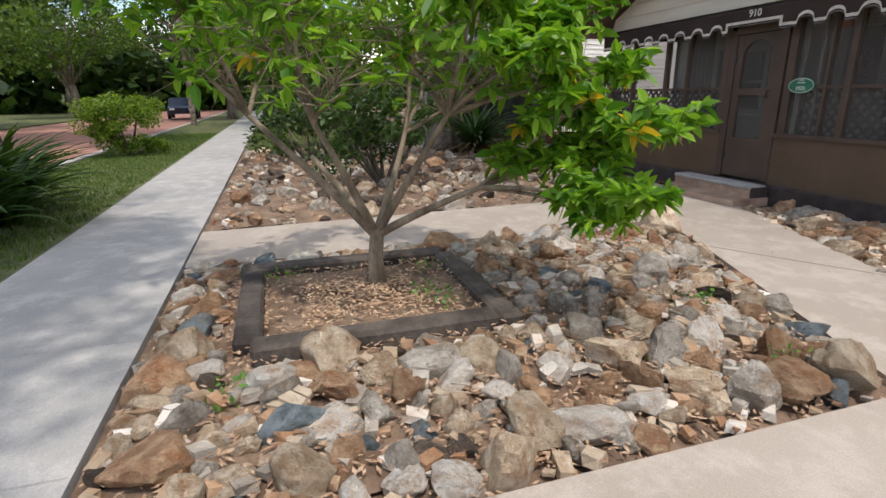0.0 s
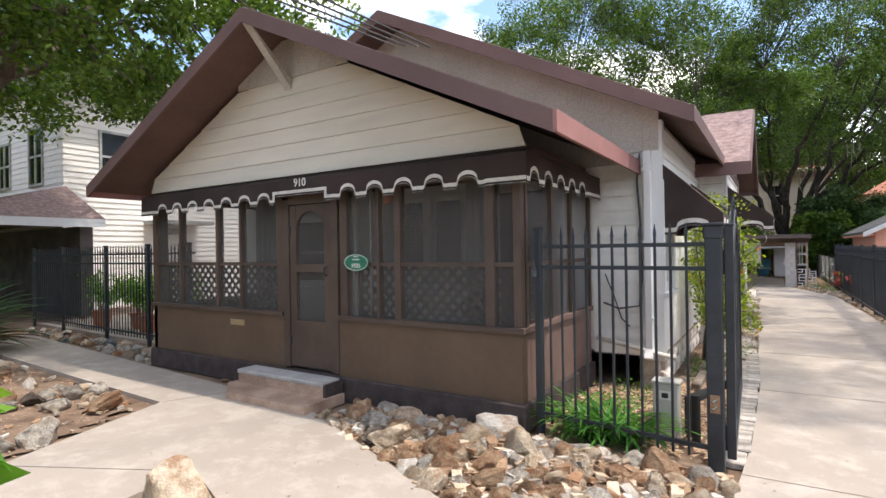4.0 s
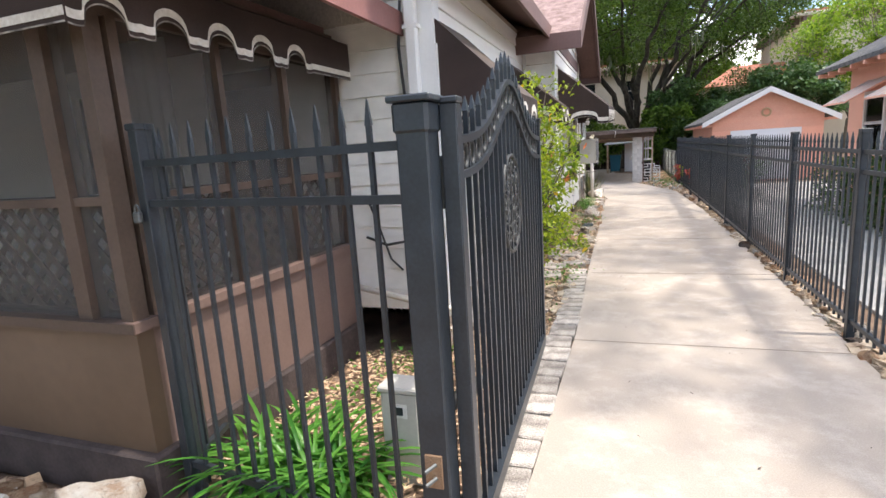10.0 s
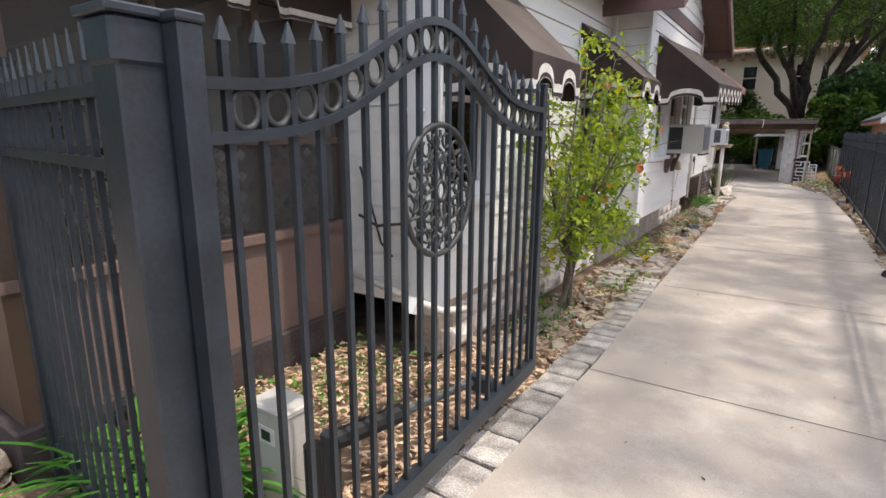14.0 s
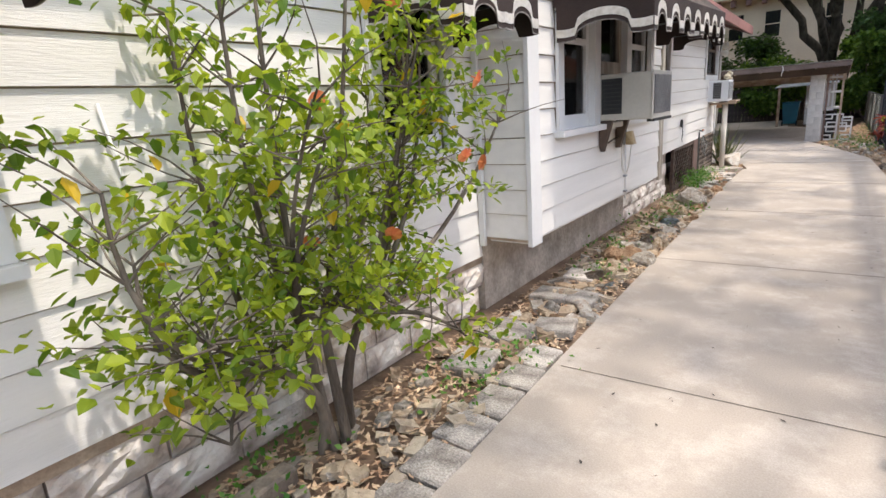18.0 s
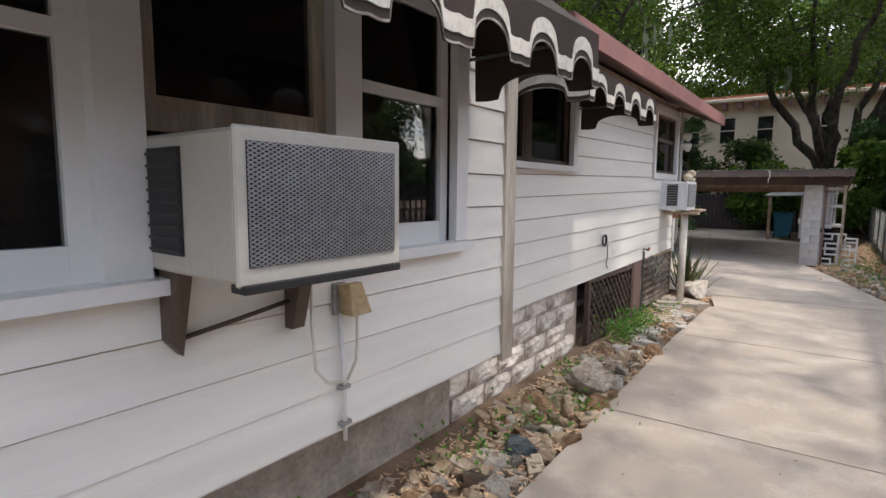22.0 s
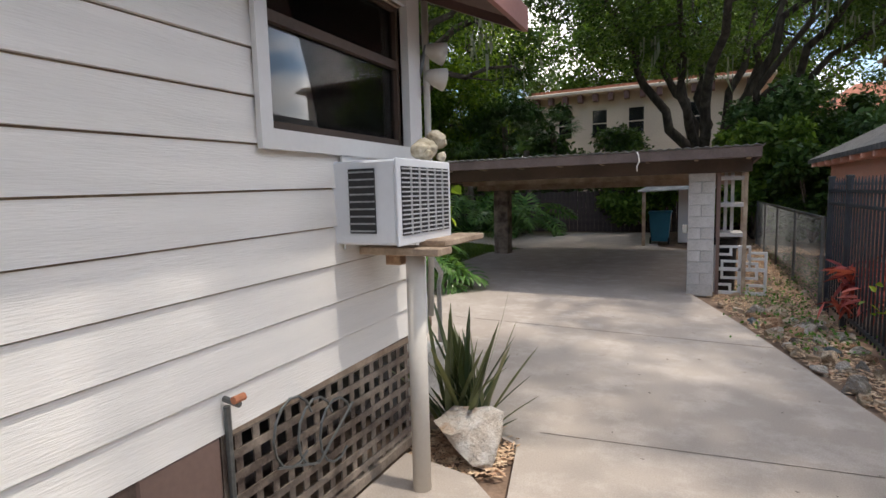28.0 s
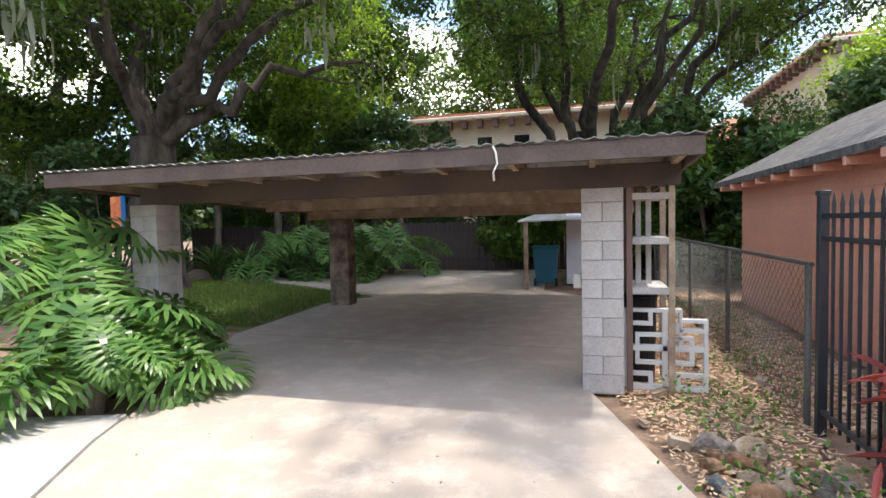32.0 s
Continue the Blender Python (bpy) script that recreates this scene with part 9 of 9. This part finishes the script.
shrub_mass("round_shrub", "rounded green shrub on the verge beside the sidewalk", (-13.6, -9.5), 0.8, 0.75, 1.35, 9000, 601, "oak_light", 0.085)
shrub_mass("yard_shrub", "dark leafy shrub in the sidewalk rock bed", (-6.6, -4.4), 0.9, 0.9, 1.7, 3200, 602, "dark_leaf", 0.11)
shrub_mass("yard_shrub", "dense shrub near the side fence", (-10.5, -5.3), 1.0, 0.9, 1.8, 4200, 604, "dark_leaf", 0.12)
for k, (x, y, rx, h) in enumerate(((-13, 27.5, 2.2, 5.5), (-9.5, 31.8, 2.4, 6.0), (-6.2, 32.3, 2.0, 5.2), (-3.2, 32.8, 1.8, 3.6), (-17, 24, 2.4, 6.5), (-12.5, 22.0, 1.6, 4.0), (4.6, 30.5, 1.6, 4.0), (2.6, 29.9, 1.0, 2.6), (7.6, 27.2, 1.6, 4.4), (3.4, 27.3, 0.7, 2.2), (-15.5, 18.5, 2.0, 5.0), (-11.3, 25.6, 1.4, 3.6), (-13.5, 33, 2.4, 6), (-1.0, 30.6, 1.5, 2.4), (5.0, 26.8, 1.2, 3.0), (-20, 29, 2.6, 6), (2.2, 28.4, 0.9, 3.0), (3.6, 31.0, 1.6, 4.2))):
    shrub_mass("shade_shrub", "tall dark green understorey shrubs behind the yard", (x, y), rx, 1.3, h, 9000, 620 + k, ("dark_leaf", "oak", "palm")[k % 3], 0.2)


def fan_palm(at, h, n, seed, label):
    t = thing("fan_palm", label, "palm")
    r = np.random.default_rng(seed)
    part("trunk", tube(B(), [(at[0], at[1], -0.05), (at[0] + 0.1, at[1], h * 0.5), (at[0], at[1] + 0.1, h)], [0.13, 0.11, 0.12], 9, False), "bark", t)
    v, f = [], []
    for k in range(n):
        az, el = 2 * math.pi * k * 0.382, r.uniform(-0.4, 1.2)
        d = np.array([math.cos(az) * math.cos(el), math.sin(az) * math.cos(el), math.sin(el)])
        c = np.array([at[0], at[1], h]) + d * 0.7
        side_ = np.array([-math.sin(az), math.cos(az), 0])
        for j in range(15):
            a = radians(-100 + 200 * j / 14)
            e = d * math.cos(a) + side_ * math.sin(a)
            tip = c + e * 0.62 - [0, 0, 0.15]
            w = np.cross(e, [0, 0, 1]) * 0.028
            i = len(v)
            v += [c, c + e * 0.38 + w, tip, c + e * 0.38 - w]
            f.append((i, i + 1, i + 2, i + 3))
    link("crown", raw_mesh("crown", v, f, "palm"), None, t)
    return t


for k, (x, y, h) in enumerate(((-7.6, 30.8, 3.3), (-6.2, 31.2, 4.0), (-5.2, 30.8, 3.0), (-8.8, 29.4, 2.8), (-4.3, 31.4, 3.6), (-10.4, 28.6, 3.4), (-6.9, 29.2, 2.4))):
    fan_palm((x, y), h, 22, 700 + k, "cabbage palm with dark fan leaves in the back bed")

# ---- street furniture, wires, cars ----
up = thing("utility_pole", "grey wooden utility pole beside the street", "utility pole")
part("pole", bar((-29.6, -10.0, -0.1), (-29.6, -10.0, 9.0), 0.15, 10, 0.11), "weathered", up)
part("crossarm", bbox(-29.66, -11.0, 8.2, -29.54, -9.0, 8.32), "weathered", up)
wr = thing("service_wires", "overhead service cables running to the house gable", "wire")
for k in range(4):
    a, b = Vector((-2.3 + 0.12 * k, -0.62, 3.28 - 0.03 * k)), Vector((-14.0 + 0.5 * k, -24.0, 8.6 + 0.15 * k))
    part("wire", tube(B(), [a.lerp(b, q) - Vector((0, 0, 1.2 * q * (1 - q))) for q in np.linspace(0, 1, 12)], 0.008, 5), "wire", wr)
dw = thing("street_wires", "twin overhead cables crossing above the driveway", "wire")
for dx in (0.0, 0.17):
    part("wire", tube(B(), [(4.5 + dx, -30.0, 7.0), (4.2 + dx, 0.0, 6.4), (4.14 + dx, 16, 6.4), (3.4 + dx, 43.0, 6.6)], 0.036, 6), "wire", dw)


def car(at, rz, body):
    c = thing("parked_car", "dark parked car on the far side of the street", "car", at=at, rz=rz)
    sec = [(-2.1, 0.35), (2.1, 0.35), (2.15, 0.75), (1.25, 0.92), (0.6, 1.4), (-1.1, 1.42), (-1.75, 0.98), (-2.15, 0.9)]
    bm = B()
    lo, hi = [bm.verts.new((x, -0.85, z)) for x, z in sec], [bm.verts.new((x, 0.85, z)) for x, z in sec]
    bm.faces.new(lo)
    bm.faces.new(hi[::-1])
    for i in range(len(sec)):
        bm.faces.new((lo[i], hi[i], hi[(i + 1) % len(sec)], lo[(i + 1) % len(sec)]))
    part("body", bm, body, c)
    for y in (-0.86, 0.86):
        part("side_window", hexa(B(), [(-1.5, y - 0.005, 0.98), (1.0, y - 0.005, 0.98), (1.0, y + 0.005, 0.98), (-1.5, y + 0.005, 0.98), (-1.05, y - 0.005, 1.34), (0.55, y - 0.005, 1.34), (0.55, y + 0.005, 1.34), (-1.05, y + 0.005, 1.34)]), "iron", c)
        for x in (-1.35, 1.35):
            w = part("wheel", bar((x, y - 0.1, 0.32), (x, y + 0.1, 0.32), 0.32, 16), "rubber", c)
            part("rim", bar((x, y - 0.11, 0.32), (x, y + 0.11, 0.32), 0.18, 12), "galv", w)
    for y in (-0.6, 0.6):
        part("headlight", bbox(2.08, y - 0.15, 0.62, 2.16, y + 0.15, 0.74), "letter", c)
    return c


car((-41, -12.0, 0), 4, "car_paint")
car((-52, -19.5, 0), 2, "grille_grey")
